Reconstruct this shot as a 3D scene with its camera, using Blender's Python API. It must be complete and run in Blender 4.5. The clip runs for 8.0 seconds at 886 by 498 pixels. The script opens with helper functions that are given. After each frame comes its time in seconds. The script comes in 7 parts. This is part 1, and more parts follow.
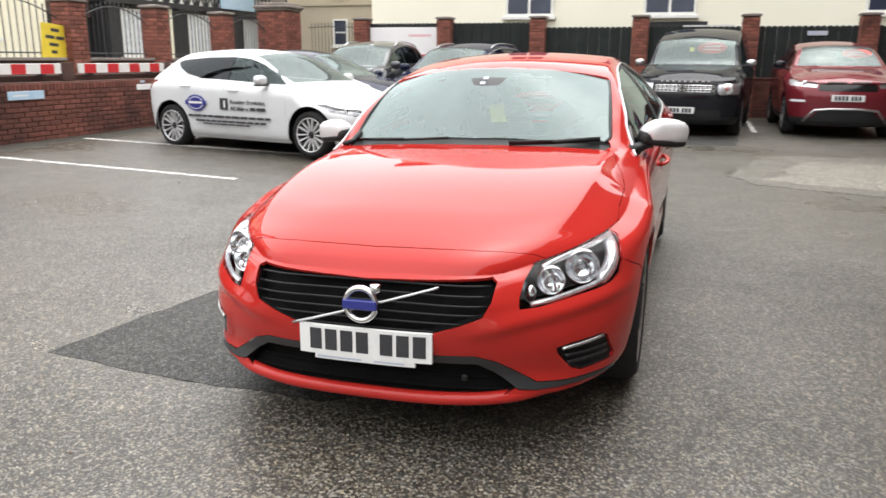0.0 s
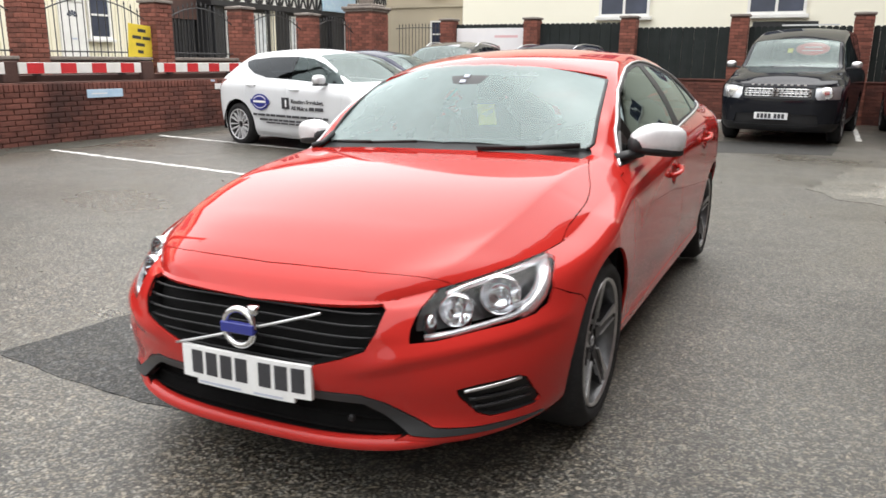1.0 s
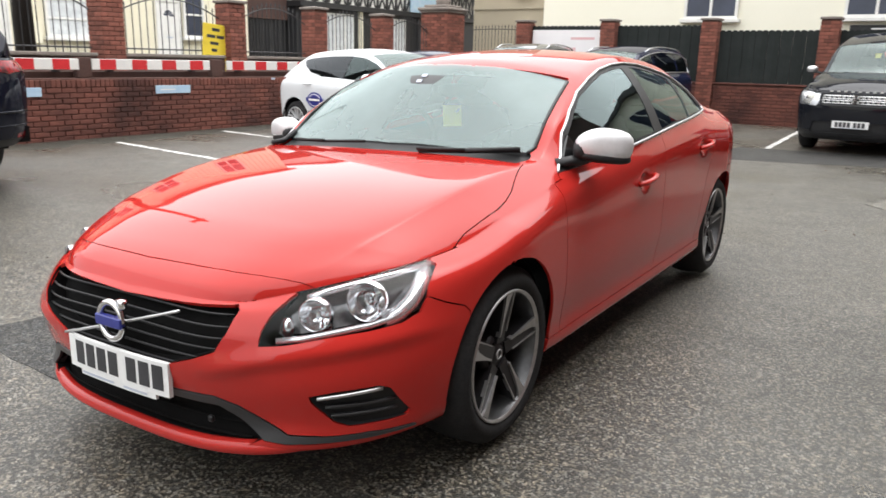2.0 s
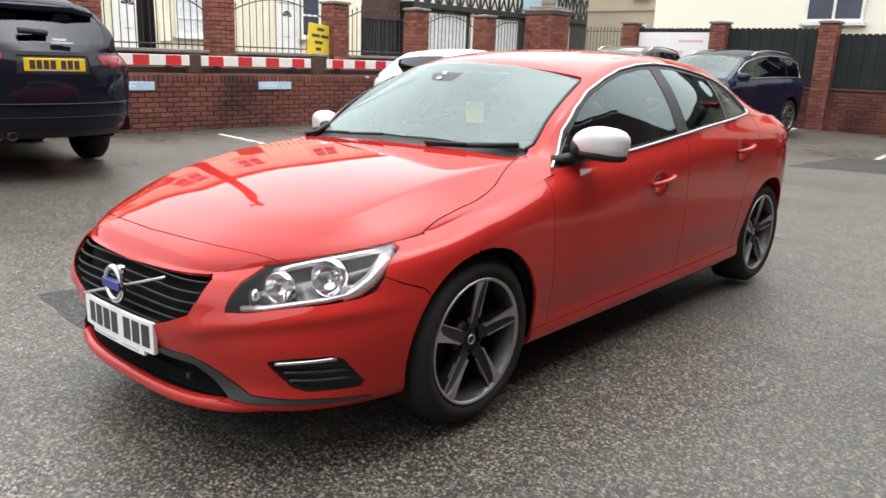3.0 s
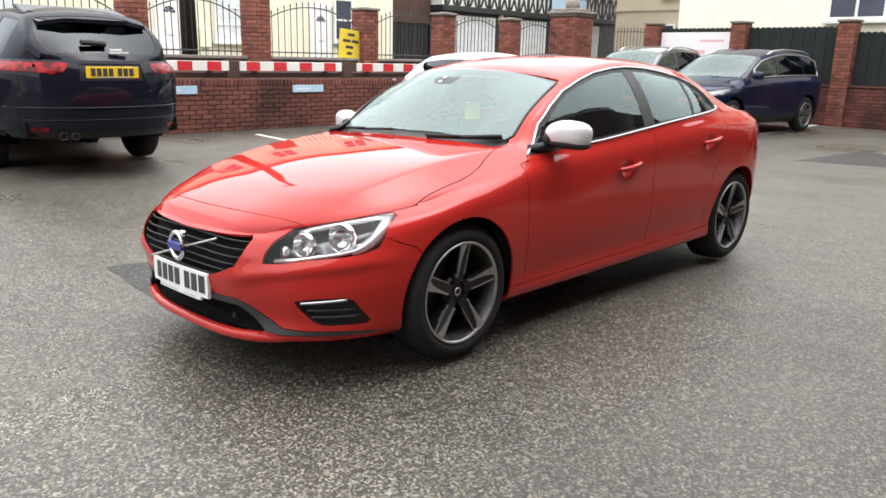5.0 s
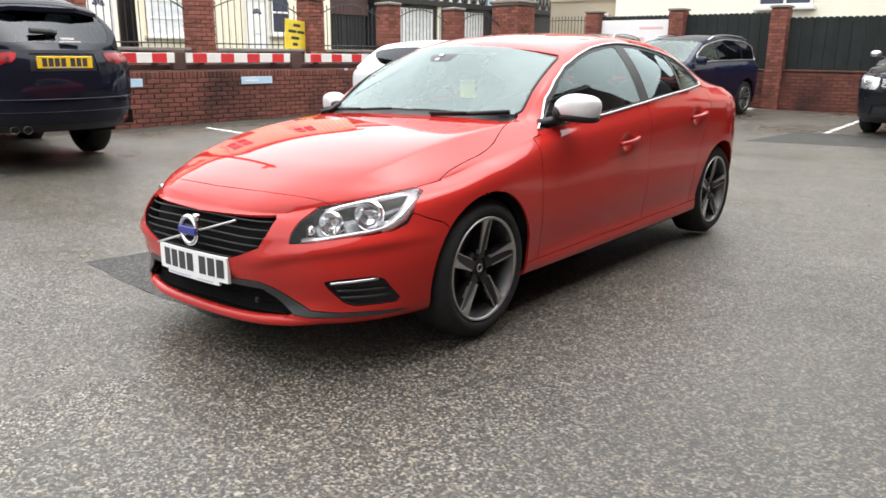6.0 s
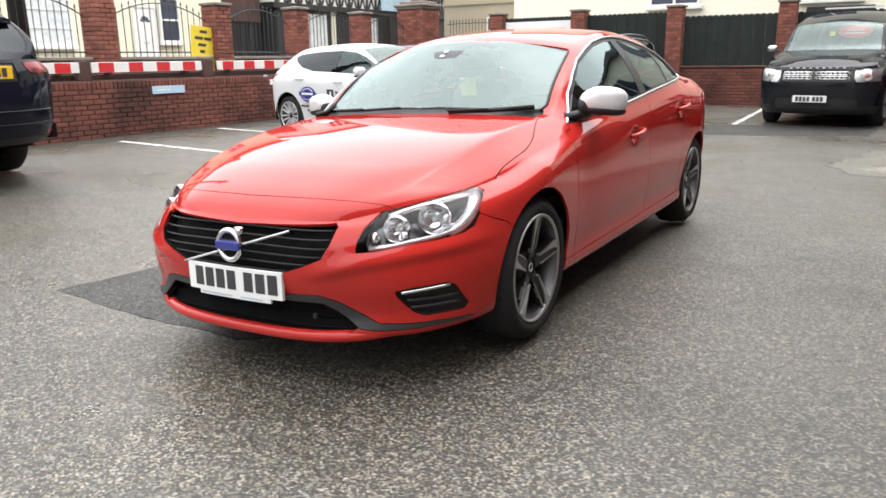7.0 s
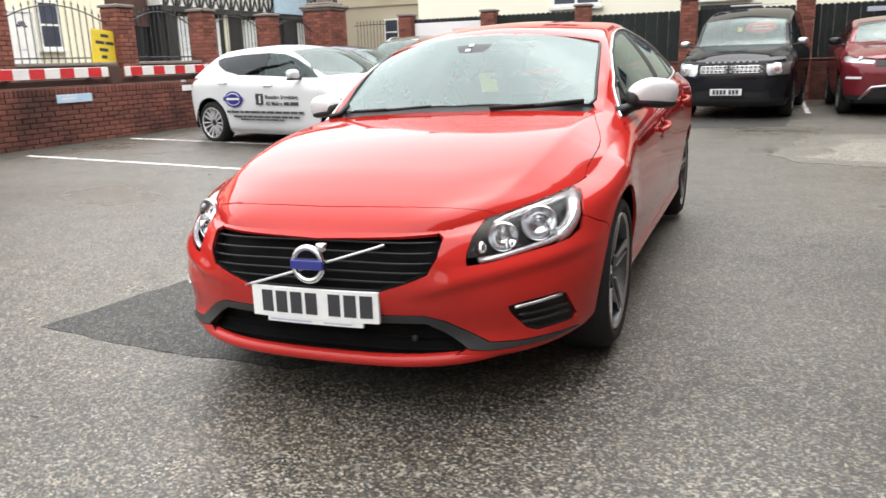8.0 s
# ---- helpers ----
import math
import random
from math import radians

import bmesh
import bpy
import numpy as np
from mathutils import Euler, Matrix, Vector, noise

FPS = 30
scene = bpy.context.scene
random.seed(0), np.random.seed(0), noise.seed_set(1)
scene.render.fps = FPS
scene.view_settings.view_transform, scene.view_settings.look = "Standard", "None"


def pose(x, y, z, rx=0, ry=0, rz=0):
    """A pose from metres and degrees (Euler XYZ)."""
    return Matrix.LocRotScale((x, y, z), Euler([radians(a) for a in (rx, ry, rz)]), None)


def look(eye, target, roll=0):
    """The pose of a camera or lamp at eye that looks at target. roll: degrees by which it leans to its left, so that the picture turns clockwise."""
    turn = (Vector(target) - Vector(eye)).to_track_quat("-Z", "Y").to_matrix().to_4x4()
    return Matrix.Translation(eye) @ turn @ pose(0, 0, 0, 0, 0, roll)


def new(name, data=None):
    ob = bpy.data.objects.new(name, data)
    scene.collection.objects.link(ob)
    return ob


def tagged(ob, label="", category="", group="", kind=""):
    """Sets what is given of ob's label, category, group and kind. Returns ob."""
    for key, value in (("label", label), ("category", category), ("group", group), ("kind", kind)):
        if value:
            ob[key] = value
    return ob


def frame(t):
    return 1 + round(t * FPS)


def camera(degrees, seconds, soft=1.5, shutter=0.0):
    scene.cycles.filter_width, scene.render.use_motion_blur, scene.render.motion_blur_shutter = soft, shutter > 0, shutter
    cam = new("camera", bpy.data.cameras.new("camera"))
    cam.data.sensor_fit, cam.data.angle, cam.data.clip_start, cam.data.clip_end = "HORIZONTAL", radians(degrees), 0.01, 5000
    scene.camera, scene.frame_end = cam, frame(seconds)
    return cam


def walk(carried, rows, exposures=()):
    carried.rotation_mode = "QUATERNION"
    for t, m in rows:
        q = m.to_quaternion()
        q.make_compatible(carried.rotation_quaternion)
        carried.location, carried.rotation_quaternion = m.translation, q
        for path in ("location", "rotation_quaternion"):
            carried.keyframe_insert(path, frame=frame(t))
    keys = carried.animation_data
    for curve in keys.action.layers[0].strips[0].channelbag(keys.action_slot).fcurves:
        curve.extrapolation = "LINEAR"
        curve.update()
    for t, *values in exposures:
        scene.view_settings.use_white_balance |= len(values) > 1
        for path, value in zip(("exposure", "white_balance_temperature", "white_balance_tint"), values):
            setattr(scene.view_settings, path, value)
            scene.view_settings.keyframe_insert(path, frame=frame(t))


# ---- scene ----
cam = camera(60.9, 8.0, soft=1.6, shutter=0.3)
PATH = [
    (0, (1.031, -2.275, 1.357), (0.437, -0.429, 0.867), 0.4),
    (0.5, (1.218, -1.971, 1.322), (0.437, -0.197, 0.826), 0.9),
    (1, (1.512, -1.688, 1.33), (0.664, 0.057, 0.844), 0.6),
    (1.5, (1.808, -1.501, 1.34), (0.878, 0.203, 0.858), 0.9),
    (1.7, (1.9, -1.413, 1.329), (0.926, 0.265, 0.845), 1.1),
    (2.8, (2.438, -1.089, 1.329), (1.169, 0.378, 0.841), 1.8),
    (3, (2.512, -1.106, 1.326), (1.221, 0.341, 0.836), 2.0),
    (3.5, (2.731, -1.238, 1.352), (1.42, 0.193, 0.869), 1.7),
    (4, (2.924, -1.296, 1.376), (1.589, 0.112, 0.888), 1.4),
    (4.2, (2.996, -1.311, 1.375), (1.632, 0.067, 0.883), 1.5),
    (5.3, (3.125, -1.579, 1.351), (1.779, -0.182, 0.864), 1.0),
    (5.5, (3.088, -1.631, 1.338), (1.777, -0.203, 0.848), 0.8),
    (6, (2.819, -1.722, 1.266), (1.589, -0.228, 0.764), 0.5),
    (6.5, (2.509, -1.842, 1.229), (1.38, -0.266, 0.741), -0.2),
    (7, (2.179, -2.004, 1.219), (1.177, -0.344, 0.73), -0.8),
    (7.5, (1.783, -2.045, 1.199), (0.887, -0.327, 0.701), -1.3),
    (8, (1.384, -2.108, 1.193), (0.634, -0.319, 0.705), -1.8),
]
walk(cam, [(t, look(eye, target, roll)) for t, eye, target, roll in PATH], exposures=[(0.0, 1.35, 6500, 10), (1.7, 1.38, 6450, 10), (3.5, 1.46, 6380, 10), (5.5, 1.6, 6400, 10), (7.0, 1.6, 6420, 10), (8.0, 1.48, 6480, 10)])

# ---- light: a bright overcast day ----
SUN_TURN, SUN_RISE = radians(15), radians(74)
world = bpy.data.worlds.new("overcast_sky")
scene.world = world
world.use_nodes = True
wn = world.node_tree.nodes
wl = world.node_tree.links
sky = wn.new("ShaderNodeTexSky")
sky.sky_type = "NISHITA"
sky.sun_disc = False
sky.sun_elevation, sky.sun_rotation = SUN_RISE, SUN_TURN
sky.air_density, sky.dust_density, sky.ozone_density = 1.0, 6.0, 0.6
soft_cloud = wn.new("ShaderNodeHueSaturation")
soft_cloud.inputs["Saturation"].default_value = 0.25
wl.new(sky.outputs["Color"], soft_cloud.inputs["Color"])
cloud_veil = wn.new("ShaderNodeMix")
cloud_veil.data_type = "RGBA"
cloud_veil.clamp_result = False
cloud_veil.inputs[0].default_value = 0.7
cloud_veil.inputs[7].default_value = (7.0, 7.1, 7.2, 1)
wl.new(soft_cloud.outputs["Color"], cloud_veil.inputs[6])
# an overcast sky is up to three times as bright overhead as at the horizon
sky_way = wn.new("ShaderNodeTexCoord")
up_part = wn.new("ShaderNodeSeparateXYZ")
wl.new(sky_way.outputs["Generated"], up_part.inputs["Vector"])
bright = wn.new("ShaderNodeMapRange")
bright.inputs["From Min"].default_value, bright.inputs["From Max"].default_value = 0.0, 1.0
bright.inputs["To Min"].default_value, bright.inputs["To Max"].default_value = 0.76, 1.16
wl.new(up_part.outputs["Z"], bright.inputs["Value"])
overcast = wn.new("ShaderNodeVectorMath")
overcast.operation = "SCALE"
wl.new(cloud_veil.outputs[2], overcast.inputs[0])
wl.new(bright.outputs["Result"], overcast.inputs["Scale"])
wl.new(overcast.outputs["Vector"], wn["Background"].inputs["Color"])
wn["Background"].inputs["Strength"].default_value = 0.15
sun = new("sun", bpy.data.lights.new("sun", "SUN"))
sun.data.energy, sun.data.angle, sun.data.color = 0.95, radians(150), (1.0, 0.96, 0.9)
sun.matrix_world = look((0, 0, 30), (30 * -math.sin(SUN_TURN) * math.cos(SUN_RISE), 30 * -math.cos(SUN_TURN) * math.cos(SUN_RISE), 30 - 30 * math.sin(SUN_RISE)))

# ---- materials ----
def mat(name, a, b=None, scale=6.0, rough=0.6, metal=0.0, bump=0.0, grain=60.0, coat=0.0, vary=0.0, rough2=None, spec=0.5, fine=0.25, soft_edge=0.5):
    """A principled surface whose colour wanders between a and b at two scales, with fine relief and wear."""
    m = bpy.data.materials.new(name)
    m.use_nodes = True
    n, l = m.node_tree.nodes, m.node_tree.links
    p = n["Principled BSDF"]
    p.inputs["Metallic"].default_value = metal
    p.inputs["Roughness"].default_value = rough
    p.inputs["Specular IOR Level"].default_value = spec
    p.inputs["Coat Weight"].default_value = coat
    p.inputs["Coat Roughness"].default_value = 0.03
    b = b or tuple(0.8 * c for c in a)
    where = n.new("ShaderNodeTexCoord")
    big = n.new("ShaderNodeTexNoise")
    big.inputs["Scale"].default_value, big.inputs["Detail"].default_value = scale, 6.0
    small = n.new("ShaderNodeTexNoise")
    small.inputs["Scale"].default_value, small.inputs["Detail"].default_value = grain, 3.0
    for t in (big, small):
        l.new(where.outputs["Object"], t.inputs["Vector"])
    ramp = n.new("ShaderNodeValToRGB")
    ramp.color_ramp.elements[0].position, ramp.color_ramp.elements[1].position = 0.5 - soft_edge * 0.4, 0.5 + soft_edge * 0.4
    l.new(big.outputs["Fac"], ramp.inputs["Fac"])
    mix = n.new("ShaderNodeMix")
    mix.data_type = "RGBA"
    mix.inputs[6].default_value, mix.inputs[7].default_value = (*a, 1), (*b, 1)
    l.new(ramp.outputs["Color"], mix.inputs[0])
    hue = n.new("ShaderNodeHueSaturation")
    l.new(mix.outputs[2], hue.inputs["Color"])
    span = n.new("ShaderNodeMapRange")
    span.inputs["From Min"].default_value, span.inputs["From Max"].default_value = 0.3, 0.7
    span.inputs["To Min"].default_value, span.inputs["To Max"].default_value = 1 - fine, 1 + fine
    l.new(small.outputs["Fac"], span.inputs["Value"])
    if vary:
        info = n.new("ShaderNodeObjectInfo")
        wide = n.new("ShaderNodeMapRange")
        wide.inputs["To Min"].default_value, wide.inputs["To Max"].default_value = 1 - vary, 1 + vary
        geo = n.new("ShaderNodeNewGeometry")
        add = n.new("ShaderNodeMath")
        add.operation = "ADD"
        l.new(info.outputs["Random"], add.inputs[0])
        l.new(geo.outputs["Random Per Island"], add.inputs[1])
        part_of = n.new("ShaderNodeMath")
        part_of.operation = "FRACT"
        l.new(add.outputs[0], part_of.inputs[0])
        l.new(part_of.outputs[0], wide.inputs["Value"])
        times = n.new("ShaderNodeMath")
        times.operation = "MULTIPLY"
        l.new(span.outputs["Result"], times.inputs[0])
        l.new(wide.outputs["Result"], times.inputs[1])
        l.new(times.outputs[0], hue.inputs["Value"])
    else:
        l.new(span.outputs["Result"], hue.inputs["Value"])
    l.new(hue.outputs["Color"], p.inputs["Base Color"])
    if rough2 is not None:
        r = n.new("ShaderNodeMapRange")
        r.inputs["From Min"].default_value, r.inputs["From Max"].default_value = 0.35, 0.65
        r.inputs["To Min"].default_value, r.inputs["To Max"].default_value = rough, rough2
        l.new(big.outputs["Fac"], r.inputs["Value"])
        l.new(r.outputs["Result"], p.inputs["Roughness"])
    if bump:
        bp = n.new("ShaderNodeBump")
        bp.inputs["Strength"].default_value, bp.inputs["Distance"].default_value = 1.0, bump
        l.new(small.outputs["Fac"], bp.inputs["Height"])
        l.new(bp.outputs["Normal"], p.inputs["Normal"])
    return m


def glass_mat(name, tint, rough=0.0, see=0.6, gloss=(1, 1, 1), ior=1.5, mist_sheen=0.0, film=(0.7, 0.8, 0.78)):
    """Thin pane: part clear, part glossy. A pale diffuse film can stand for mist and sky sheen."""
    m = bpy.data.materials.new(name)
    m.use_nodes = True
    n, l = m.node_tree.nodes, m.node_tree.links
    n.remove(n["Principled BSDF"])
    clear, shine, mix = n.new("ShaderNodeBsdfTransparent"), n.new("ShaderNodeBsdfGlossy"), n.new("ShaderNodeMixShader")
    clear.inputs["Color"].default_value = (*tint, 1)
    shine.inputs["Roughness"].default_value = rough
    shine.inputs["Color"].default_value = (*gloss, 1)
    fres = n.new("ShaderNodeFresnel")
    fres.inputs["IOR"].default_value = ior
    gain = n.new("ShaderNodeMapRange")
    gain.inputs["From Min"].default_value, gain.inputs["From Max"].default_value = 0.0, 1.0
    gain.inputs["To Min"].default_value, gain.inputs["To Max"].default_value = see, 1.0
    l.new(fres.outputs[0], gain.inputs["Value"])
    l.new(gain.outputs["Result"], mix.inputs[0])
    l.new(clear.outputs[0], mix.inputs[1])
    l.new(shine.outputs[0], mix.inputs[2])
    out = mix.outputs[0]
    if mist_sheen:
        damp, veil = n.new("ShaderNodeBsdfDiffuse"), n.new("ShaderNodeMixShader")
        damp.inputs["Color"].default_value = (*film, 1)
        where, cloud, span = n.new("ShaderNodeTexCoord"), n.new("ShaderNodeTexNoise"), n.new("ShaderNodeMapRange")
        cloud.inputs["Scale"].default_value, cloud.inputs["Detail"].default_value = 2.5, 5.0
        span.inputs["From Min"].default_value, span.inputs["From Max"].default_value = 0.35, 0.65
        span.inputs["To Min"].default_value, span.inputs["To Max"].default_value = 0.85 * mist_sheen, 1.15 * mist_sheen
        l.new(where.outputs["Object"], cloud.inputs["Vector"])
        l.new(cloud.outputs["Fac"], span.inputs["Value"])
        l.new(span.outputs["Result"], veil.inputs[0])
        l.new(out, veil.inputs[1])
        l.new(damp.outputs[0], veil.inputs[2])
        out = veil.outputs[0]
    l.new(out, n["Material Output"].inputs["Surface"])
    return m


def over(m, factor, dark):
    """Multiplies a material's colour towards dark where the factor socket is high."""
    n, l = m.node_tree.nodes, m.node_tree.links
    p = n["Principled BSDF"]
    old = p.inputs["Base Color"].links[0].from_socket
    mix = n.new("ShaderNodeMix")
    mix.data_type, mix.blend_type = "RGBA", "MULTIPLY"
    l.new(factor, mix.inputs[0])
    l.new(old, mix.inputs[6])
    mix.inputs[7].default_value = (*dark, 1)
    l.new(mix.outputs[2], p.inputs["Base Color"])


def stained(m, scale, dark, lo=0.5, hi=0.68, stretch=(1, 1, 1)):
    """Blotches of soot and damp over a whole wall, in world size."""
    n, l = m.node_tree.nodes, m.node_tree.links
    geo, wide, blot, span = n.new("ShaderNodeNewGeometry"), n.new("ShaderNodeMapping"), n.new("ShaderNodeTexNoise"), n.new("ShaderNodeMapRange")
    wide.inputs["Scale"].default_value = stretch
    blot.inputs["Scale"].default_value, blot.inputs["Detail"].default_value, blot.inputs["Roughness"].default_value = scale, 7.0, 0.65
    span.inputs["From Min"].default_value, span.inputs["From Max"].default_value = lo, hi
    l.new(geo.outputs["Position"], wide.inputs["Vector"])
    l.new(wide.outputs["Vector"], blot.inputs["Vector"])
    l.new(blot.outputs["Fac"], span.inputs["Value"])
    over(m, span.outputs["Result"], dark)
    return m


def tarmac_mat(name, dark, light, wet=0.35):
    """Stone-chip tarmac, damp, with pale and dark areas; every chip has its own tone and tilt."""
    m = mat(name, dark, light, scale=0.55, rough=0.54, rough2=wet, bump=0.0024, grain=170, fine=0.3, soft_edge=0.9)
    n, l = m.node_tree.nodes, m.node_tree.links
    p = n["Principled BSDF"]
    old = p.inputs["Base Color"].links[0].from_socket
    where = n["Texture Coordinate"]
    tone = old
    for size, low, high, power in ((120.0, 0.3, 3.5, 2.7), (55.0, 0.7, 1.35, 1.0)):
        chips = n.new("ShaderNodeTexVoronoi")
        chips.inputs["Scale"].default_value = size
        l.new(where.outputs["Object"], chips.inputs["Vector"])
        bright = n.new("ShaderNodeSeparateColor")
        l.new(chips.outputs["Color"], bright.inputs["Color"])
        few = n.new("ShaderNodeMath")
        few.operation = "POWER"
        few.inputs[1].default_value = power
        l.new(bright.outputs[0], few.inputs[0])
        up = n.new("ShaderNodeMapRange")
        up.inputs["To Min"].default_value, up.inputs["To Max"].default_value = low, high
        l.new(few.outputs[0], up.inputs["Value"])
        hs = n.new("ShaderNodeHueSaturation")
        l.new(tone, hs.inputs["Color"])
        l.new(up.outputs["Result"], hs.inputs["Value"])
        tone = hs.outputs["Color"]
    hue = n.new("ShaderNodeMix")
    hue.data_type = "RGBA"
    hue.inputs[6].default_value, hue.inputs[7].default_value = (1.0, 0.95, 0.85, 1), (0.94, 1.0, 1.06, 1)
    l.new(bright.outputs[1], hue.inputs[0])
    tint = n.new("ShaderNodeMix")
    tint.data_type, tint.blend_type = "RGBA", "MULTIPLY"
    tint.inputs[0].default_value = 1.0
    l.new(tone, tint.inputs[6])
    l.new(hue.outputs[2], tint.inputs[7])
    l.new(tint.outputs[2], p.inputs["Base Color"])
    return m


TARMAC = tarmac_mat("damp_tarmac", (0.044, 0.04, 0.034), (0.086, 0.078, 0.064), 0.25)


def dark_area(m, x, y, rx, ry, dark):
    """One broad darker area with an uneven edge on the ground."""
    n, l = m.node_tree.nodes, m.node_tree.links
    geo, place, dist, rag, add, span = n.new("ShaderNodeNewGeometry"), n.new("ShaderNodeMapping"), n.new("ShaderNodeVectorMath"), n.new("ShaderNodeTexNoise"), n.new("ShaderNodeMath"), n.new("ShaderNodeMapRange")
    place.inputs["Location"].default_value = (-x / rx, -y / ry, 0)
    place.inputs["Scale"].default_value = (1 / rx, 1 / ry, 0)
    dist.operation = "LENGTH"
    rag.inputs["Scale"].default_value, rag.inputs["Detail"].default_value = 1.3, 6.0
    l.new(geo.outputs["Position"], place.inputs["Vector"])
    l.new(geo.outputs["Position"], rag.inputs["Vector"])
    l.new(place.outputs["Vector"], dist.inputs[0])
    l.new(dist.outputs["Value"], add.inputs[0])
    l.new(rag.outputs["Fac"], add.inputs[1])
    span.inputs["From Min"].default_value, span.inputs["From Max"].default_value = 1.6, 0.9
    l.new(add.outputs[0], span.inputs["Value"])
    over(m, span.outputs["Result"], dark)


# darker ground to the right of the red car
dark_area(TARMAC, 2.7, 1.2, 1.6, 2.0, (0.66, 0.65, 0.62))
PATCH = tarmac_mat("dark_tarmac", (0.025, 0.0245, 0.024), (0.036, 0.035, 0.033), 0.5)
PATCH.node_tree.nodes["Principled BSDF"].inputs["Specular IOR Level"].default_value = 0.22
MOSS = tarmac_mat("damp_dirt", (0.022, 0.021, 0.016), (0.034, 0.032, 0.024), 0.55)
LEAF = mat("dead_leaf", (0.09, 0.05, 0.025), (0.05, 0.03, 0.018), 20, 0.8, vary=0.4)
PALE = tarmac_mat("pale_tarmac", (0.115, 0.106, 0.09), (0.17, 0.157, 0.132), 0.5)
WORN = tarmac_mat("worn_tarmac", (0.07, 0.065, 0.055), (0.112, 0.103, 0.086), 0.35)
LINE = mat("worn_line_paint", (0.62, 0.61, 0.58), (0.32, 0.31, 0.3), 9, 0.7, bump=0.002, soft_edge=0.3)
BRICK = mat("red_brick", (0.17, 0.056, 0.038), (0.115, 0.04, 0.03), 3, 0.85, bump=0.003, vary=0.22)
BRICK_P = mat("orange_brick", (0.225, 0.078, 0.052), (0.155, 0.052, 0.038), 4, 0.85, bump=0.003, vary=0.35)
stained(BRICK, 0.8, (0.32, 0.32, 0.34), 0.44, 0.66)
stained(BRICK_P, 1.3, (0.4, 0.38, 0.38), 0.55, 0.75)
MORTAR = mat("sooty_mortar", (0.13, 0.058, 0.042), (0.075, 0.038, 0.03), 5, 0.95, bump=0.003)
STONE = mat("weathered_stone", (0.24, 0.205, 0.18), (0.15, 0.128, 0.112), 4, 0.85, bump=0.003)
WHITE = mat("white_paint", (0.78, 0.77, 0.74), (0.68, 0.67, 0.64), 3, 0.5, fine=0.05)
REDPAINT = mat("red_board_paint", (0.6, 0.02, 0.025), (0.5, 0.02, 0.025), 5, 0.5, fine=0.08)
SIGNBLUE = mat("pale_blue_sign", (0.3, 0.48, 0.66), (0.55, 0.66, 0.74), 5, 0.4, fine=0.05, soft_edge=0.9)
YELLOW = mat("yellow_board", (0.8, 0.62, 0.05), (0.7, 0.52, 0.04), 4, 0.5, fine=0.06)
CREAM = mat("cream_render", (0.8, 0.76, 0.61), (0.75, 0.7, 0.55), 0.7, 0.9, bump=0.003, fine=0.06)
WHITEWALL = mat("pale_cream_render", (0.86, 0.83, 0.7), (0.82, 0.79, 0.66), 0.4, 0.9, bump=0.003, fine=0.04)
BEIGE = mat("beige_render", (0.45, 0.39, 0.29), (0.38, 0.33, 0.25), 0.5, 0.9, bump=0.003, fine=0.06)
BLACK = mat("black_paint", (0.018, 0.018, 0.02), (0.028, 0.028, 0.03), 5, 0.45, fine=0.15)
FENCE = mat("dark_green_fence", (0.015, 0.019, 0.018), (0.022, 0.026, 0.025), 3, 0.8, fine=0.2, vary=0.1, spec=0.25)
SOOTBRICK = mat("dark_sooty_brick", (0.09, 0.044, 0.034), (0.05, 0.028, 0.024), 1.2, 0.9, bump=0.003)
PANE = mat("dark_window_pane", (0.02, 0.025, 0.04), (0.05, 0.06, 0.1), 0.7, 0.08, fine=0.05)
CURTAIN = mat("net_curtain", (0.72, 0.74, 0.74), (0.5, 0.52, 0.54), 5, 0.9, fine=0.12)
TAR = mat("tarred_wood", (0.028, 0.024, 0.02), (0.018, 0.016, 0.014), 3, 0.8, bump=0.002)
SLATE = mat("roof_slate", (0.07, 0.07, 0.075), (0.1, 0.1, 0.1), 3, 0.7, bump=0.003)
BANNER = mat("white_banner", (0.82, 0.8, 0.8), (0.76, 0.74, 0.75), 2, 0.5, fine=0.03)
PINK = mat("faded_red_print", (0.72, 0.4, 0.42), (0.7, 0.5, 0.5), 4, 0.5, fine=0.05)
BARGREY = mat("grey_print", (0.4, 0.45, 0.55), (0.5, 0.52, 0.6), 4, 0.5, fine=0.05)
BARBLACK = mat("black_print", (0.03, 0.03, 0.035), (0.045, 0.045, 0.05), 4, 0.5, fine=0.1)


# ---- helpers for meshes ----
def put(name, bm, material, parent=None, label="", smooth=False):
    """Link a bmesh as one mesh object."""
    me = bpy.data.meshes.new(name)
    bm.to_mesh(me)
    bm.free()
    me.materials.append(material)
    if smooth:
        me.polygons.foreach_set("use_smooth", [True] * len(me.polygons))
    ob = new(name, me)
    if parent:
        ob.parent = parent
    if label:
        tagged(ob, label)
    return ob


def part(name, bm, material, parent, label="", smooth=False):
    return put(name, bm, material, parent, label, smooth)


def thing(name, m, label, category, group=""):
    ob = new(name)
    ob.matrix_basis = m
    return tagged(ob, label, category, group)


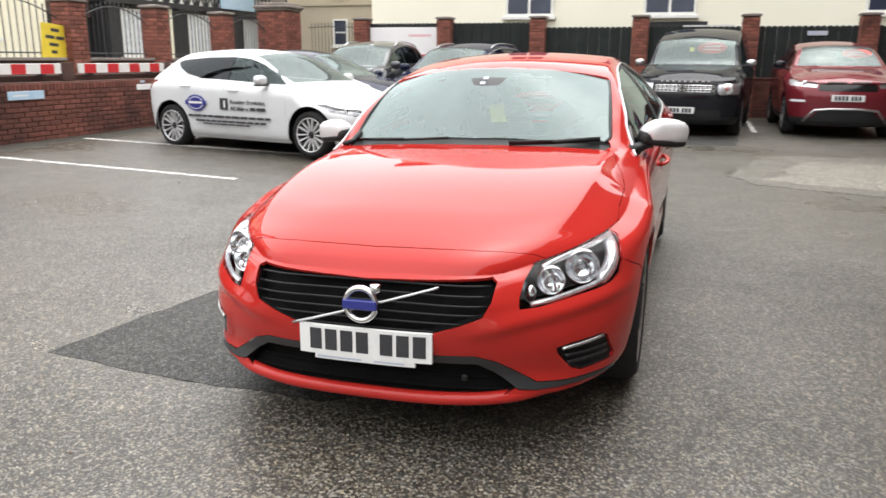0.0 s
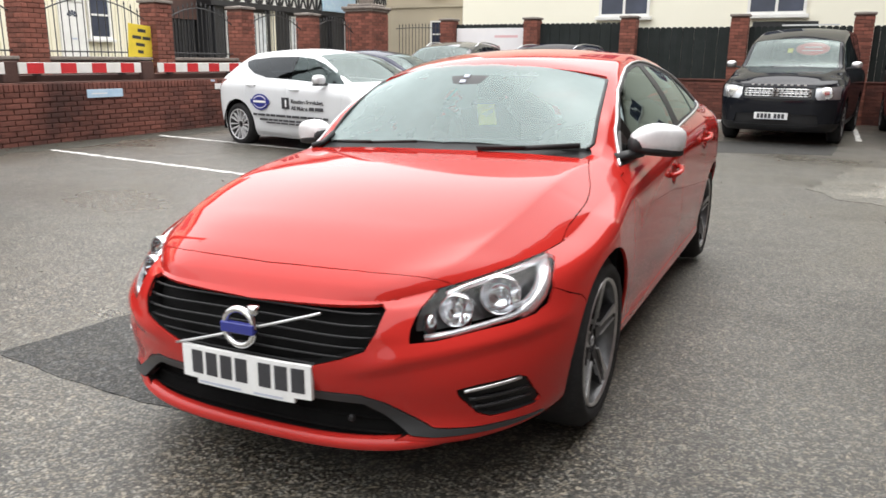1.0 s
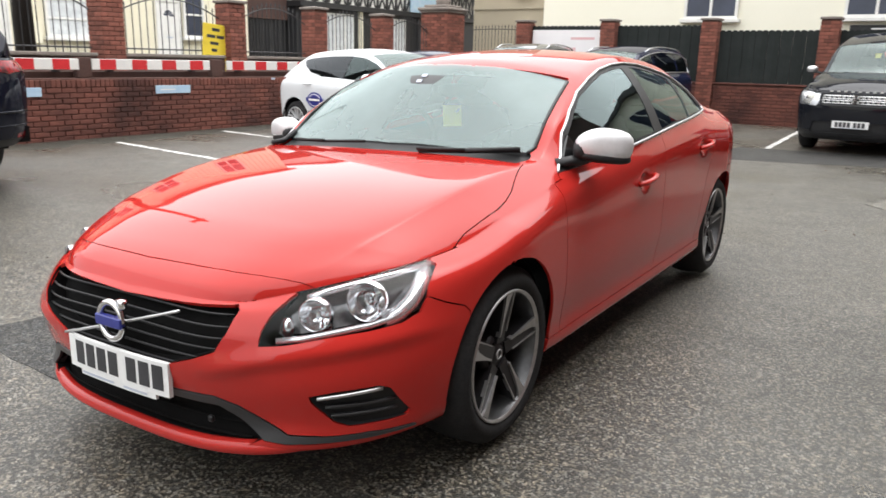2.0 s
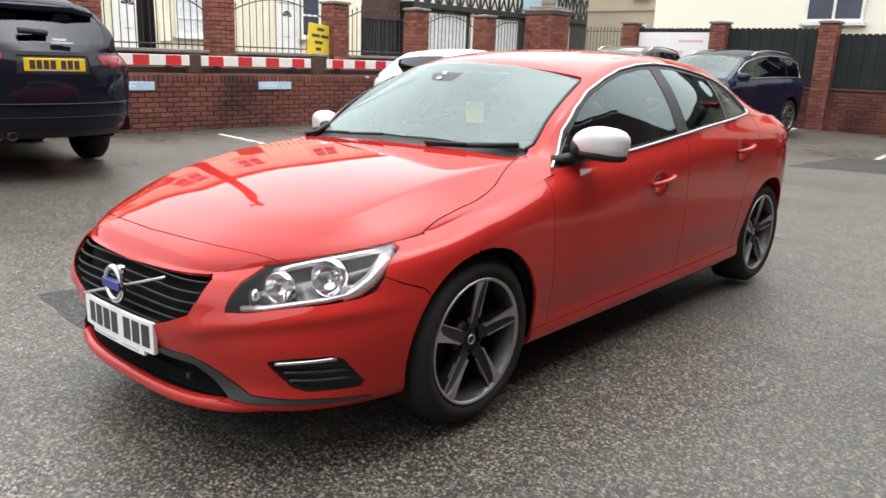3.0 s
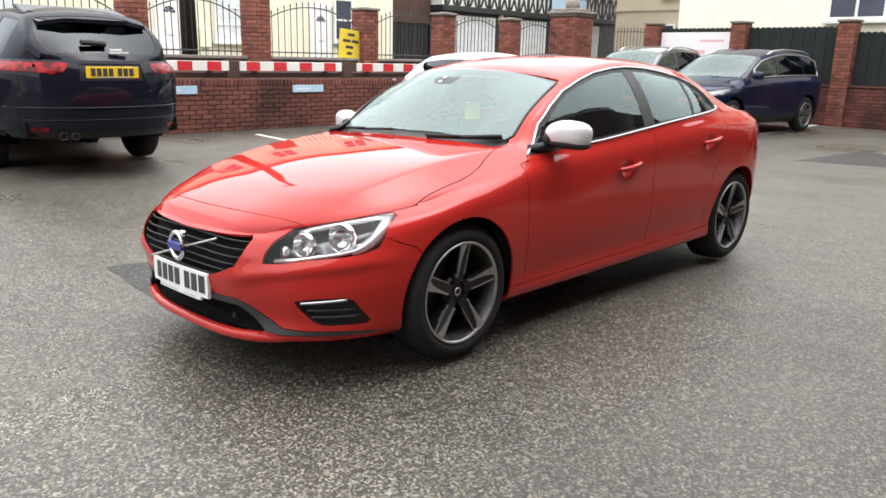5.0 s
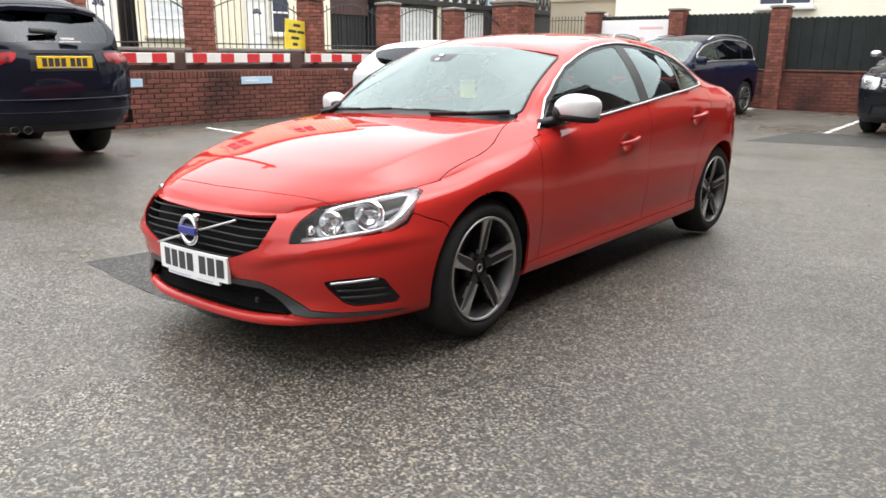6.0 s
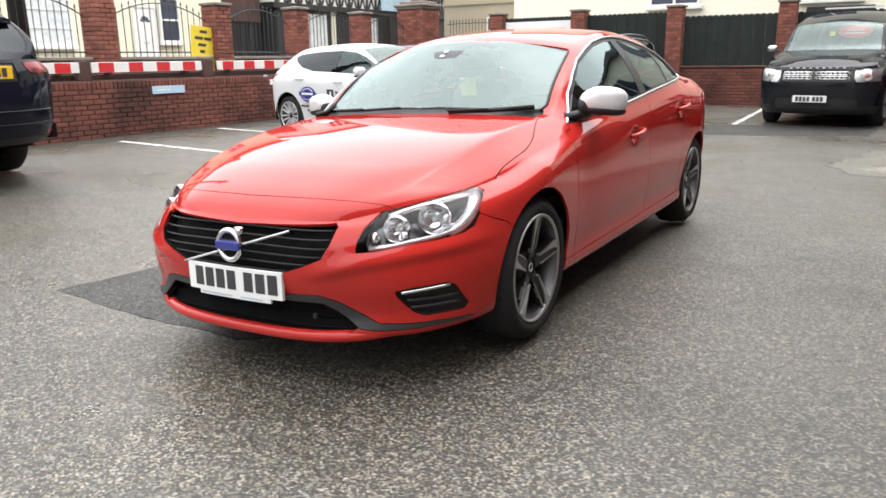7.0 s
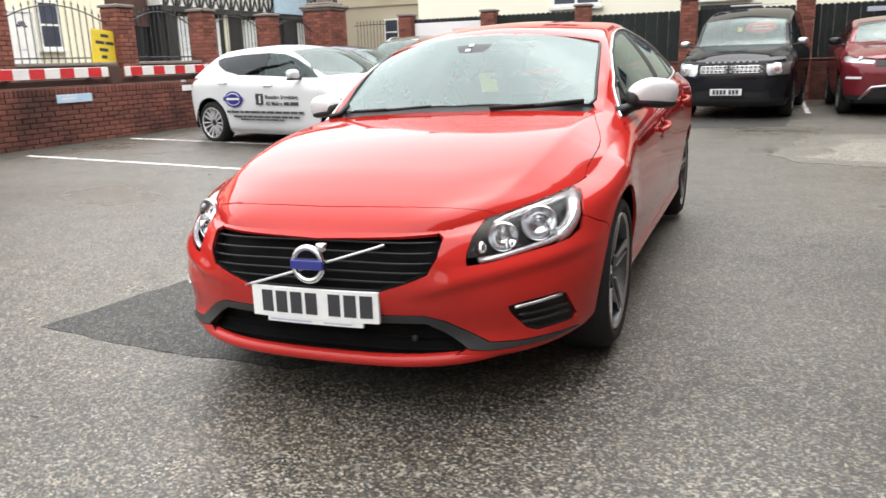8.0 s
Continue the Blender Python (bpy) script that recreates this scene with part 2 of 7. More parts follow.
def box(bm, x0, x1, y0, y1, z0, z1, bevel=0.0, m=None):
    """A box between two corners, with softened edges if asked."""
    made = bmesh.ops.create_cube(bm, size=1.0)["verts"]
    for v in made:
        v.co = Vector((x0 + (v.co.x + 0.5) * (x1 - x0), y0 + (v.co.y + 0.5) * (y1 - y0), z0 + (v.co.z + 0.5) * (z1 - z0)))
    if bevel:
        edges = list({e for v in made for e in v.link_edges})
        out = bmesh.ops.bevel(bm, geom=edges, offset=bevel, segments=1, affect="EDGES", profile=0.5)
        made = list({v for f in out["faces"] for v in f.verts} | {v for v in made if v.is_valid})
    if m:
        bmesh.ops.transform(bm, matrix=m, verts=made)
    return made


def boxes(*rows, bevel=0.0):
    bm = bmesh.new()
    for r in rows:
        box(bm, *r, bevel=bevel)
    return bm


def rod(bm, a, b, r, sides=8):
    """A round bar from a to b."""
    a, b = Vector(a), Vector(b)
    q = (b - a).to_track_quat("Z", "Y").to_matrix().to_4x4()
    bmesh.ops.create_cone(bm, cap_ends=True, segments=sides, radius1=r, radius2=r, depth=(b - a).length, matrix=Matrix.Translation((a + b) / 2) @ q)


def prism(bm, outline, a, b, axis="y"):
    """A flat outline drawn in two axes, given depth along the third from a to b."""
    def at(u, v, w):
        return {"x": (w, u, v), "y": (u, w, v), "z": (u, v, w)}[axis]
    lo = [bm.verts.new(at(u, v, a)) for u, v in outline]
    hi = [bm.verts.new(at(u, v, b)) for u, v in outline]
    n = len(lo)
    bm.faces.new(lo[::-1])
    bm.faces.new(hi)
    for i in range(n):
        bm.faces.new((lo[i], lo[(i + 1) % n], hi[(i + 1) % n], hi[i]))
    bmesh.ops.recalc_face_normals(bm, faces=bm.faces)


def lift(x, y):
    """Height of the yard, which dips to a shallow gully under the red car and rises gently towards its walls."""
    dip = max(0.0, min((1 - x) / 2, (x + 2.5) / 1.5)) * max(0.0, min(1, (6 - y) / 2, (y + 8) / 6))
    return -0.043 * dip + 0.018 * max(0.0, -x - 2.5) * (1 + 1.1 * min(1, max(0, (4 - y) / 2.5))) + 0.004 * max(0.0, y - 7.0)


# ---- ground ----
def ground():
    bm = bmesh.new()
    xs = [-300, -60, -30, -9.0, -8.7, -8.3, -7, -6, -5, -4, -3, -2.5, -1, 1, 4, 8, 15, 40, 300]
    ys = [-300, -60, -20, -8, -2, 0, 1.5, 2.3, 3.2, 4, 6, 7, 9, 12, 15, 17.4, 20, 40, 300]
    grid = [[bm.verts.new((x, y, lift(max(x, -8.6), min(y, 17.4)))) for x in xs] for y in ys]
    for j in range(len(ys) - 1):
        for i in range(len(xs) - 1):
            bm.faces.new((grid[j][i], grid[j][i + 1], grid[j + 1][i + 1], grid[j + 1][i]))
    g = put("ground", bm, TARMAC, smooth=True)
    tagged(g, "damp grey stone-chip tarmac of a car park", "ground", kind="structure")


ground()


def slab(name, corners, material, label, over=0.0022, rag=0.016):
    """A thin layer on the ground with ragged edges."""
    bm = bmesh.new()
    rnd = random.Random(len(corners) + int(100 * abs(corners[0][0])))
    pts = []
    for i, (x, y) in enumerate(corners):
        x2, y2 = corners[(i + 1) % len(corners)]
        n = max(2, int(math.hypot(x2 - x, y2 - y) / 0.12))
        for k in range(n):
            f = k / n
            w = rag if k else 0
            pts.append((x + (x2 - x) * f + rnd.uniform(-w, w), y + (y2 - y) * f + rnd.uniform(-w, w)))
    top = [bm.verts.new((x, y, lift(x, y) + over)) for x, y in pts]
    low = [bm.verts.new((x, y, lift(x, y) - 0.01)) for x, y in pts]
    bm.faces.new(top)
    n = len(pts)
    for i in range(n):
        bm.faces.new((low[i], low[(i + 1) % n], top[(i + 1) % n], top[i]))
    bmesh.ops.triangulate(bm, faces=[f for f in bm.faces if len(f.verts) > 4])
    bmesh.ops.recalc_face_normals(bm, faces=bm.faces)
    ob = put(name, bm, material)
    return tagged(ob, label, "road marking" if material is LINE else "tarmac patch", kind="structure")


def stripe(x0, y0, x1, y1, w=0.085):
    d = Vector((x1 - x0, y1 - y0)).normalized()
    s = Vector((-d.y, d.x)) * w / 2
    return slab("bay_line", [(x0 + s.x, y0 + s.y), (x0 - s.x, y0 - s.y), (x1 - s.x, y1 - s.y), (x1 + s.x, y1 + s.y)], LINE, "worn white painted parking bay line on tarmac", 0.005)


slab("tarmac_patch", [(-1.80, 0.36), (-0.33, 0.31), (0.05, 0.55), (0.5, 0.95), (0.5, 2.6), (-1.5, 2.6)], PATCH, "dark newer tarmac repair patch with straight edges")
slab("tarmac_patch", [(-1.0, 10.1), (0.45, 10.5), (1.8, 10.9), (1.9, 12.4), (-0.75, 12.1)], PATCH, "dark tarmac repair patch near the back bays")
slab("tarmac_patch", [(1.5, 7.4), (1.95, 6.75), (2.6, 6.55), (3.4, 6.3), (4.4, 6.1), (5.4, 6.2), (5.7, 7.6), (5.5, 9.2), (4.5, 9.6), (3.6, 9.9), (2.6, 9.8), (2.0, 9.5), (1.85, 8.6)], WORN, "pale worn area of the tarmac with ragged edges", 0.004, 0.07)
slab("tarmac_patch", [(1.85, 7.25), (2.3, 6.95), (2.9, 6.9), (3.6, 6.7), (4.6, 6.7), (5.1, 7.2), (5.0, 8.3), (4.2, 8.7), (3.3, 9.2), (2.5, 9.0), (2.2, 8.2), (2.25, 7.7)], PALE, "pale concrete-coloured patch worn into the tarmac", 0.006, 0.07)
stripe(-7.72, 5.19, -3.76, 5.02)
stripe(-8.0, 7.34, -3.4, 7.3)
stripe(-8.33, 10.3, -3.4, 9.5)
stripe(-8.33, 12.7, -3.4, 12.0)
stripe(-0.34, 12.2, -0.5, 17.2)
stripe(2.24, 13.4, 2.27, 17.2)
stripe(4.95, 13.4, 5.0, 17.2)
stripe(-3.03, 13.2, -3.15, 17.2)
stripe(-5.7, 13.2, -5.8, 17.2)


# ---- brick walls ----
def brick_mesh(name, l, d, h, material):
    bm = bmesh.new()
    box(bm, 0, l, 0, d, 0, h, bevel=0.006)
    me = bpy.data.meshes.new(name)
    bm.to_mesh(me)
    bm.free()
    me.materials.append(material)
    return me


STRETCHER = brick_mesh("brick", 0.215, 0.03, 0.065, BRICK)
HALF = brick_mesh("brick", 0.1025, 0.03, 0.065, BRICK)
SOLDIER = brick_mesh("brick", 0.065, 0.03, 0.1025, BRICK)
rnd_brick = random.Random(5)


def join_pieces(name, jobs, material, parent):
    """Many copies of small meshes, each at its pose, as one part."""
    verts, faces = [], []
    for me, m in jobs:
        base = len(verts)
        verts += [tuple(m @ v.co) for v in me.vertices]
        faces += [tuple(base + i for i in p.vertices) for p in me.polygons]
    me = bpy.data.meshes.new(name)
    me.from_pydata(verts, [], faces)
    me.materials.append(material)
    ob = new(name, me)
    ob.parent = parent
    return tagged(ob, kind="stuff")


def brick_courses(parent, length, z0, z1, near, place, header_top=True):
    """Face a wall with bricks: single ones in the near stretch, the rest as one part. place(u, z) gives the pose of a brick at u along the wall."""
    rest, jobs, made = [], [], 0
    rows = int((z1 - z0) / 0.075)
    for r in range(rows):
        u = -0.1125 * (r % 2) + (0.1125 if r % 2 else 0)
        if r % 2:
            jobs.append((0.0, z0 + 0.075 * r, HALF))
        while u < length - 0.2:
            jobs.append((u + (0.1125 if r % 2 else 0), z0 + 0.075 * r, STRETCHER))
            u += 0.225
    if header_top:
        for k in range(int(length / 0.075)):
            jobs.append((0.075 * k, z0 + 0.075 * rows, SOLDIER))
    for u, z, me in jobs:
        m = place(u, z) @ pose(rnd_brick.uniform(-0.002, 0.002), rnd_brick.uniform(-0.004, 0.003), rnd_brick.uniform(-0.001, 0.001))
        if near[0] < u < near[1] and made < 300:
            ob = new("brick", me)
            ob.parent = parent
            ob.matrix_basis = m
            made += 1
        else:
            rest.append((me, m))
    join_pieces("brickwork", rest, BRICK, parent)


def wall_left():
    """The low retaining wall along the bays, a set-back kerb wall above it and the street terrace behind."""
    bm = boxes((-8.62, -8.375, -7.0, 17.3, -0.2, 0.965))
    w = tagged(put("wall_west", bm, MORTAR), "low red brick retaining wall with soldier course top, sooty stains", "wall", kind="structure")
    part("wall_core", boxes((-8.95, -8.63, -7.0, 17.3, -0.2, 1.06)), SOOTBRICK, w, "rough sooty brick upstand")
    return w


west = wall_left()


def terrace():
    bm = bmesh.new()
    box(bm, -60, -8.96, -40, 17.6, -0.2, 1.0)
    box(bm, -60, -8.2, 17.62, 120, -0.2, 1.0)
    t = put("street", bm, TARMAC)
    tagged(t, "grey tarmac street above the retaining wall", "road", kind="structure")


terrace()


def board_mesh_parts(y0, y1):
    """A white barrier plank with red blocks, hung on dark stub posts above the wall."""
    b = thing("barrier_board", pose(-8.5, (y0 + y1) / 2, 1.085), "red and white striped barrier plank above the brick wall", "barrier", "barrier planks")
    h = (y1 - y0) / 2
    part("plank", boxes((-0.03, 0, -h, h, 0, 0.155), bevel=0.004), WHITE, b, "white painted plank")
    n = 4
    step = (y1 - y0 - 0.14) / (2 * n - 0.55)
    for k in range(n):
        u = -h + 0.12 + 2 * k * step
        part("red_block", boxes((0.001, 0.004, u, u + step * 0.98, 0.004, 0.151)), REDPAINT, b, "red painted block")
    for u in (-h * 0.7, h * 0.7):
        part("bracket", boxes((-0.15, -0.031, u - 0.03, u + 0.03, -0.03, 0.12)), BLACK, b, "dark steel bracket")


for y0, y1 in ((-1.4, 0.75), (0.98, 2.9), (3.12, 5.18), (5.39, 7.54), (7.91, 10.05), (10.3, 12.4), (12.65, 14.8)):
    board_mesh_parts(y0, y1)
for y in (0.86, 3.0, 5.28, 7.72, 10.17, 12.52):
    st = thing("stub_post", pose(-8.56, y, 0.97), "short dark brick stub between barrier planks", "post", "stub posts")
    part("stub", boxes((-0.07, 0.03, -0.12, 0.12, 0, 0.29), bevel=0.008), SOOTBRICK, st)


def wall_sign(y0, y1, z0, z1, material, label, bars=True):
    s = thing("wall_sign", pose(-8.345, y0, z0), label, "sign", "bay signs")
    part("plate", boxes((0, 0.012, 0, y1 - y0, 0, z1 - z0), bevel=0.003), material, s)
    if bars:
        part("print", boxes((0.0125, 0.014, 0.08, (y1 - y0) * 0.55, (z1 - z0) * 0.42, (z1 - z0) * 0.56)), BANNER, s, "faded white bar of print")


rnd_dirt = random.Random(21)
edge = [(-8.2 + 0.42 + 0.4 * noise.noise((0.7 * k, 3.1, 0.0)) + 0.08 * noise.noise((2.9 * k, 0.4, 1.0)), 2.6 + 0.26 * k) for k in range(49)]
slab("dirt_strip", [(-8.33, 2.6)] + edge + [(-8.33, 15.1)], MOSS, "dark damp dirt and moss along the foot of the wall")


def dead_leaves():
    """Dead leaves and crumbs of dirt that gather at the foot of the wall and lie about the yard."""
    bm = bmesh.new()
    for k in range(170):
        if k < 130:
            x, y = -8.3 + abs(rnd_dirt.gauss(0, 0.2)), rnd_dirt.uniform(2.8, 15)
        else:
            x, y = rnd_dirt.uniform(-8, 5), rnd_dirt.uniform(-1.5, 12)
        if k >= 130 and -1.2 < x < 1.2 and -0.2 < y < 5:
            continue
        s, a = rnd_dirt.uniform(0.008, 0.028), rnd_dirt.uniform(0, 6.28)
        m = Matrix.Translation((x, y, lift(x, y) + 0.008)) @ Matrix.Rotation(a, 4, "Z")
        ring = [bm.verts.new(m @ Vector(p)) for p in ((-s, 0, 0), (-0.2 * s, -0.55 * s, 0.003), (s, 0, 0.005 + 0.3 * s), (-0.2 * s, 0.55 * s, 0.004))]
        top = [bm.verts.new(v.co + Vector((0, 0, 0.002))) for v in ring]
        bm.faces.new(ring[::-1])
        bm.faces.new(top)
        for i in range(4):
            bm.faces.new((ring[i], ring[(i + 1) % 4], top[(i + 1) % 4], top[i]))
    tagged(put("dead_leaves", bm, LEAF), "brown dead leaves and dirt crumbs on damp tarmac", "leaves", kind="stuff")


dead_leaves()
wall_sign(6.32, 6.98, 0.725, 0.85, SIGNBLUE, "pale blue bay sign plate on the brick wall")
wall_sign(3.85, 4.5, 0.725, 0.85, SIGNBLUE, "pale blue bay sign plate on the brick wall")
wall_sign(9.05, 9.45, 0.78, 0.88, BANNER, "small white bay sign plate on the brick wall")


# ---- brick pillars with stone caps ----
PB = brick_mesh("brick", 0.215, 0.1, 0.065, BRICK_P)


def pillar(x, y, z0, z1, w, cap, big=False, turn=0):
    p = thing("brick_pillar", pose(x, y, z0, 0, 0, turn), "weathered red brick gate pillar with stone cap" if not big else "broad red brick corner pillar with moulded stone cap", "pillar", "brick pillars")
    part("core", boxes((-w / 2 + 0.012, w / 2 - 0.012, -w / 2 + 0.012, w / 2 - 0.012, 0, z1 - z0)), MORTAR, p, "mortar core")
    n = max(2, round(w / 0.225))
    l = w / n
    rows = int((z1 - z0) / 0.075)
    me = brick_mesh("brick", l - 0.01, 0.11, 0.065, BRICK_P)
    half = brick_mesh("brick", l / 2 - 0.01, 0.11, 0.065, BRICK_P)
    for r in range(rows):
        for side in range(4):
            for k in range(n):
                if (side in (2,)):
                    continue
                shift = (l / 2 if (r + side) % 2 else 0)
                u = -w / 2 + k * l + shift
                if u + l - 0.01 > w / 2 + 0.001:
                    for v in (-w / 2, w / 2 - l / 2):
                        ob = new("brick", half)
                        ob.parent = p
                        ob.matrix_basis = pose(0, 0, 0, 0, 0, 90 * side) @ pose(v + 0.005, -w / 2 + rnd_brick.uniform(-0.004, 0.003), 0.075 * r + 0.005)
                    continue
                ob = new("brick", me)
                ob.parent = p
                ob.matrix_basis = pose(0, 0, 0, 0, 0, 90 * side) @ pose(u + 0.005, -w / 2 + rnd_brick.uniform(-0.004, 0.003), 0.075 * r + 0.005)
    t = z1 - z0
    c = bmesh.new()
    box(c, -w / 2 - 0.025, w / 2 + 0.025, -w / 2 - 0.025, w / 2 + 0.025, t, t + 0.05, bevel=0.008)
    if big:
        box(c, -w / 2 - 0.07, w / 2 + 0.07, -w / 2 - 0.07, w / 2 + 0.07, t + 0.052, t + 0.13, bevel=0.02)
        box(c, -w / 2 + 0.05, w / 2 - 0.05, -w / 2 + 0.05, w / 2 - 0.05, t + 0.132, t + 0.2, bevel=0.02)
        bmesh.ops.create_uvsphere(c, u_segments=14, v_segments=8, radius=0.2, matrix=Matrix.Translation((0, 0, t + 0.3)))
    else:
        q = w / 2 + 0.01
        tip = c.verts.new((0, 0, t + 0.051 + cap))
        ring = [c.verts.new((sx * q, sy * q, t + 0.051)) for sx, sy in ((-1, -1), (1, -1), (1, 1), (-1, 1))]
        for i in range(4):
            c.faces.new((ring[i], ring[(i + 1) % 4], tip))
        c.faces.new(ring[::-1])
    part("cap", c, STONE, p, "grey weathered stone cap")
    return p


PX = -9.75
for y, top in ((-0.6, 2.62), (1.75, 2.62), (4.1, 2.62), (6.45, 2.55), (9.1, 2.3), (11.45, 2.33), (13.85, 2.33)):
    pillar(PX, y + 0.04, 1.0, top, 0.41, 0.03)
pillar(-9.6, 16.35, 1.0, 2.55, 0.85, 0.0, big=True)


def tube(bm, pts, r, sides=6, closed=False, flat=1.0):
    """A bar swept along points."""
    pts = [Vector(p) for p in pts]
    n = len(pts)
    rings = []
    for i, p in enumerate(pts):
        a = pts[i - 1] if (i or closed) else p
        b = pts[(i + 1) % n] if (i < n - 1 or closed) else p
        t = (b - a).normalized()
        s = t.cross(Vector((0, 0, 1)))
        if s.length < 0.05:
            s = t.cross(Vector((1, 0, 0)))
        s.normalize()
        u = s.cross(t)
        rings.append([bm.verts.new(p + r * (s * math.cos(2 * math.pi * k / sides) * flat + u * math.sin(2 * math.pi * k / sides))) for k in range(sides)])
    for i in range(n if closed else n - 1):
        for k in range(sides):
            bm.faces.new((rings[i][k], rings[i][(k + 1) % sides], rings[(i + 1) % n][(k + 1) % sides], rings[(i + 1) % n][k]))
    if not closed:
        bm.faces.new(rings[0][::-1])
        bm.faces.new(rings[-1])
    bmesh.ops.recalc_face_normals(bm, faces=bm.faces)


def railing(x0, y0, x1, y1, z0, ztop, rise, n):
    """Black bars with spear tips under an arched rail."""
    d = Vector((x1 - x0, y1 - y0, 0))
    r = thing("railing", pose(x0, y0, z0), "black iron railing with arched top and spear tips", "railing", "street railings")
    def crown(f):
        return ztop - z0 + rise * (1 - (2 * f - 1) ** 2)
    bm = bmesh.new()
    rod(bm, (0, 0, 0.08), d + Vector((0, 0, 0.08)), 0.012, 6)
    part("bottom_rail", bm, BLACK, r)
    bm = bmesh.new()
    pts = [d * (k / 16) + Vector((0, 0, crown(k / 16))) for k in range(17)]
    tube(bm, pts, 0.012, 6)
    part("top_rail", bm, BLACK, r)
    for k in range(1, n):
        f = k / n
        bm = bmesh.new()
        p = d * f
        rod(bm, p, p + Vector((0, 0, crown(f) + 0.06)), 0.009, 6)
        bmesh.ops.create_cone(bm, cap_ends=True, segments=5, radius1=0.02, radius2=0.001, depth=0.07, matrix=Matrix.Translation(p + Vector((0, 0, crown(f) + 0.09))))
        part("bar", bm, BLACK, r)


LOW = -9.75
for a, b in ((-0.36, 1.5), (1.99, 3.85), (4.34, 6.2), (6.7, 8.85), (9.35, 11.2), (11.7, 13.6), (14.1, 15.9)):
    lw = thing("dwarf_wall", pose(LOW, a, 1.0), "low brick dwarf wall with stone ledge under the railing", "wall", "dwarf walls")
    part("brick_base", boxes((-0.12, 0.12, 0, b - a, 0, 0.27)), SOOTBRICK, lw)
    part("ledge", boxes((-0.16, 0.16, 0, b - a, 0.272, 0.33), bevel=0.01), STONE, lw, "stone ledge")
    railing(LOW, a, LOW, b, 1.33, 2.0, 0.28, 15)


# ---- the back wall with fence panels ----
def wall_back():
    w = tagged(put("wall_north", boxes((-8.3, 16.0, 17.345, 17.6, -0.2, 0.93)), MORTAR), "low red brick wall under dark fence panels", "wall", kind="structure")
    part("coping", boxes((-8.3, 16.0, 17.3, 17.6, 0.932, 0.965), bevel=0.006), BRICK, w, "thin brick coping")
    return w


north = wall_back()
railing(-9.3, 17.42, -7.86, 17.42, 1.0, 2.17, 0.02, 14)
BACK_PILLARS = (-7.65, -5.28, -2.8, -0.28, 2.22, 4.7, 7.2, 9.7)
for x in BACK_PILLARS:
    pillar(x, 17.42, 0.0, 2.36, 0.38, 0.02)
for a, b in zip(BACK_PILLARS, BACK_PILLARS[1:]):
    f = thing("boarded_fence", pose(a + 0.2, 17.46, 0.968), "dark green corrugated fence panel with scalloped top", "fence", "fence panels")
    n = 16
    w = (b - a - 0.4) / n
    top = 1.3 - 0.06 * (a > -5) - 0.06 * (a > -3)
    for k in range(n):
        bm = bmesh.new()
        u = k * w
        prism(bm, [(u, 0), (u + w * 0.98, 0), (u + w * 0.98, top - 0.03), (u + w * 0.72, top), (u + w * 0.28, top), (u, top - 0.03)], -0.012 - 0.012 * (k % 2), 0.012 - 0.012 * (k % 2))
        part("slat", bm, FENCE, f)
    part("rail", boxes((0, b - a - 0.4, 0.013, 0.06, 0.25, 0.33)), FENCE, f)

bn = thing("banner", pose(-7.42, 17.40, 1.3), "white advertising banner with faded red print on the fence", "banner")
part("sheet", boxes((0, 1.92, 0, 0.012, 0, 0.86), bevel=0.004), BANNER, bn)
part("print_line", boxes((0.15, 1.25, -0.003, -0.001, 0.32, 0.42)), PINK, bn, "faded red bar of print")
part("print_line", boxes((1.1, 1.75, -0.003, -0.001, 0.62, 0.68)), PINK, bn, "small grey and red bar of print")
part("print_block", boxes((1.35, 1.9, -0.003, -0.001, 0.0, 0.16)), REDPAINT, bn, "red block in the corner")
ns = thing("fence_notice", pose(3.45, 17.40, 1.93), "small pale notice plate on the fence", "sign")
part("plate", boxes((0, 0.42, 0, 0.012, 0, 0.1), bevel=0.003), BARGREY, ns)


# ---- buildings ----
def window(parent, m, w, h, mull=1, bars=0, curtain=False, sill=True, frame_mat=None, depth=0.09):
    """A window set into a facade: frame, panes, sill. Local: x along, y outwards negative, z up."""
    fm = frame_mat or WHITE
    win = new("window")
    win.parent = parent
    win.matrix_basis = m
    t = 0.07
    bm = boxes((0, w, -0.02, depth, 0, t), (0, w, -0.02, depth, h - t, h), (0, t, -0.02, depth, t, h - t), (w - t, w, -0.02, depth, t, h - t))
    for k in range(1, mull + 1):
        u = w * k / (mull + 1)
        box(bm, u - 0.035, u + 0.035, -0.015, depth, t, h - t)
    for k in range(1, bars + 1):
        v = h * k / (bars + 1)
        box(bm, t, w - t, -0.012, depth, v - 0.03, v + 0.03)
    part("window_frame", bm, fm, win)
    for k in range(mull + 1):
        u0, u1 = w * k / (mull + 1), w * (k + 1) / (mull + 1)
        part("pane", boxes((u0 + 0.03, u1 - 0.03, 0.02, 0.03, t * 0.8, h - t * 0.8)), PANE, win)
    if curtain:
        bm = bmesh.new()
        nn = int(w / 0.045)
        rows = [[bm.verts.new((t + (w - 2 * t) * k / nn, 0.002 if k % 2 else 0.016, z)) for k in range(nn + 1)] for z in (t, h - t)]
        for k in range(nn):
            bm.faces.new((rows[0][k], rows[0][k + 1], rows[1][k + 1], rows[1][k]))
        part("curtain", bm, CURTAIN, win, "pale net curtain in folds")
    if sill:
        part("window_sill", boxes((-0.08, w + 0.08, -0.12, depth, -0.1, -0.002), bevel=0.01), fm, win)
    return win


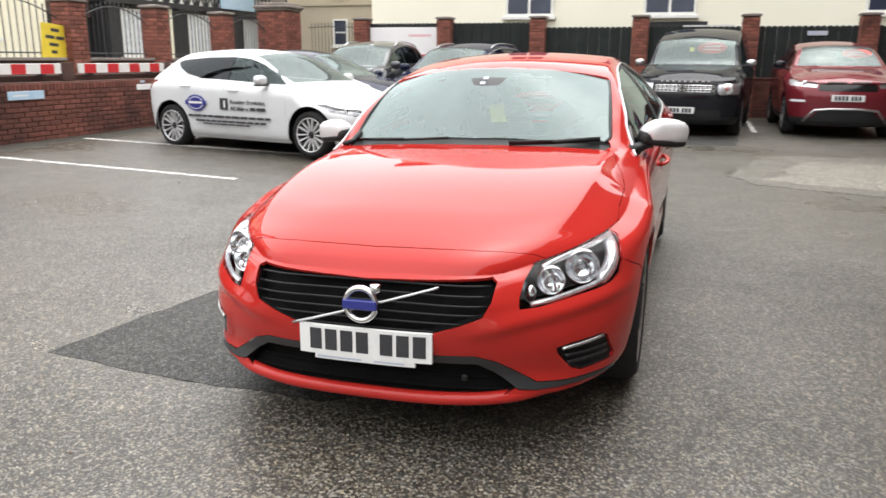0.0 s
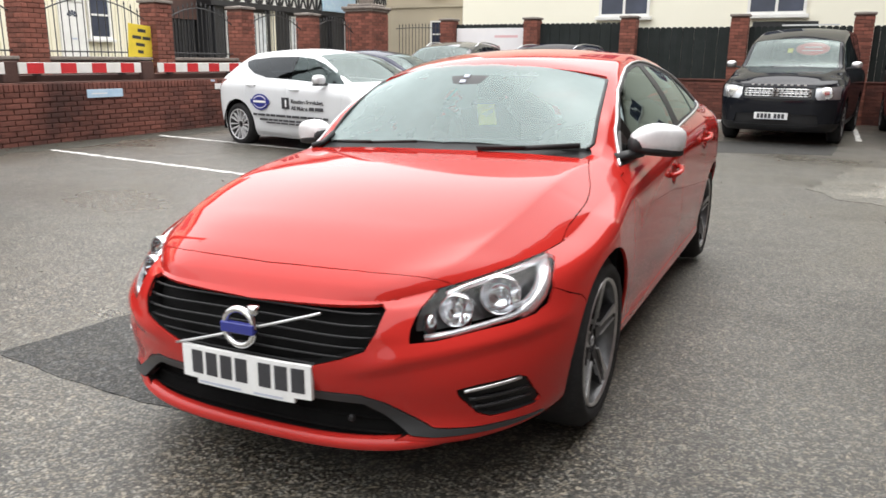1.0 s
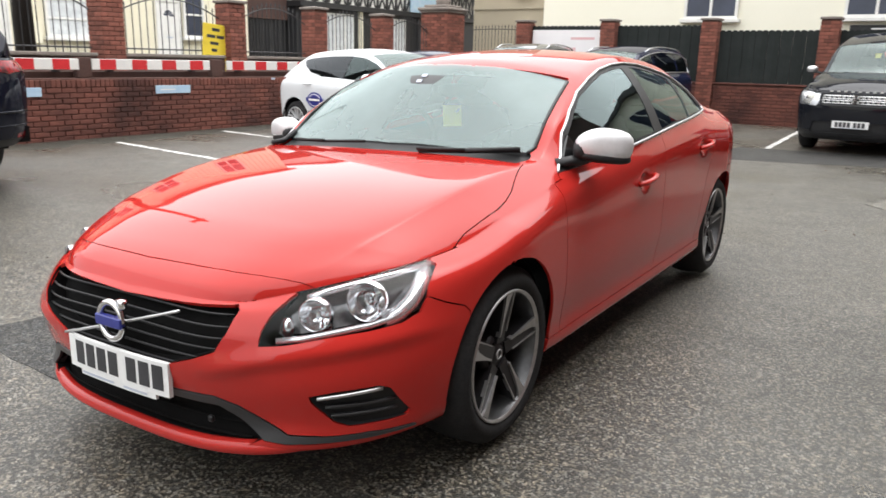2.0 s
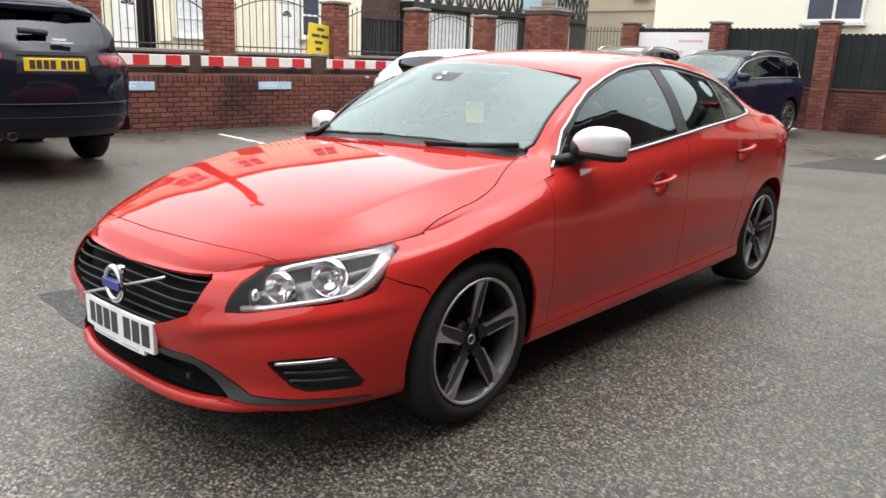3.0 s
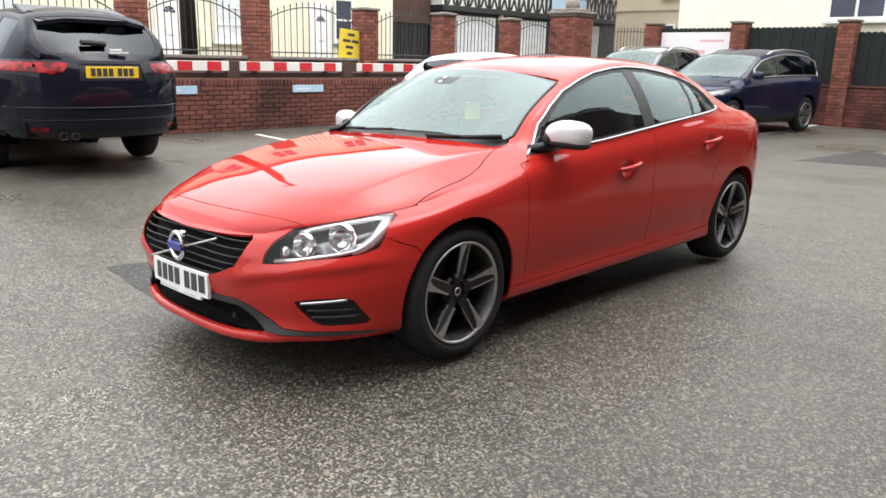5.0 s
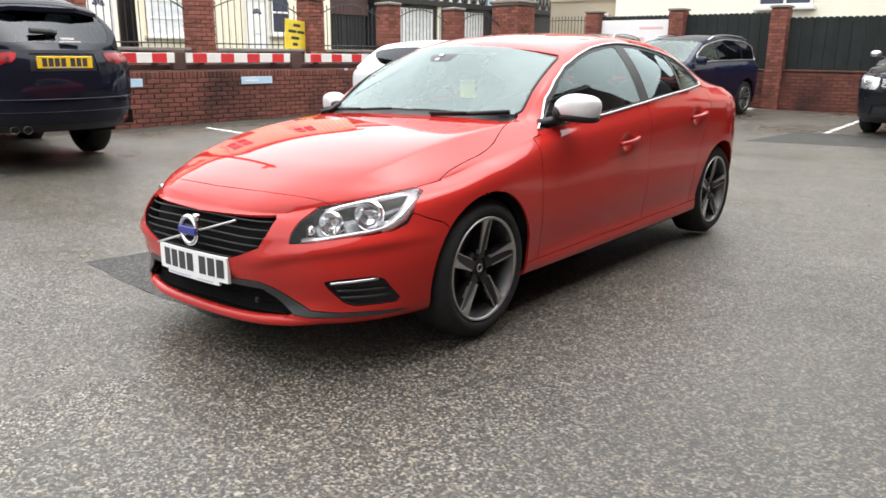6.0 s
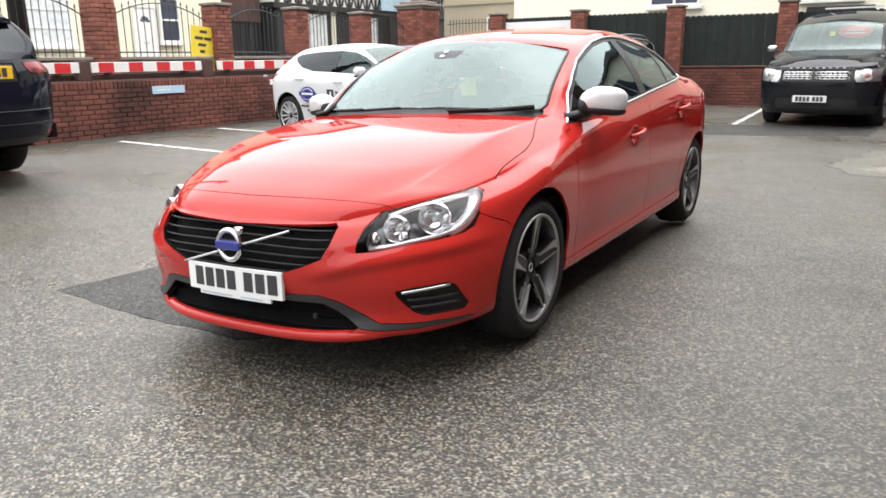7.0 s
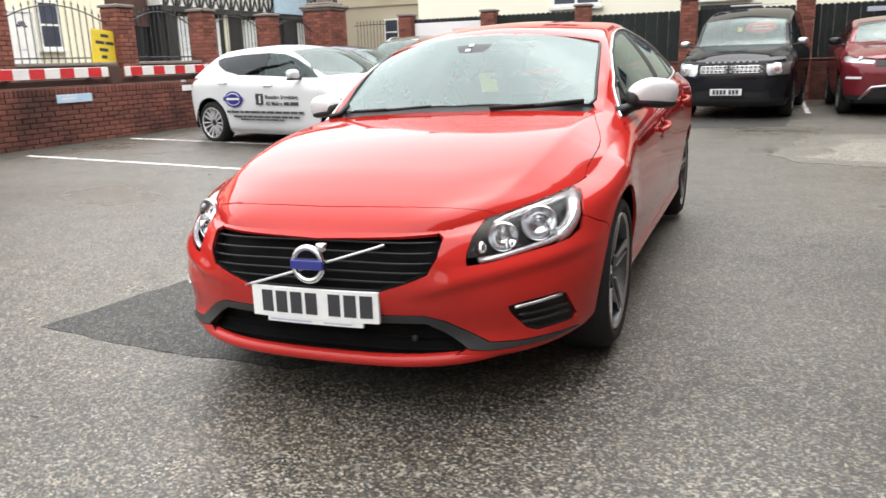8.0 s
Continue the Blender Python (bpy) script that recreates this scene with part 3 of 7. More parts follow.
def white_building():
    b = thing("house", pose(-8.9, 21.0, 0), "large pale cream rendered building behind the back wall", "building")
    L, H = 30.0, 8.5
    part("wall", boxes((0, L, 0, 9, -0.2, H)), WHITEWALL, b)
    part("roof", boxes((-0.3, L + 0.3, -0.4, 9.4, H + 0.002, H + 0.3)), SLATE, b)
    for x in (4.4, 8.43, 14.1, 18.5):
        window(b, pose(x, -0.1, 2.6), 1.44, 1.7, mull=1)
        window(b, pose(x, -0.1, 5.9), 1.55, 1.6, mull=1)
    part("dark_opening", boxes((8.6, 10.2, -0.02, 0.1, 1.2, 2.42)), BLACK, b, "dark doorway below the window")


white_building()


def beige_building():
    b = thing("house", pose(-17.5, 31.0, 1.0), "beige rendered building with small dark windows", "building")
    part("wall", boxes((0, 8.5, 0, 8, 0, 8)), BEIGE, b)
    part("roof", boxes((-0.2, 8.7, -0.3, 8.3, 8.002, 8.3)), SLATE, b)
    for x in (2.4, 4.6, 6.4):
        for z in (0.9, 3.3):
            window(b, pose(x, -0.1, z), 0.75, 1.2, mull=0, bars=1)
    part("string_course", boxes((0, 8.5, -0.08, -0.002, 2.7, 2.85)), BEIGE, b)


beige_building()
FACE = Matrix.Rotation(radians(90), 4, "Z")


def cream_house():
    """Terrace house across the street; local x runs along the street."""
    b = thing("house", pose(-20.0, 2.0, 1.0) @ FACE, "cream rendered terraced house with white door and windows", "building")
    L, H = 17.0, 7.0
    part("wall", boxes((0, L, 0, 8, 0, H)), CREAM, b)
    for u in (2.2, 6.3, 9.4, 13.4):
        window(b, pose(u, -0.1, 4.0), 1.3, 1.7, mull=1, bars=1)
    part("roof", boxes((-0.1, L + 0.1, -0.4, 8.4, H + 0.002, H + 0.3)), SLATE, b)
    for u in (9.3, 2.0):
        window(b, pose(u, -0.1, 0.75), 1.5, 1.6, mull=0, bars=2, curtain=True)
    window(b, pose(14.08, -0.1, 0.9), 0.85, 1.5, mull=0, bars=1)
    for u in (13.0, 7.3):
        d = new("door")
        d.parent = b
        d.matrix_basis = pose(u, -0.06, 0.1)
        part("door_leaf", boxes((0.06, 0.9, -0.02, 0.05, 0, 1.9), bevel=0.01), WHITE, d, "white panelled door")
        part("door_frame", boxes((0, 0.055, -0.05, 0.06, 0, 2.0), (0.905, 0.96, -0.05, 0.06, 0, 2.0), (0.056, 0.904, -0.05, 0.06, 1.905, 2.0)), WHITE, d)
        bm = bmesh.new()
        for k in range(5):
            a0, a1 = math.pi * k / 5, math.pi * (k + 0.8) / 5
            prism(bm, [(0.48 + 0.04 * math.cos(a0), 1.45 + 0.04 * math.sin(a0)), (0.48 + 0.2 * math.cos(a0), 1.45 + 0.2 * math.sin(a0)), (0.48 + 0.2 * math.cos(a1), 1.45 + 0.2 * math.sin(a1)), (0.48 + 0.04 * math.cos(a1), 1.45 + 0.04 * math.sin(a1))], -0.026, -0.0205)
        part("fanlight", bm, PANE, d, "dark glazed fan in the door")
        part("letter_plate", boxes((0.36, 0.6, -0.028, -0.0205, 0.75, 0.8)), BARGREY, d)
    part("meter_box", boxes((8.75, 9.1, -0.16, -0.002, 0.55, 1.15), bevel=0.01), CREAM, b)
    bm = bmesh.new()
    for k in range(60):
        box(bm, 0.1 + k * 0.28, 0.13 + k * 0.28, -0.03, -0.001, 0, H)
    part("cladding_rib", bm, CREAM, b, "thin vertical ribs of the cladding")


cream_house()


def telegraph_pole():
    """Tarred pole on the pavement behind the railing, with a short arm at its head."""
    p = thing("telegraph_pole", pose(-10.35, 5.45, 1.0), "dark tarred wooden telegraph pole behind the railing", "pole")
    bm = bmesh.new()
    bmesh.ops.create_cone(bm, cap_ends=True, segments=16, radius1=0.15, radius2=0.105, depth=6.6, matrix=Matrix.Translation((0, 0, 3.3)))
    part("shaft", bm, TAR, p, smooth=True)
    part("cross_arm", boxes((-0.05, 0.05, -0.5, 0.16, 6.25, 6.38), bevel=0.01), TAR, p)
    for y in (-0.44, -0.2):
        bm = bmesh.new()
        lathe(bm, [(0, 0.001), (0, 0.035), (0.05, 0.04), (0.07, 0.025), (0.11, 0.03), (0.13, 0.001)], 12)
        bmesh.ops.transform(bm, matrix=pose(0, y, 6.382, 0, -90, 0), verts=bm.verts)
        part("insulator", bm, STONE, p, smooth=True)


def alley():
    b = thing("alley_wall", pose(-20.4, 19.1, 1.0) @ FACE, "dark sooty brick wall over a black alley gate", "wall")
    part("brick_face", boxes((0, 2.35, 0, 5, 1.75, 5.5)), SOOTBRICK, b)
    part("gate", boxes((0.05, 2.3, 0.1, 0.16, 0, 1.74)), BLACK, b, "black boarded gate")
    for k in range(14):
        u = 0.12 + 0.16 * k
        part("gate_bar", boxes((u, u + 0.035, 0.06, 0.098, 0.05, 1.9)), BLACK, b)


alley()


def tudor_house():
    b = thing("public_house", pose(-20.0, 21.6, 1.0) @ FACE, "black and white timbered building with curtained windows", "building")
    L = 15.0
    part("wall", boxes((0, L, 0, 9, 0, 2.3)), BLACK, b, "black painted ground floor")
    part("upper_wall", boxes((0, L, -0.15, 9, 2.52, 7.0)), WHITE, b, "white panels between timbers")
    part("fascia", boxes((-0.1, L + 0.1, -0.3, 9, 2.302, 2.518)), BLACK, b, "black fascia beam")
    part("roof", boxes((-0.2, L + 0.2, -0.6, 9.4, 7.002, 7.4)), SLATE, b)
    for u in (1.6, 6.2, 10.8):
        window(b, pose(u, -0.25, 4.2), 1.6, 1.6, mull=2, bars=1)
    for u, w in ((0.95, 2.5), (5.1, 2.1), (9.5, 2.2)):
        window(b, pose(u, -0.05, 0.35), w, 1.8, mull=3, curtain=True, sill=True)
    for u in (0.2, 8.2, 13.9):
        part("pilaster", boxes((u, u + 0.5, -0.14, -0.002, 0, 2.3), bevel=0.01), BLACK, b)
    part("pilaster", boxes((3.75, 3.95, -0.14, -0.002, 0, 2.3), bevel=0.01), CREAM, b, "pale pilaster")
    for k in range(22):
        u = 0.1 + k * 0.68
        bm = boxes((u, u + 0.14, -0.2, -0.152, 2.52, 3.6))
        prism(bm, [(u + 0.16, 2.54), (u + 0.26, 2.54), (u + 0.66, 3.5), (u + 0.56, 3.5)], -0.19, -0.153)
        prism(bm, [(u + 0.56, 2.54), (u + 0.66, 2.54), (u + 0.26, 3.5), (u + 0.16, 3.5)], -0.185, -0.154)
        part("timber", bm, BLACK, b)
    part("beam", boxes((0, L, -0.21, -0.151, 3.6, 3.8)), BLACK, b)
    part("sign_board", boxes((7.2, 10.0, -0.38, -0.302, 2.5, 3.3), bevel=0.01), SIGNBLUE, b, "pale blue sign board")


tudor_house()
ys = thing("yellow_notice", pose(-9.71, 8.42, 0.96, -5, 0, 0), "yellow notice board with dark bars of print tied to the railing", "sign")
part("board", boxes((-0.012, 0.012, -0.06, 0.52, 0, 0.96), bevel=0.004), YELLOW, ys)
for k, (a, c) in enumerate(((0.14, 0.32), (0.02, 0.22), (0.25, 0.43), (0.1, 0.3), (0.14, 0.27), (0.05, 0.39))):
    part("print_line", boxes((0.0125, 0.015, a, c, 0.83 - 0.125 * (k - (k > 1)), 0.885 - 0.125 * (k - (k > 1)))), BARBLACK, ys)


def closing_buildings():
    """Plain unseen walls that close the yard beside and behind the camera and shape its light."""
    # out of view; roofline suits the window reflections, height keeps eastern sky off the doors
    b = thing("workshop", pose(7.0, -16, 0), "tall dark brick workshop beside the yard", "building")
    part("wall", boxes((0, 0.3, 0, 33.2, -0.2, 10.8)), SOOTBRICK, b)
    part("fascia", boxes((-0.15, -0.002, 0, 33.2, 10.4, 10.82)), WHITE, b, "pale fascia board")
    part("roof", boxes((-0.3, 8, 0, 33.2, 10.822, 11.0)), SLATE, b)
    # added out of view, pale so that it brightens the red car's bumper
    b = thing("office_building", pose(-32.3, -15.5, 0), "plain pale rendered building behind the yard entrance", "building")
    part("wall", boxes((0, 41.4, -0.3, 0, -0.2, 4.2)), WHITEWALL, b)
    part("roof", boxes((0, 41.4, -8, 0.3, 4.202, 4.4)), SLATE, b)
    part("shutter", boxes((30, 35, 0.002, 0.05, 0, 2.8), bevel=0.01), BARGREY, b, "grey roller shutter")


closing_buildings()


# ---- bricks of the two long walls, last of the setting ----
def lay_bricks():
    brick_courses(west, 23.9, 0.02, 0.86, (9.6, 14.2), lambda u, z: pose(-8.349, -6.9 + u, z, 0, 0, 90))
    brick_courses(north, 24.2, 0.0, 0.93, (5.2, 9.6), lambda u, z: pose(-8.25 + u, 17.32, z), header_top=False)


# ---- cars: bodies lofted from a few long curves, cut into panels along their shut lines ----
from mathutils.bvhtree import BVHTree


def glide(keys, t):
    """A smooth curve through (t, value) keys without overshoot."""
    xs, vs = np.array(keys, float).T
    t = np.clip(np.asarray(t, float), xs[0], xs[-1])
    h, d = np.diff(xs), np.diff(vs) / np.diff(xs)
    m = np.zeros(len(xs))
    m[0], m[-1] = d[0], d[-1]
    for i in range(1, len(xs) - 1):
        m[i] = 0 if d[i - 1] * d[i] <= 0 else 2 * d[i - 1] * d[i] / (d[i - 1] + d[i])
    i = np.clip(np.searchsorted(xs, t, side="right") - 1, 0, len(xs) - 2)
    s = (t - xs[i]) / h[i]
    return (2 * s**3 - 3 * s**2 + 1) * vs[i] + (s**3 - 2 * s**2 + s) * h[i] * m[i] + (3 * s**2 - 2 * s**3) * vs[i + 1] + (s**3 - s**2) * h[i] * m[i + 1]


def inside(poly, u, v):
    """Which points (u, v) lie in the polygon."""
    out = np.zeros(u.shape, bool)
    n = len(poly)
    for i in range(n):
        (u0, v0), (u1, v1) = poly[i], poly[(i + 1) % n]
        if v0 == v1:
            continue
        out ^= ((v0 > v) != (v1 > v)) & (u < (u1 - u0) * (v - v0) / (v1 - v0) + u0)
    return out


def nearest(poly, p):
    best, where = 1e9, p
    for i in range(len(poly)):
        a, b = np.array(poly[i]), np.array(poly[(i + 1) % len(poly)])
        d = b - a
        q = a + d * np.clip(np.dot(p - a, d) / max(1e-9, np.dot(d, d)), 0, 1)
        r = np.linalg.norm(q - p)
        if r < best:
            best, where = r, q
    return where, best


def circle(y, z, r, n=64):
    return [(y + r * math.cos(2 * math.pi * k / n), z + r * math.sin(2 * math.pi * k / n)) for k in range(n)]


class Body:
    """Half of a car body (x >= 0): a wrap round front, side and tail, and a top from the shoulder line to the middle. y runs from nose to tail."""

    def __init__(self, spec, fine):
        self.s = spec
        f, g, r, rows = (int(n * fine) for n in (64, 190, 36, 60))
        across = int(54 * fine)
        p = np.concatenate([np.linspace(0, 1, f, endpoint=False), np.linspace(1, 2, g, endpoint=False), np.linspace(2, 3, r + 1)])
        if spec.get("joined"):
            # the wrap's columns follow the top's stations, so that both share every point of the shoulder line
            last = spec["rows"][-1]
            across = 76
            lead = self.make_top(np.array([last["y0"], last["y0"] + 0.01]), across)[0, ::-1, 0]
            nose = np.arcsin(np.clip(lead / last["w"][0][1], 0, 1) ** (spec["n"] / 2)) * 2 / math.pi
            p = np.concatenate([nose, np.linspace(nose[-1], 1, 84)[1:-1], np.linspace(1, 2, 210, endpoint=False), np.linspace(2, 3, r + 1)])
        coarse = np.array([self.row(k, p) for k in range(len(spec["rows"]))])
        h = np.linspace(0, len(coarse) - 1, rows)
        i = np.clip(h.astype(int), 0, len(coarse) - 2)
        u = (h - i)[:, None, None]
        pad = np.concatenate([2 * coarse[:1] - coarse[1:2], coarse, 2 * coarse[-1:] - coarse[-2:-1]])
        a, b, c, d = pad[i], pad[i + 1], pad[i + 2], pad[i + 3]
        self.wrap = 0.5 * (2 * b + (c - a) * u + (2 * a - 5 * b + 4 * c - d) * u**2 + (3 * b - a - 3 * c + d) * u**3)
        self.wrap[..., 0] = np.maximum(self.wrap[..., 0], 0)
        if spec.get("joined"):
            q = np.linspace(last["y0"], last["y1"], 4000)
            rim = self.wrap[-1, across - 1:, 1]
            rim = rim[rim <= q[-1] + spec["bow"][-1][1]]
            self.top = self.make_top(np.interp(rim, q + glide(spec["bow"], q), q), across)
            self.top[0] = self.wrap[-1, :across][::-1]
            self.top[:, 0] = self.wrap[-1, across - 1:across - 1 + len(rim)]
        else:
            self.top = self.make_top(np.linspace(spec["rows"][-1]["y0"], spec["rows"][-1]["y1"], int(200 * fine)), across)

    def row(self, k, p):
        """Points of long curve k at perimeter places p: 0 nose, 1 front corner's end, 2 rear corner's start, 3 tail."""
        s, r = self.s, self.s["rows"][k]
        n = r.get("n", s["n"])
        ya, yb = s["ya"], s["yb"]
        th = np.clip(p, 0, 1) * math.pi / 2
        ph = (3 - np.clip(p, 2, 3)) * math.pi / 2
        y_side = ya + (np.clip(p, 1, 2) - 1) * (yb - ya)
        w = glide(r["w"], y_side)
        x = np.where(p < 1, w * np.sin(th) ** (2 / n), np.where(p > 2, w * np.abs(np.sin(ph)) ** (2 / s["nr"]), w))
        y = np.where(p < 1, ya - (ya - r["y0"]) * np.abs(np.cos(th)) ** (2 / n), np.where(p > 2, yb + (r["y1"] - yb) * np.abs(np.cos(ph)) ** (2 / s["nr"]), y_side))
        return np.stack([x, y, glide(r["z"], p)], -1)

    def rim(self, ys):
        """Half width and height of the shoulder line at ys."""
        s, r = self.s, self.s["rows"][-1]
        ya, yb = s["ya"], s["yb"]
        w = glide(r["w"], np.clip(ys, ya, yb))
        a = np.clip((ya - ys) / (ya - r["y0"]), 0, 1)
        b = np.clip((ys - yb) / (r["y1"] - yb), 0, 1)
        x = np.where(ys < ya, w * (1 - a ** s["n"]) ** (1 / s["n"]), np.where(ys > yb, w * (1 - b ** s["nr"]) ** (1 / s["nr"]), w))
        p = np.where(ys < ya, np.arccos(np.clip(a ** (s["n"] / 2), 0, 1)) * 2 / math.pi, np.where(ys > yb, 3 - np.arccos(np.clip(b ** (s["nr"] / 2), 0, 1)) * 2 / math.pi, 1 + (ys - ya) / (yb - ya)))
        return x, glide(r["z"], p)

    def make_top(self, q, nv):
        s, r = self.s, self.s["rows"][-1]
        bow = glide(s["bow"], q)
        ys = q + bow
        xs, zs = self.rim(ys)
        xr, zr, zc = glide(s["xr"], q), glide(s["zr"], q), glide(s["zc"], q)
        xr = np.minimum(xr, xs * 0.96)
        fat = glide(s["fat"], q)
        v = np.linspace(0, 1, nv)
        a, w = np.clip(v / 0.5, 0, 1)[None], np.clip((v - 0.5) / 0.5, 0, 1)[None]
        lo = v[None] <= 0.5
        x = np.where(lo, xs[:, None] + (xr - xs)[:, None] * a, xr[:, None] * (1 - w))
        z = np.where(lo, zs[:, None] + (zr - zs)[:, None] * a, zr[:, None] + (zc - zr)[:, None] * (1 - (1 - w) ** 2))
        run = np.hypot(xr - xs, zr - zs)[:, None]
        x = x + np.where(lo, fat[:, None] * np.sin(math.pi * a) * (zr - zs)[:, None] / run, 0)
        z = z + np.where(lo, fat[:, None] * np.sin(math.pi * a) * (xs - xr)[:, None] / run, 0)
        for _ in range(s.get("melt", 4)):
            for g in (x, z):
                g[:, 1:-1] = 0.5 * g[:, 1:-1] + 0.25 * (g[:, :-2] + g[:, 2:])
        def lip(xx):
            t = np.clip(xx / r["w"][0][1], 0, 0.9999)
            return 1 - (1 - t ** s["n"]) ** (1 / s["n"])
        front = lip(x) / np.maximum(1e-6, lip(xs))[:, None]
        back = (x / np.maximum(1e-6, xs)[:, None]) ** 2
        k = np.clip((q - 0.3) / 0.7, 0, 1)[:, None]
        y = q[:, None] + bow[:, None] * ((1 - k) * np.clip(front, 0, 1) + k * back)
        x[:, -1] = 0
        return np.stack([x, y, z], -1)


def normals_of(g):
    du, dv = np.gradient(g, axis=1), np.gradient(g, axis=0)
    n = np.cross(du, dv)
    n /= np.maximum(1e-9, np.linalg.norm(n, axis=-1, keepdims=True))
    return n


def cut(grid, flip, regions, default, reach=0.035):
    """Name every face of a grid by the regions (name, axes, outline, where), first match first, and draw the borders onto the outlines."""
    c = 0.25 * (grid[:-1, :-1] + grid[1:, :-1] + grid[:-1, 1:] + grid[1:, 1:])
    name = np.full(c.shape[:2], -1)
    for k, (_, (i, j), poly, where) in enumerate(regions):
        hit = inside(poly, c[..., i], c[..., j]) & where(c) & (name < 0)
        name[hit] = k
    n = normals_of(grid)
    fixed = np.zeros(grid.shape[:2], bool)
    moved = grid.copy()
    for k, (_, (i, j), poly, where) in enumerate(regions):
        m = np.pad((name == k).astype(int), 1, mode="edge")
        total = m[:-1, :-1] + m[1:, :-1] + m[:-1, 1:] + m[1:, 1:]
        o = 3 - i - j
        for a, b in np.argwhere((total > 0) & (total < 4) & ~fixed):
            old = grid[a, b]
            to, far = nearest(poly, old[[i, j]])
            if far > reach:
                continue
            d = np.zeros(3)
            d[i], d[j] = to - old[[i, j]]
            nn = n[a, b]
            if abs(nn[o]) > 0.12:
                d[o] = -(nn[i] * d[i] + nn[j] * d[j]) / nn[o]
                d[o] = np.clip(d[o], -0.015, 0.015)
            moved[a, b] = old + d
            fixed[a, b] = True
    def facing(g):
        return np.cross(g[1:, 1:] - g[:-1, :-1], g[1:, :-1] - g[:-1, 1:])
    before = facing(grid)
    for _ in range(4):
        after = facing(moved)
        bad = (before * after).sum(-1) < 0.04 * (before * before).sum(-1)
        if not bad.any():
            break
        for da in (0, 1):
            for db in (0, 1):
                part_of = moved[da:da + bad.shape[0], db:db + bad.shape[1]]
                part_of[bad] = 0.5 * part_of[bad] + 0.5 * grid[da:da + bad.shape[0], db:db + bad.shape[1]][bad]
    moved[..., 0] = np.where(grid[..., 0] <= 1e-6, 0, np.maximum(moved[..., 0], 0))
    faces = {}
    H, W = name.shape
    idx = np.arange(grid.shape[0] * grid.shape[1]).reshape(grid.shape[:2])
    for a in range(H):
        for b in range(W):
            key = regions[name[a, b]][0] if name[a, b] >= 0 else default(c[a, b])
            f = (idx[a, b], idx[a, b + 1], idx[a + 1, b + 1], idx[a + 1, b])
            faces.setdefault(key, []).append(f[::-1] if flip else f)
    return moved.reshape(-1, 3), faces


def shell(name, sources, material, parent, both=True, side=1, gap=0.0018, depth=0.014, shift=(0, 0, 0), label="", inset=0.0, push=None):
    """A panel from faces of the half body: mirrored and joined across the middle, or on one side alone, with turned-in edges."""
    bm = bmesh.new()
    for sx in ((1, -1) if both else (side,)):
        for pts, faces in sources:
            made = {}
            for f in faces:
                vs = []
                for i in f:
                    if i not in made:
                        made[i] = bm.verts.new((sx * pts[i][0], pts[i][1], pts[i][2]))
                    vs.append(made[i])
                vs = list(dict.fromkeys(vs))
                if len(vs) > 2:
                    try:
                        bm.faces.new(vs if sx > 0 else vs[::-1])
                    except ValueError:
                        pass
    bmesh.ops.remove_doubles(bm, verts=bm.verts, dist=0.0008)
    bmesh.ops.dissolve_degenerate(bm, edges=bm.edges, dist=0.0003)
    left = set(bm.faces)
    crumbs = []
    while left and len(bm.faces) > 40:
        island = [left.pop()]
        for f in island:
            for e in f.edges:
                for g in e.link_faces:
                    if g in left:
                        left.remove(g)
                        island.append(g)
        if len(island) < 9:
            crumbs += island
    if crumbs:
        bmesh.ops.delete(bm, geom=crumbs, context="FACES")
    bm.normal_update()
    keep = {v: v.normal.copy() for v in bm.verts}
    if inset:
        for v in bm.verts:
            v.co -= keep[v] * inset
    for v in bm.verts:
        v.co += Vector(shift)
    if depth:
        rims = [e for e in bm.edges if e.is_boundary]
        pull = {}
        for e in rims:
            f = e.link_faces[0]
            into = f.calc_center_median() - (e.verts[0].co + e.verts[1].co) / 2
            for v in e.verts:
                pull[v] = pull.get(v, Vector()) + into
        for v, d in pull.items():
            d -= keep[v] * d.dot(keep[v])
            if d.length > 1e-6:
                v.co += d.normalized() * gap
        out = bmesh.ops.extrude_edge_only(bm, edges=rims)
        fresh = [v for v in out["geom"] if isinstance(v, bmesh.types.BMVert)]
        near = {tuple(round(c, 6) for c in v.co): keep[v] for v in pull}
        for v in fresh:
            nn = near.get(tuple(round(c, 6) for c in v.co))
            v.co += Vector(push) if push else (nn if nn else Vector((0, 0, 1))) * -depth
        for e in rims:
            e.smooth = False
    return part(name, bm, material, parent, label, smooth=True)


def lathe(bm, profile, n=48, axis="x"):
    """A profile of (along, radius) turned round the x axis."""
    rings = []
    for u, r in profile:
        rings.append([bm.verts.new((u, r * math.cos(2 * math.pi * k / n), r * math.sin(2 * math.pi * k / n))) for k in range(n)])
    for a, b in zip(rings, rings[1:]):
        for k in range(n):
            bm.faces.new((a[k], a[(k + 1) % n], b[(k + 1) % n], b[k]))
    bmesh.ops.recalc_face_normals(bm, faces=bm.faces)


def blob(bm, cx, cy, cz, rx, ry, rz, e=2.6, m=None, n=24):
    """A rounded block (superellipsoid)."""
    out = bmesh.ops.create_uvsphere(bm, u_segments=n, v_segments=n // 2, radius=1.0)["verts"]
    for v in out:
        d = v.co.normalized()
        k = (abs(d.x) ** e + abs(d.y) ** e + abs(d.z) ** e) ** (-1 / e)
        v.co = Vector((cx + d.x * k * rx, cy + d.y * k * ry, cz + d.z * k * rz))
    if m:
        bmesh.ops.transform(bm, matrix=m, verts=out)
    return out


def paint(name, c, rough=0.3, metal=0.0, coat=1.0):
    return mat(name, c, tuple(0.93 * v for v in c), 1.2, rough, metal, grain=900, coat=coat, fine=0.03, spec=0.0)


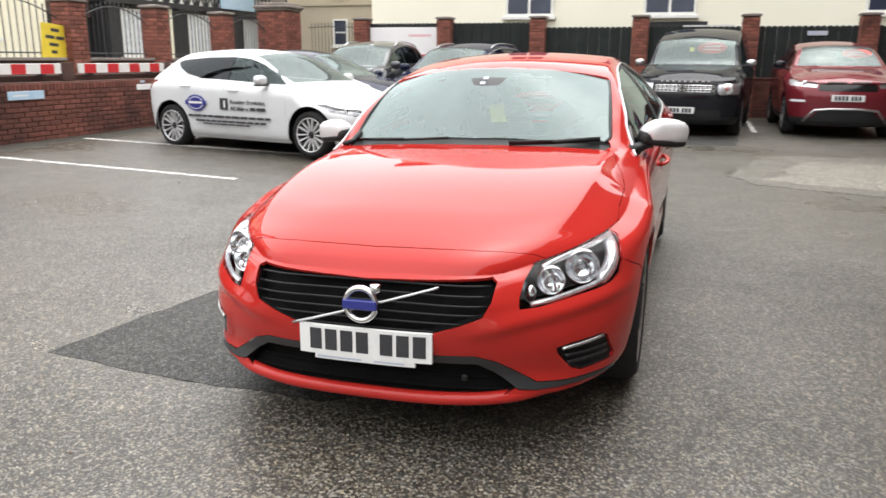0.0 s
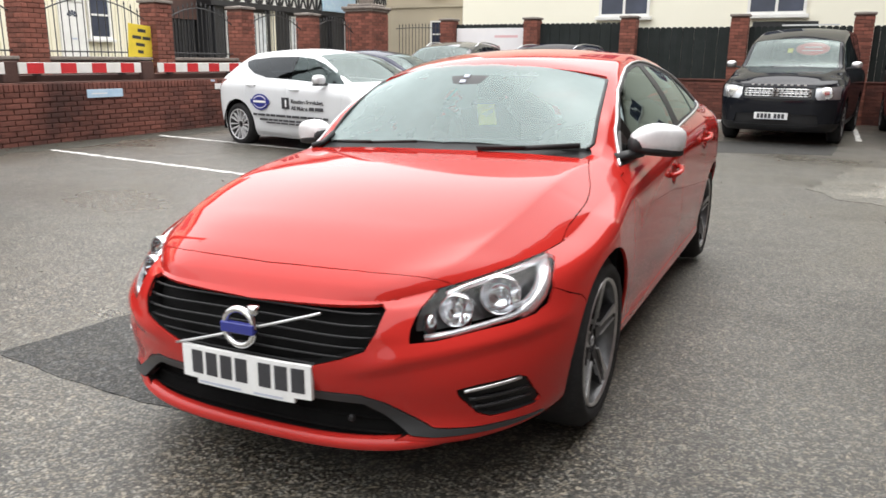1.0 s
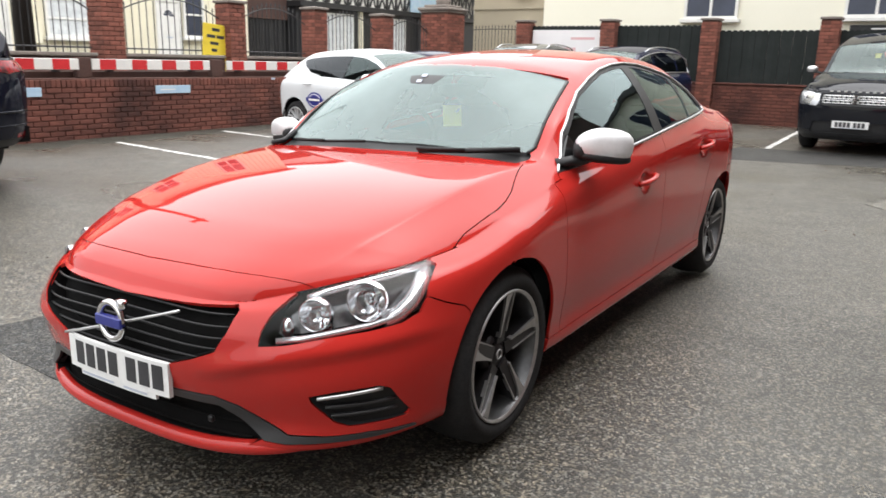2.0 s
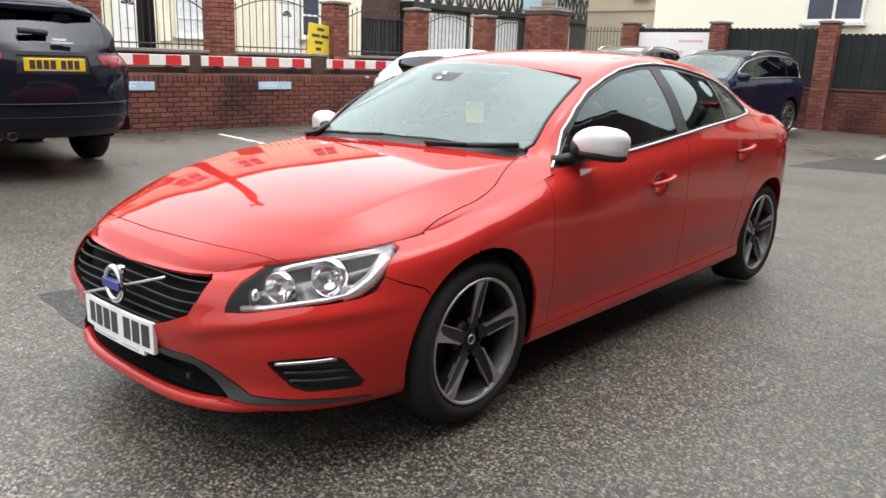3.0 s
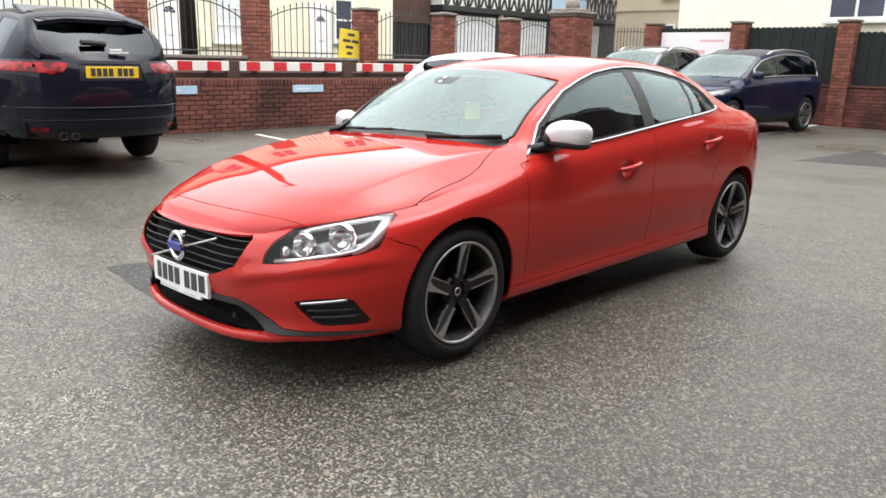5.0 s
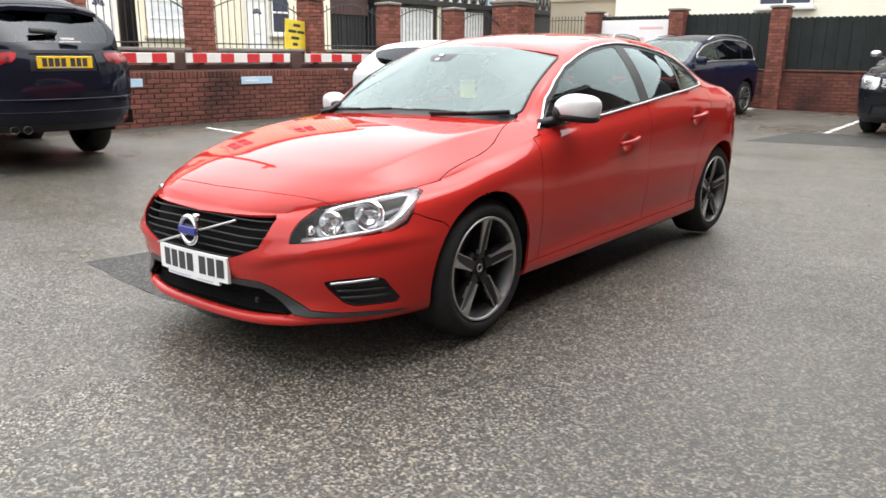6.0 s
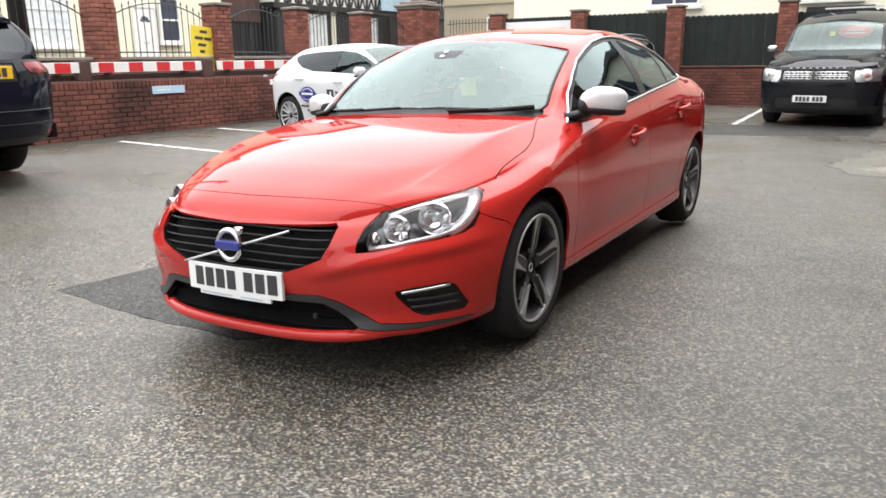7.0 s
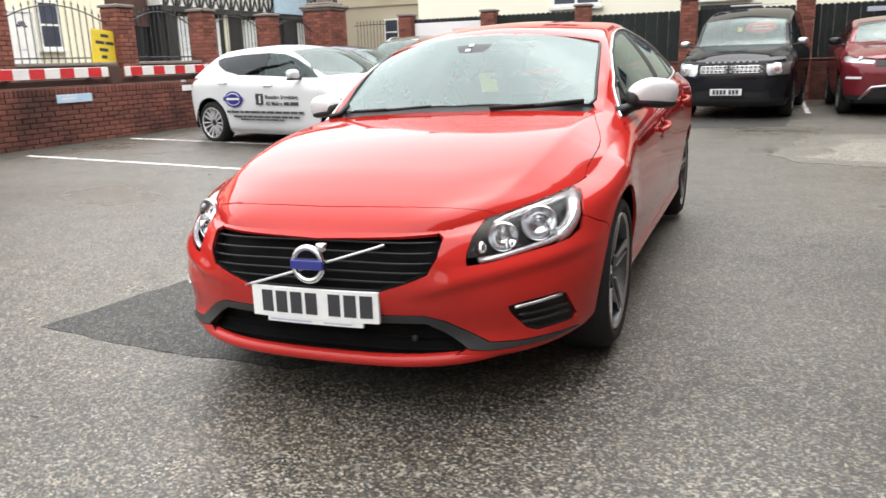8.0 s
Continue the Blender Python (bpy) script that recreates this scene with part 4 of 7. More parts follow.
RUBBER = mat("tyre_rubber", (0.017, 0.017, 0.018), (0.024, 0.023, 0.023), 30, 0.75, grain=120, bump=0.0006, fine=0.15, spec=0.18)
CHROME = mat("chrome", (0.8, 0.8, 0.8), (0.72, 0.72, 0.73), 5, 0.12, 1.0, fine=0.03)
SATIN = mat("satin_silver", (0.62, 0.62, 0.63), (0.56, 0.56, 0.57), 6, 0.32, 0.9, fine=0.04)
ALLOY = mat("machined_alloy", (0.5, 0.49, 0.49), (0.42, 0.41, 0.41), 20, 0.33, 0.85, fine=0.08)
GUNMETAL = mat("dark_grey_alloy", (0.034, 0.031, 0.033), (0.024, 0.022, 0.024), 10, 0.4, 0.5, fine=0.1)
BARREL = mat("grey_wheel_barrel", (0.1, 0.1, 0.102), (0.07, 0.07, 0.072), 10, 0.36, 0.7, fine=0.1)
PLASTIC = mat("black_plastic", (0.012, 0.012, 0.013), (0.018, 0.018, 0.019), 12, 0.5, grain=400, bump=0.0003, fine=0.12, spec=0.35)
SLAT = mat("grille_slat_black", (0.007, 0.007, 0.008), (0.011, 0.011, 0.012), 12, 0.38, fine=0.1, spec=0.35)
GLOSSBLACK = mat("gloss_black", (0.006, 0.006, 0.007), (0.01, 0.01, 0.01), 5, 0.12, fine=0.1)
GREYTRIM = mat("dark_grey_trim", (0.036, 0.036, 0.038), (0.026, 0.026, 0.028), 8, 0.4, grain=300, fine=0.1)
VOID = mat("dark_lining", (0.005, 0.005, 0.005), (0.008, 0.008, 0.008), 8, 0.9, fine=0.1, spec=0.08)
CLOTH = mat("charcoal_leather", (0.018, 0.018, 0.019), (0.028, 0.028, 0.03), 9, 0.6, grain=250, bump=0.0008, fine=0.15)
LINING = mat("pale_roof_lining", (0.5, 0.5, 0.49), (0.44, 0.44, 0.43), 6, 0.9, fine=0.06)
# screen films are pale for mist, with reflected sky put into their colour
SCREEN = glass_mat("windscreen_glass", (0.9, 1.0, 0.98), 0.0, 0.0, (0.88, 1.0, 0.99), ior=1.6, mist_sheen=0.45, film=(0.34, 0.413, 0.408))
FARSCREEN = glass_mat("far_windscreen_glass", (0.86, 0.92, 0.91), 0.0, 0.06, (0.86, 1.0, 0.97), mist_sheen=0.45, film=(0.135, 0.153, 0.15))
SIDEGLASS = glass_mat("side_glass", (0.5, 0.56, 0.55), 0.0, 0.0, (0.84, 1.0, 1.0), 1.45)
SILVERCAP = mat("silver_mirror_paint", (0.72, 0.72, 0.73), (0.66, 0.66, 0.67), 4, 0.35, 0.25, coat=0.3, fine=0.04)
BOWL = mat("bright_lamp_bowl", (0.92, 0.92, 0.93), (0.82, 0.82, 0.84), 9, 0.12, 0.95, fine=0.03)
DARKGLASS = glass_mat("privacy_glass", (0.08, 0.09, 0.1), 0.0, 0.0, (0.9, 0.95, 1.0), ior=1.36)
LENS = glass_mat("lamp_lens", (0.96, 0.97, 0.98), 0.0, 0.0, ior=1.25)
BEZEL = mat("lamp_inner_dark", (0.3, 0.3, 0.305), (0.06, 0.06, 0.062), 16, 0.2, 0.65, fine=0.1)
LAMPSILVER = mat("lamp_silver", (0.88, 0.88, 0.9), (0.8, 0.8, 0.82), 9, 0.22, 0.8, fine=0.03)
LEDWHITE = mat("lamp_light_guide", (0.85, 0.86, 0.88), (0.78, 0.8, 0.82), 9, 0.2, fine=0.03)
TAILRED = mat("tail_lamp_red", (0.3, 0.006, 0.01), (0.05, 0.004, 0.006), 14, 0.2, coat=0.0, fine=0.1, spec=0.2, soft_edge=0.3)
PLATEWHITE = mat("white_plate", (0.8, 0.8, 0.79), (0.74, 0.74, 0.74), 6, 0.35, fine=0.03)
PLATEYELLOW = mat("yellow_plate", (0.82, 0.55, 0.02), (0.76, 0.5, 0.02), 6, 0.35, fine=0.03)
BADGEBLUE = mat("badge_blue", (0.03, 0.04, 0.25), (0.03, 0.035, 0.2), 8, 0.3, fine=0.05)
NOTEYELLOW = mat("yellow_note", (0.95, 0.9, 0.12), (0.9, 0.85, 0.1), 5, 0.7, fine=0.04)
STICKERRED = mat("red_sticker", (0.75, 0.1, 0.09), (0.68, 0.12, 0.1), 5, 0.5, fine=0.05)


def wheel(car, m, R, rim, width, spokes=5, style="blade", paint_face=None):
    """Tyre, barrel, spokes, hub and disc. Local x points outwards; x = 0 is the tyre's outer wall."""
    face = paint_face or ALLOY
    w = new("wheel")
    w.parent = car
    w.matrix_basis = m
    bm = bmesh.new()
    lathe(bm, [(-width + 0.02, rim), (-width, rim + 0.03), (-width + 0.01, R - 0.035), (-width + 0.035, R - 0.006), (-width / 2, R), (-0.035, R - 0.006), (-0.012, R - 0.03), (0.0, (R + rim) / 2), (-0.006, rim + 0.014), (-0.02, rim - 0.002)], 64)
    part("tyre", bm, RUBBER, w, "black road tyre", smooth=True)
    bm = bmesh.new()
    lathe(bm, [(-0.014, rim + 0.003), (-0.006, rim + 0.001), (-0.006, rim - 0.003), (-0.014, rim - 0.01)], 64)
    part("rim", bm, face, w, "machined rim edge", smooth=True)
    bm = bmesh.new()
    lathe(bm, [(-0.014, rim - 0.01), (-0.06, rim - 0.03), (-width + 0.02, rim - 0.02)], 48)
    part("barrel", bm, BARREL, w, smooth=True)
    bm = bmesh.new()
    lathe(bm, [(-0.11, 0.0005), (-0.11, rim * 0.66), (-0.125, rim * 0.66), (-0.125, 0.0005)], 40)
    part("brake_disc", bm, GREYTRIM, w)
    bm = bmesh.new()
    lathe(bm, [(-0.16, 0.0005), (-0.16, rim - 0.012)], 40)
    part("well", bm, VOID, w)
    hub = bmesh.new()
    lathe(hub, [(-0.045, 0.0005), (-0.045, 0.028), (-0.05, 0.034), (-0.052, 0.066), (-0.07, 0.078), (-0.1, 0.08)], 30)
    part("hub", hub, GUNMETAL, w, smooth=True)
    if style == "blade":
        bm = bmesh.new()
        tube(bm, [(-0.043, 0.017 * math.cos(q), 0.017 * math.sin(q)) for q in np.linspace(0, 6.2832, 18, endpoint=False)], 0.003, 6, closed=True)
        part("hub_emblem", bm, SATIN, w, "small silver ring on the hub", smooth=True)
        for k in range(5):
            q = 2 * math.pi * (k + 0.5) / 5
            bm = bmesh.new()
            lathe(bm, [(-0.05, 0.0005), (-0.05, 0.009), (-0.07, 0.009)], 10)
            bmesh.ops.translate(bm, verts=bm.verts, vec=(0, 0.052 * math.sin(q), 0.052 * math.cos(q)))
            part("wheel_bolt", bm, VOID, w, smooth=True)
    def ring(r, a):
        return (r * math.sin(a), r * math.cos(a))
    for k in range(spokes):
        a = 2 * math.pi * k / spokes
        if style == "blade":
            back, front = bmesh.new(), bmesh.new()
            a += 0.06
            o = [(0.05, -0.5), (0.1, -0.26), (0.16, -0.17), (rim - 0.012, -0.14), (rim - 0.012, 0.165), (0.16, 0.2), (0.1, 0.28), (0.05, 0.5)]
            blade(back, [ring(r, a + t) for r, t in o], -0.02, -0.075, rim)
            part("spoke", back, GUNMETAL, w, "dark grey spoke")
            o = [(0.075, -0.36), (0.11, -0.225), (0.16, -0.165), (rim - 0.01, -0.135), (rim - 0.01, 0.06), (0.2, -0.005), (0.15, -0.075), (0.11, -0.15), (0.075, -0.26)]
            blade(front, [ring(r, a + t) for r, t in o], -0.011, -0.03, rim)
            edge = bmesh.new()
            o = [(0.085, 0.27), (0.12, 0.215), (rim - 0.01, 0.135), (rim - 0.01, 0.162), (0.12, 0.245), (0.085, 0.315)]
            blade(edge, [ring(r, a + t) for r, t in o], -0.015, -0.03, rim)
            part("spoke_edge", edge, face, w, "slim machined spoke edge")
            part("spoke_face", front, face, w, "machined spoke face")
        else:
            bm = bmesh.new()
            for sgn in (-1, 1):
                o = [(0.05, 0.25 * sgn - 0.12), (rim - 0.01, 0.2 * sgn - 0.05), (rim - 0.01, 0.2 * sgn + 0.05), (0.05, 0.25 * sgn + 0.12)]
                blade(bm, [ring(r, a + t) for r, t in o], -0.015, -0.05, rim)
            part("spoke", bm, face, w)
    return w


def blade(bm, outline, x0, x1, rim):
    """A spoke that dips towards the hub."""
    def dip(y, z):
        return -0.02 * (1 - min(1, math.hypot(y, z) / rim)) * 1.4
    lo = [bm.verts.new((x1 + dip(y, z), y, z)) for y, z in outline]
    hi = [bm.verts.new((x0 + dip(y, z), y, z)) for y, z in outline]
    n = len(lo)
    bm.faces.new(lo)
    bm.faces.new(hi[::-1])
    for i in range(n):
        bm.faces.new((lo[i], hi[i], hi[(i + 1) % n], lo[(i + 1) % n]))
    bmesh.ops.recalc_face_normals(bm, faces=bm.faces)


def number_plate(car, m, material, chars=7, w=0.52, h=0.111):
    """A plate whose characters are plain bars. Local x along, y outwards negative."""
    p = part("number_plate", boxes((-w / 2, w / 2, -0.006, 0.004, -h / 2, h / 2), bevel=0.003), material, car, "reflective number plate with plain dark bars")
    p.matrix_basis = m
    x = -w / 2 + 0.045
    for k in range(chars):
        b = part("character_bar", boxes((x, x + 0.044, -0.008, -0.0065, -0.038, 0.038)), BARBLACK, p)
        x += 0.058 + (0.03 if k == 3 else 0)
    part("maker_line", boxes((-w * 0.33, w * 0.33, -0.0075, -0.0065, -h / 2 + 0.004, -h / 2 + 0.009)), BARGREY, p)
    return p


def seat(car, x, y, z, w=0.5):
    s = new("seat")
    s.parent = car
    s.matrix_basis = pose(x, y, z)
    bm = bmesh.new()
    blob(bm, 0, 0, 0, w / 2, 0.27, 0.1, 3.2)
    part("cushion", bm, CLOTH, s, smooth=True)
    bm = bmesh.new()
    blob(bm, 0, 0.3, 0.36, w / 2, 0.09, 0.34, 3.0, Matrix.Rotation(radians(-14), 4, "X"))
    part("backrest", bm, CLOTH, s, smooth=True)
    bm = bmesh.new()
    blob(bm, 0, 0.42, 0.68, 0.14, 0.055, 0.1, 2.8)
    rod(bm, (-0.05, 0.4, 0.5), (-0.05, 0.42, 0.66), 0.008)
    rod(bm, (0.05, 0.4, 0.5), (0.05, 0.42, 0.66), 0.008)
    part("headrest", bm, CLOTH, s, smooth=True)


# ---- the red saloon ----
RED = paint("red_car_paint", (0.43, 0.024, 0.019), 0.4, 0.0, 1.0)
RED.node_tree.nodes["Principled BSDF"].inputs["Coat IOR"].default_value = 1.4
SALOON = dict(
    n=2.4, nr=2.25, ya=1.0, yb=3.7, melt=2, joined=True,
    rows=[
        dict(n=3.0, y0=0.09, y1=4.45, w=[(1, 0.80), (1.5, 0.80), (3.2, 0.80), (3.7, 0.80)], z=[(0, 0.178), (0.5, 0.182), (1, 0.178), (2, 0.18), (3, 0.26)]),
        dict(n=3.1, y0=0.03, y1=4.54, w=[(1, 0.875), (1.5, 0.882), (2.3, 0.886), (3.2, 0.892), (3.7, 0.89)], z=[(0, 0.216), (0.5, 0.22), (1, 0.224), (2, 0.23), (3, 0.32)]),
        dict(n=3.0, y0=0.045, y1=4.6, w=[(1, 0.908), (1.5, 0.884), (2.3, 0.886), (3.2, 0.898), (3.7, 0.918)], z=[(0, 0.3), (0.5, 0.3), (1, 0.32), (2, 0.35), (3, 0.42)]),
        dict(n=2.75, y0=0.0, y1=4.62, w=[(1, 0.928), (1.5, 0.903), (2.3, 0.905), (3.2, 0.917), (3.7, 0.93)], z=[(0, 0.42), (0.5, 0.43), (1, 0.47), (2, 0.5), (3, 0.55)]),
        dict(n=2.5, y0=0.012, y1=4.6, w=[(1, 0.93), (1.5, 0.9), (2.3, 0.903), (3.2, 0.918), (3.7, 0.934)], z=[(0, 0.53), (0.5, 0.555), (1, 0.62), (1.5, 0.68), (2, 0.73), (3, 0.7)]),
        dict(y0=0.05, y1=4.58, w=[(1, 0.91), (1.5, 0.877), (2.3, 0.893), (3.2, 0.908), (3.7, 0.915)], z=[(0, 0.608), (0.45, 0.628), (0.85, 0.705), (1, 0.755), (1.2, 0.818), (1.55, 0.872), (1.87, 0.93), (2.2, 0.94), (3, 0.88)]),
        dict(y0=0.076, y1=4.54, w=[(1, 0.82), (1.46, 0.825), (2.1, 0.85), (2.6, 0.858), (3.3, 0.845), (3.7, 0.82)], z=[(0, 0.64), (0.3, 0.645), (0.45, 0.672), (0.65, 0.71), (0.85, 0.742), (1, 0.799), (1.17, 0.88), (1.4, 0.94), (1.56, 0.978), (1.87, 1.045), (2, 1.045), (2.4, 1.02), (3, 0.985)]),
    ],
    bow=[(0.076, 0.108), (0.16, 0.24), (0.3, 0.32), (0.6, 0.26), (1.0, 0.14), (1.25, 0.08), (1.36, 0.1), (1.5, 0.2), (1.72, 0.34), (1.95, 0.34), (2.3, 0.26), (2.8, 0.08), (3.3, -0.1), (3.9, -0.2), (4.2, -0.2), (4.54, -0.3)],
    xr=[(0.076, 0.42), (0.11, 0.49), (0.16, 0.545), (0.3, 0.61), (0.5, 0.65), (0.8, 0.675), (1.1, 0.687), (1.25, 0.7), (1.36, 0.715), (1.5, 0.7), (1.6, 0.675), (1.72, 0.645), (1.9, 0.61), (2.2, 0.575), (2.6, 0.56), (3.0, 0.555), (3.3, 0.578), (3.6, 0.61), (4.0, 0.655), (4.54, 0.6)],
    zr=[(0.076, 0.642), (0.11, 0.682), (0.16, 0.712), (0.25, 0.748), (0.4, 0.8), (0.8, 0.885), (1.1, 0.92), (1.25, 0.932), (1.36, 0.944), (1.5, 1.09), (1.6, 1.165), (1.72, 1.225), (1.9, 1.285), (2.2, 1.34), (2.6, 1.37), (3.0, 1.355), (3.3, 1.322), (3.6, 1.245), (4.0, 1.095), (4.15, 1.05), (4.54, 0.99)],
    zc=[(0.076, 0.64), (0.11, 0.686), (0.15, 0.716), (0.22, 0.752), (0.4, 0.818), (0.8, 0.904), (1.2, 0.947), (1.34, 0.955), (1.5, 1.09), (1.72, 1.295), (1.9, 1.358), (2.2, 1.394), (2.6, 1.411), (3.0, 1.408), (3.3, 1.378), (3.6, 1.295), (4.0, 1.11), (4.1, 1.06), (4.54, 0.99)],
    fat=[(0.076, 0.0), (1.2, 0.0), (1.5, 0.012), (2.0, 0.02), (3.3, 0.02), (4.0, 0.0), (4.54, 0.0)],
)
FRONT_WHEEL, REAR_WHEEL, WHEEL_Z = 0.913, 3.689, 0.322
HANDLES = ((2.26, 0.78), (3.22, 0.872))
LAMP = [(0.538, 0.541), (0.536, 0.578), (0.542, 0.625), (0.556, 0.66), (0.6, 0.705), (0.68, 0.75), (0.77, 0.775), (0.79, 0.732), (0.822, 0.69), (0.84, 0.64), (0.838, 0.598), (0.815, 0.578), (0.77, 0.568), (0.7, 0.56), (0.6, 0.543)]
GRILLE = [(-0.1, 0.618), (0.18, 0.628), (0.44, 0.64), (0.457, 0.63), (0.45, 0.57), (0.425, 0.52), (0.34, 0.485), (0.24, 0.452), (0.1, 0.436), (-0.1, 0.43)]
INTAKE = [(-0.1, 0.345), (0.40, 0.345), (0.45, 0.31), (0.535, 0.252), (0.48, 0.222), (-0.1, 0.215)]
BLADE = [(0.2, 0.372), (0.4, 0.374), (0.468, 0.352), (0.6, 0.266), (0.7, 0.258), (0.77, 0.256), (0.836, 0.246), (0.836, 0.236), (0.77, 0.238), (0.7, 0.238), (0.6, 0.238), (0.54, 0.246), (0.46, 0.31), (0.405, 0.343), (0.2, 0.343)]
FOG = [(0.66, 0.388), (0.71, 0.398), (0.795, 0.402), (0.812, 0.388), (0.835, 0.295), (0.826, 0.283), (0.735, 0.283), (0.705, 0.3), (0.664, 0.365)]
HOOD = [(-0.1, 0.149), (0.0, 0.149), (0.235, 0.157), (0.3, 0.162), (0.37, 0.172), (0.42, 0.187), (0.475, 0.209), (0.53, 0.237), (0.57, 0.262), (0.61, 0.287), (0.66, 0.3), (0.8, 0.45), (0.815, 0.55), (0.808, 0.62), (0.798, 0.69), (0.79, 0.776), (0.793, 0.9), (0.79, 1.0), (0.781, 1.07), (0.765, 1.14), (0.742, 1.2), (0.715, 1.28), (0.695, 1.36), (0.4, 1.365), (0.0, 1.345), (-0.1, 1.345)]
WSCREEN = [(-0.1, 1.402), (0.0, 1.402), (0.4, 1.42), (0.655, 1.468), (0.672, 1.5), (0.64, 1.72), (0.606, 1.93), (0.594, 1.962), (0.56, 1.945), (0.4, 1.865), (0.2, 1.79), (0.0, 1.765), (-0.1, 1.765)]
RSCREEN = [(-0.1, 3.48), (0.0, 3.48), (0.4, 3.44), (0.53, 3.47), (0.57, 3.8), (0.4, 3.96), (0.0, 4.0), (-0.1, 4.0)]
DLO = [(1.46, 0.9), (1.54, 0.955), (1.62, 1.042), (1.75, 1.127), (1.9, 1.2), (2.08, 1.256), (2.26, 1.298), (2.45, 1.323), (2.62, 1.333), (2.82, 1.327), (3.0, 1.308), (3.16, 1.28), (3.29, 1.238), (3.385, 1.175), (3.445, 1.085), (3.44, 1.066), (3.2, 1.045), (2.8, 1.013), (2.5, 0.985), (2.07, 0.945)]
GLASS_F = [(1.53, 0.93), (1.65, 1.034), (1.77, 1.112), (1.9, 1.18), (2.08, 1.236), (2.26, 1.278), (2.45, 1.303), (2.56, 1.31), (2.53, 1.15), (2.49, 1.0), (2.07, 0.965)]
GLASS_R = [(2.605, 1.01), (2.64, 1.15), (2.67, 1.313), (2.82, 1.307), (3.0, 1.285), (3.165, 1.258), (3.12, 1.13), (3.07, 1.045), (2.8, 1.03)]
GLASS_Q = [(3.105, 1.052), (3.155, 1.14), (3.2, 1.247), (3.28, 1.217), (3.36, 1.163), (3.412, 1.085), (3.39, 1.072)]


def bent_plate(car, from_front):
    """A number plate bent to the bumper, its characters as plain bars."""
    cx, cz, w, h = 0.012, 0.404, 0.5, 0.108

    def strip(x0, x1, z0, z1, out, thick, n=8):
        bm = bmesh.new()
        rows = []
        for x in np.linspace(x0, x1, n):
            y = from_front(max(0.03, abs(x)), cz)[1] - out
            rows.append([bm.verts.new((x, y + dy, z)) for dy, z in ((0, z0), (0, z1), (thick, z1), (thick, z0))])
        for a, b in zip(rows, rows[1:]):
            for k in range(4):
                bm.faces.new((a[k], a[(k + 1) % 4], b[(k + 1) % 4], b[k]))
        bm.faces.new(rows[0])
        bm.faces.new(rows[-1][::-1])
        bmesh.ops.recalc_face_normals(bm, faces=bm.faces)
        return bm
    p = part("number_plate", strip(cx - w / 2, cx + w / 2, cz - h / 2, cz + h / 2, 0.015, 0.014, 17), PLATEWHITE, car, "white number plate with plain dark bars")
    part("plate_tab", strip(cx - w * 0.38, cx + w * 0.38, cz - h / 2 - 0.018, cz - h / 2 - 0.001, 0.013, 0.01, 15), PLATEWHITE, p)
    x = cx - w / 2 + 0.043
    for k in range(7):
        part("character_bar", strip(x, x + 0.046, cz - 0.036, cz + 0.042, 0.0165, 0.001, 3), BARBLACK, p)
        x += 0.06 + (0.03 if k == 3 else 0)
    part("maker_line", strip(cx - w * 0.36, cx - 0.01, cz - h / 2 - 0.012, cz - h / 2 - 0.006, 0.0145, 0.001, 8), BARGREY, p)
    part("maker_line", strip(cx + 0.04, cx + w * 0.3, cz - h / 2 - 0.012, cz - h / 2 - 0.006, 0.0145, 0.001, 8), BARGREY, p)


def lean(car, slope, x0):
    """The car follows the cross fall of the yard: everything drops by slope for each metre that it lies inward of x0."""
    bpy.context.view_layer.update()
    fall = Matrix.Identity(4)
    fall[2][0], fall[2][3] = slope, -slope * x0
    for ob in car.children_recursive:
        if ob.type == "MESH":
            m = ob.matrix_world
            ob.data.transform(m.inverted() @ fall @ m)


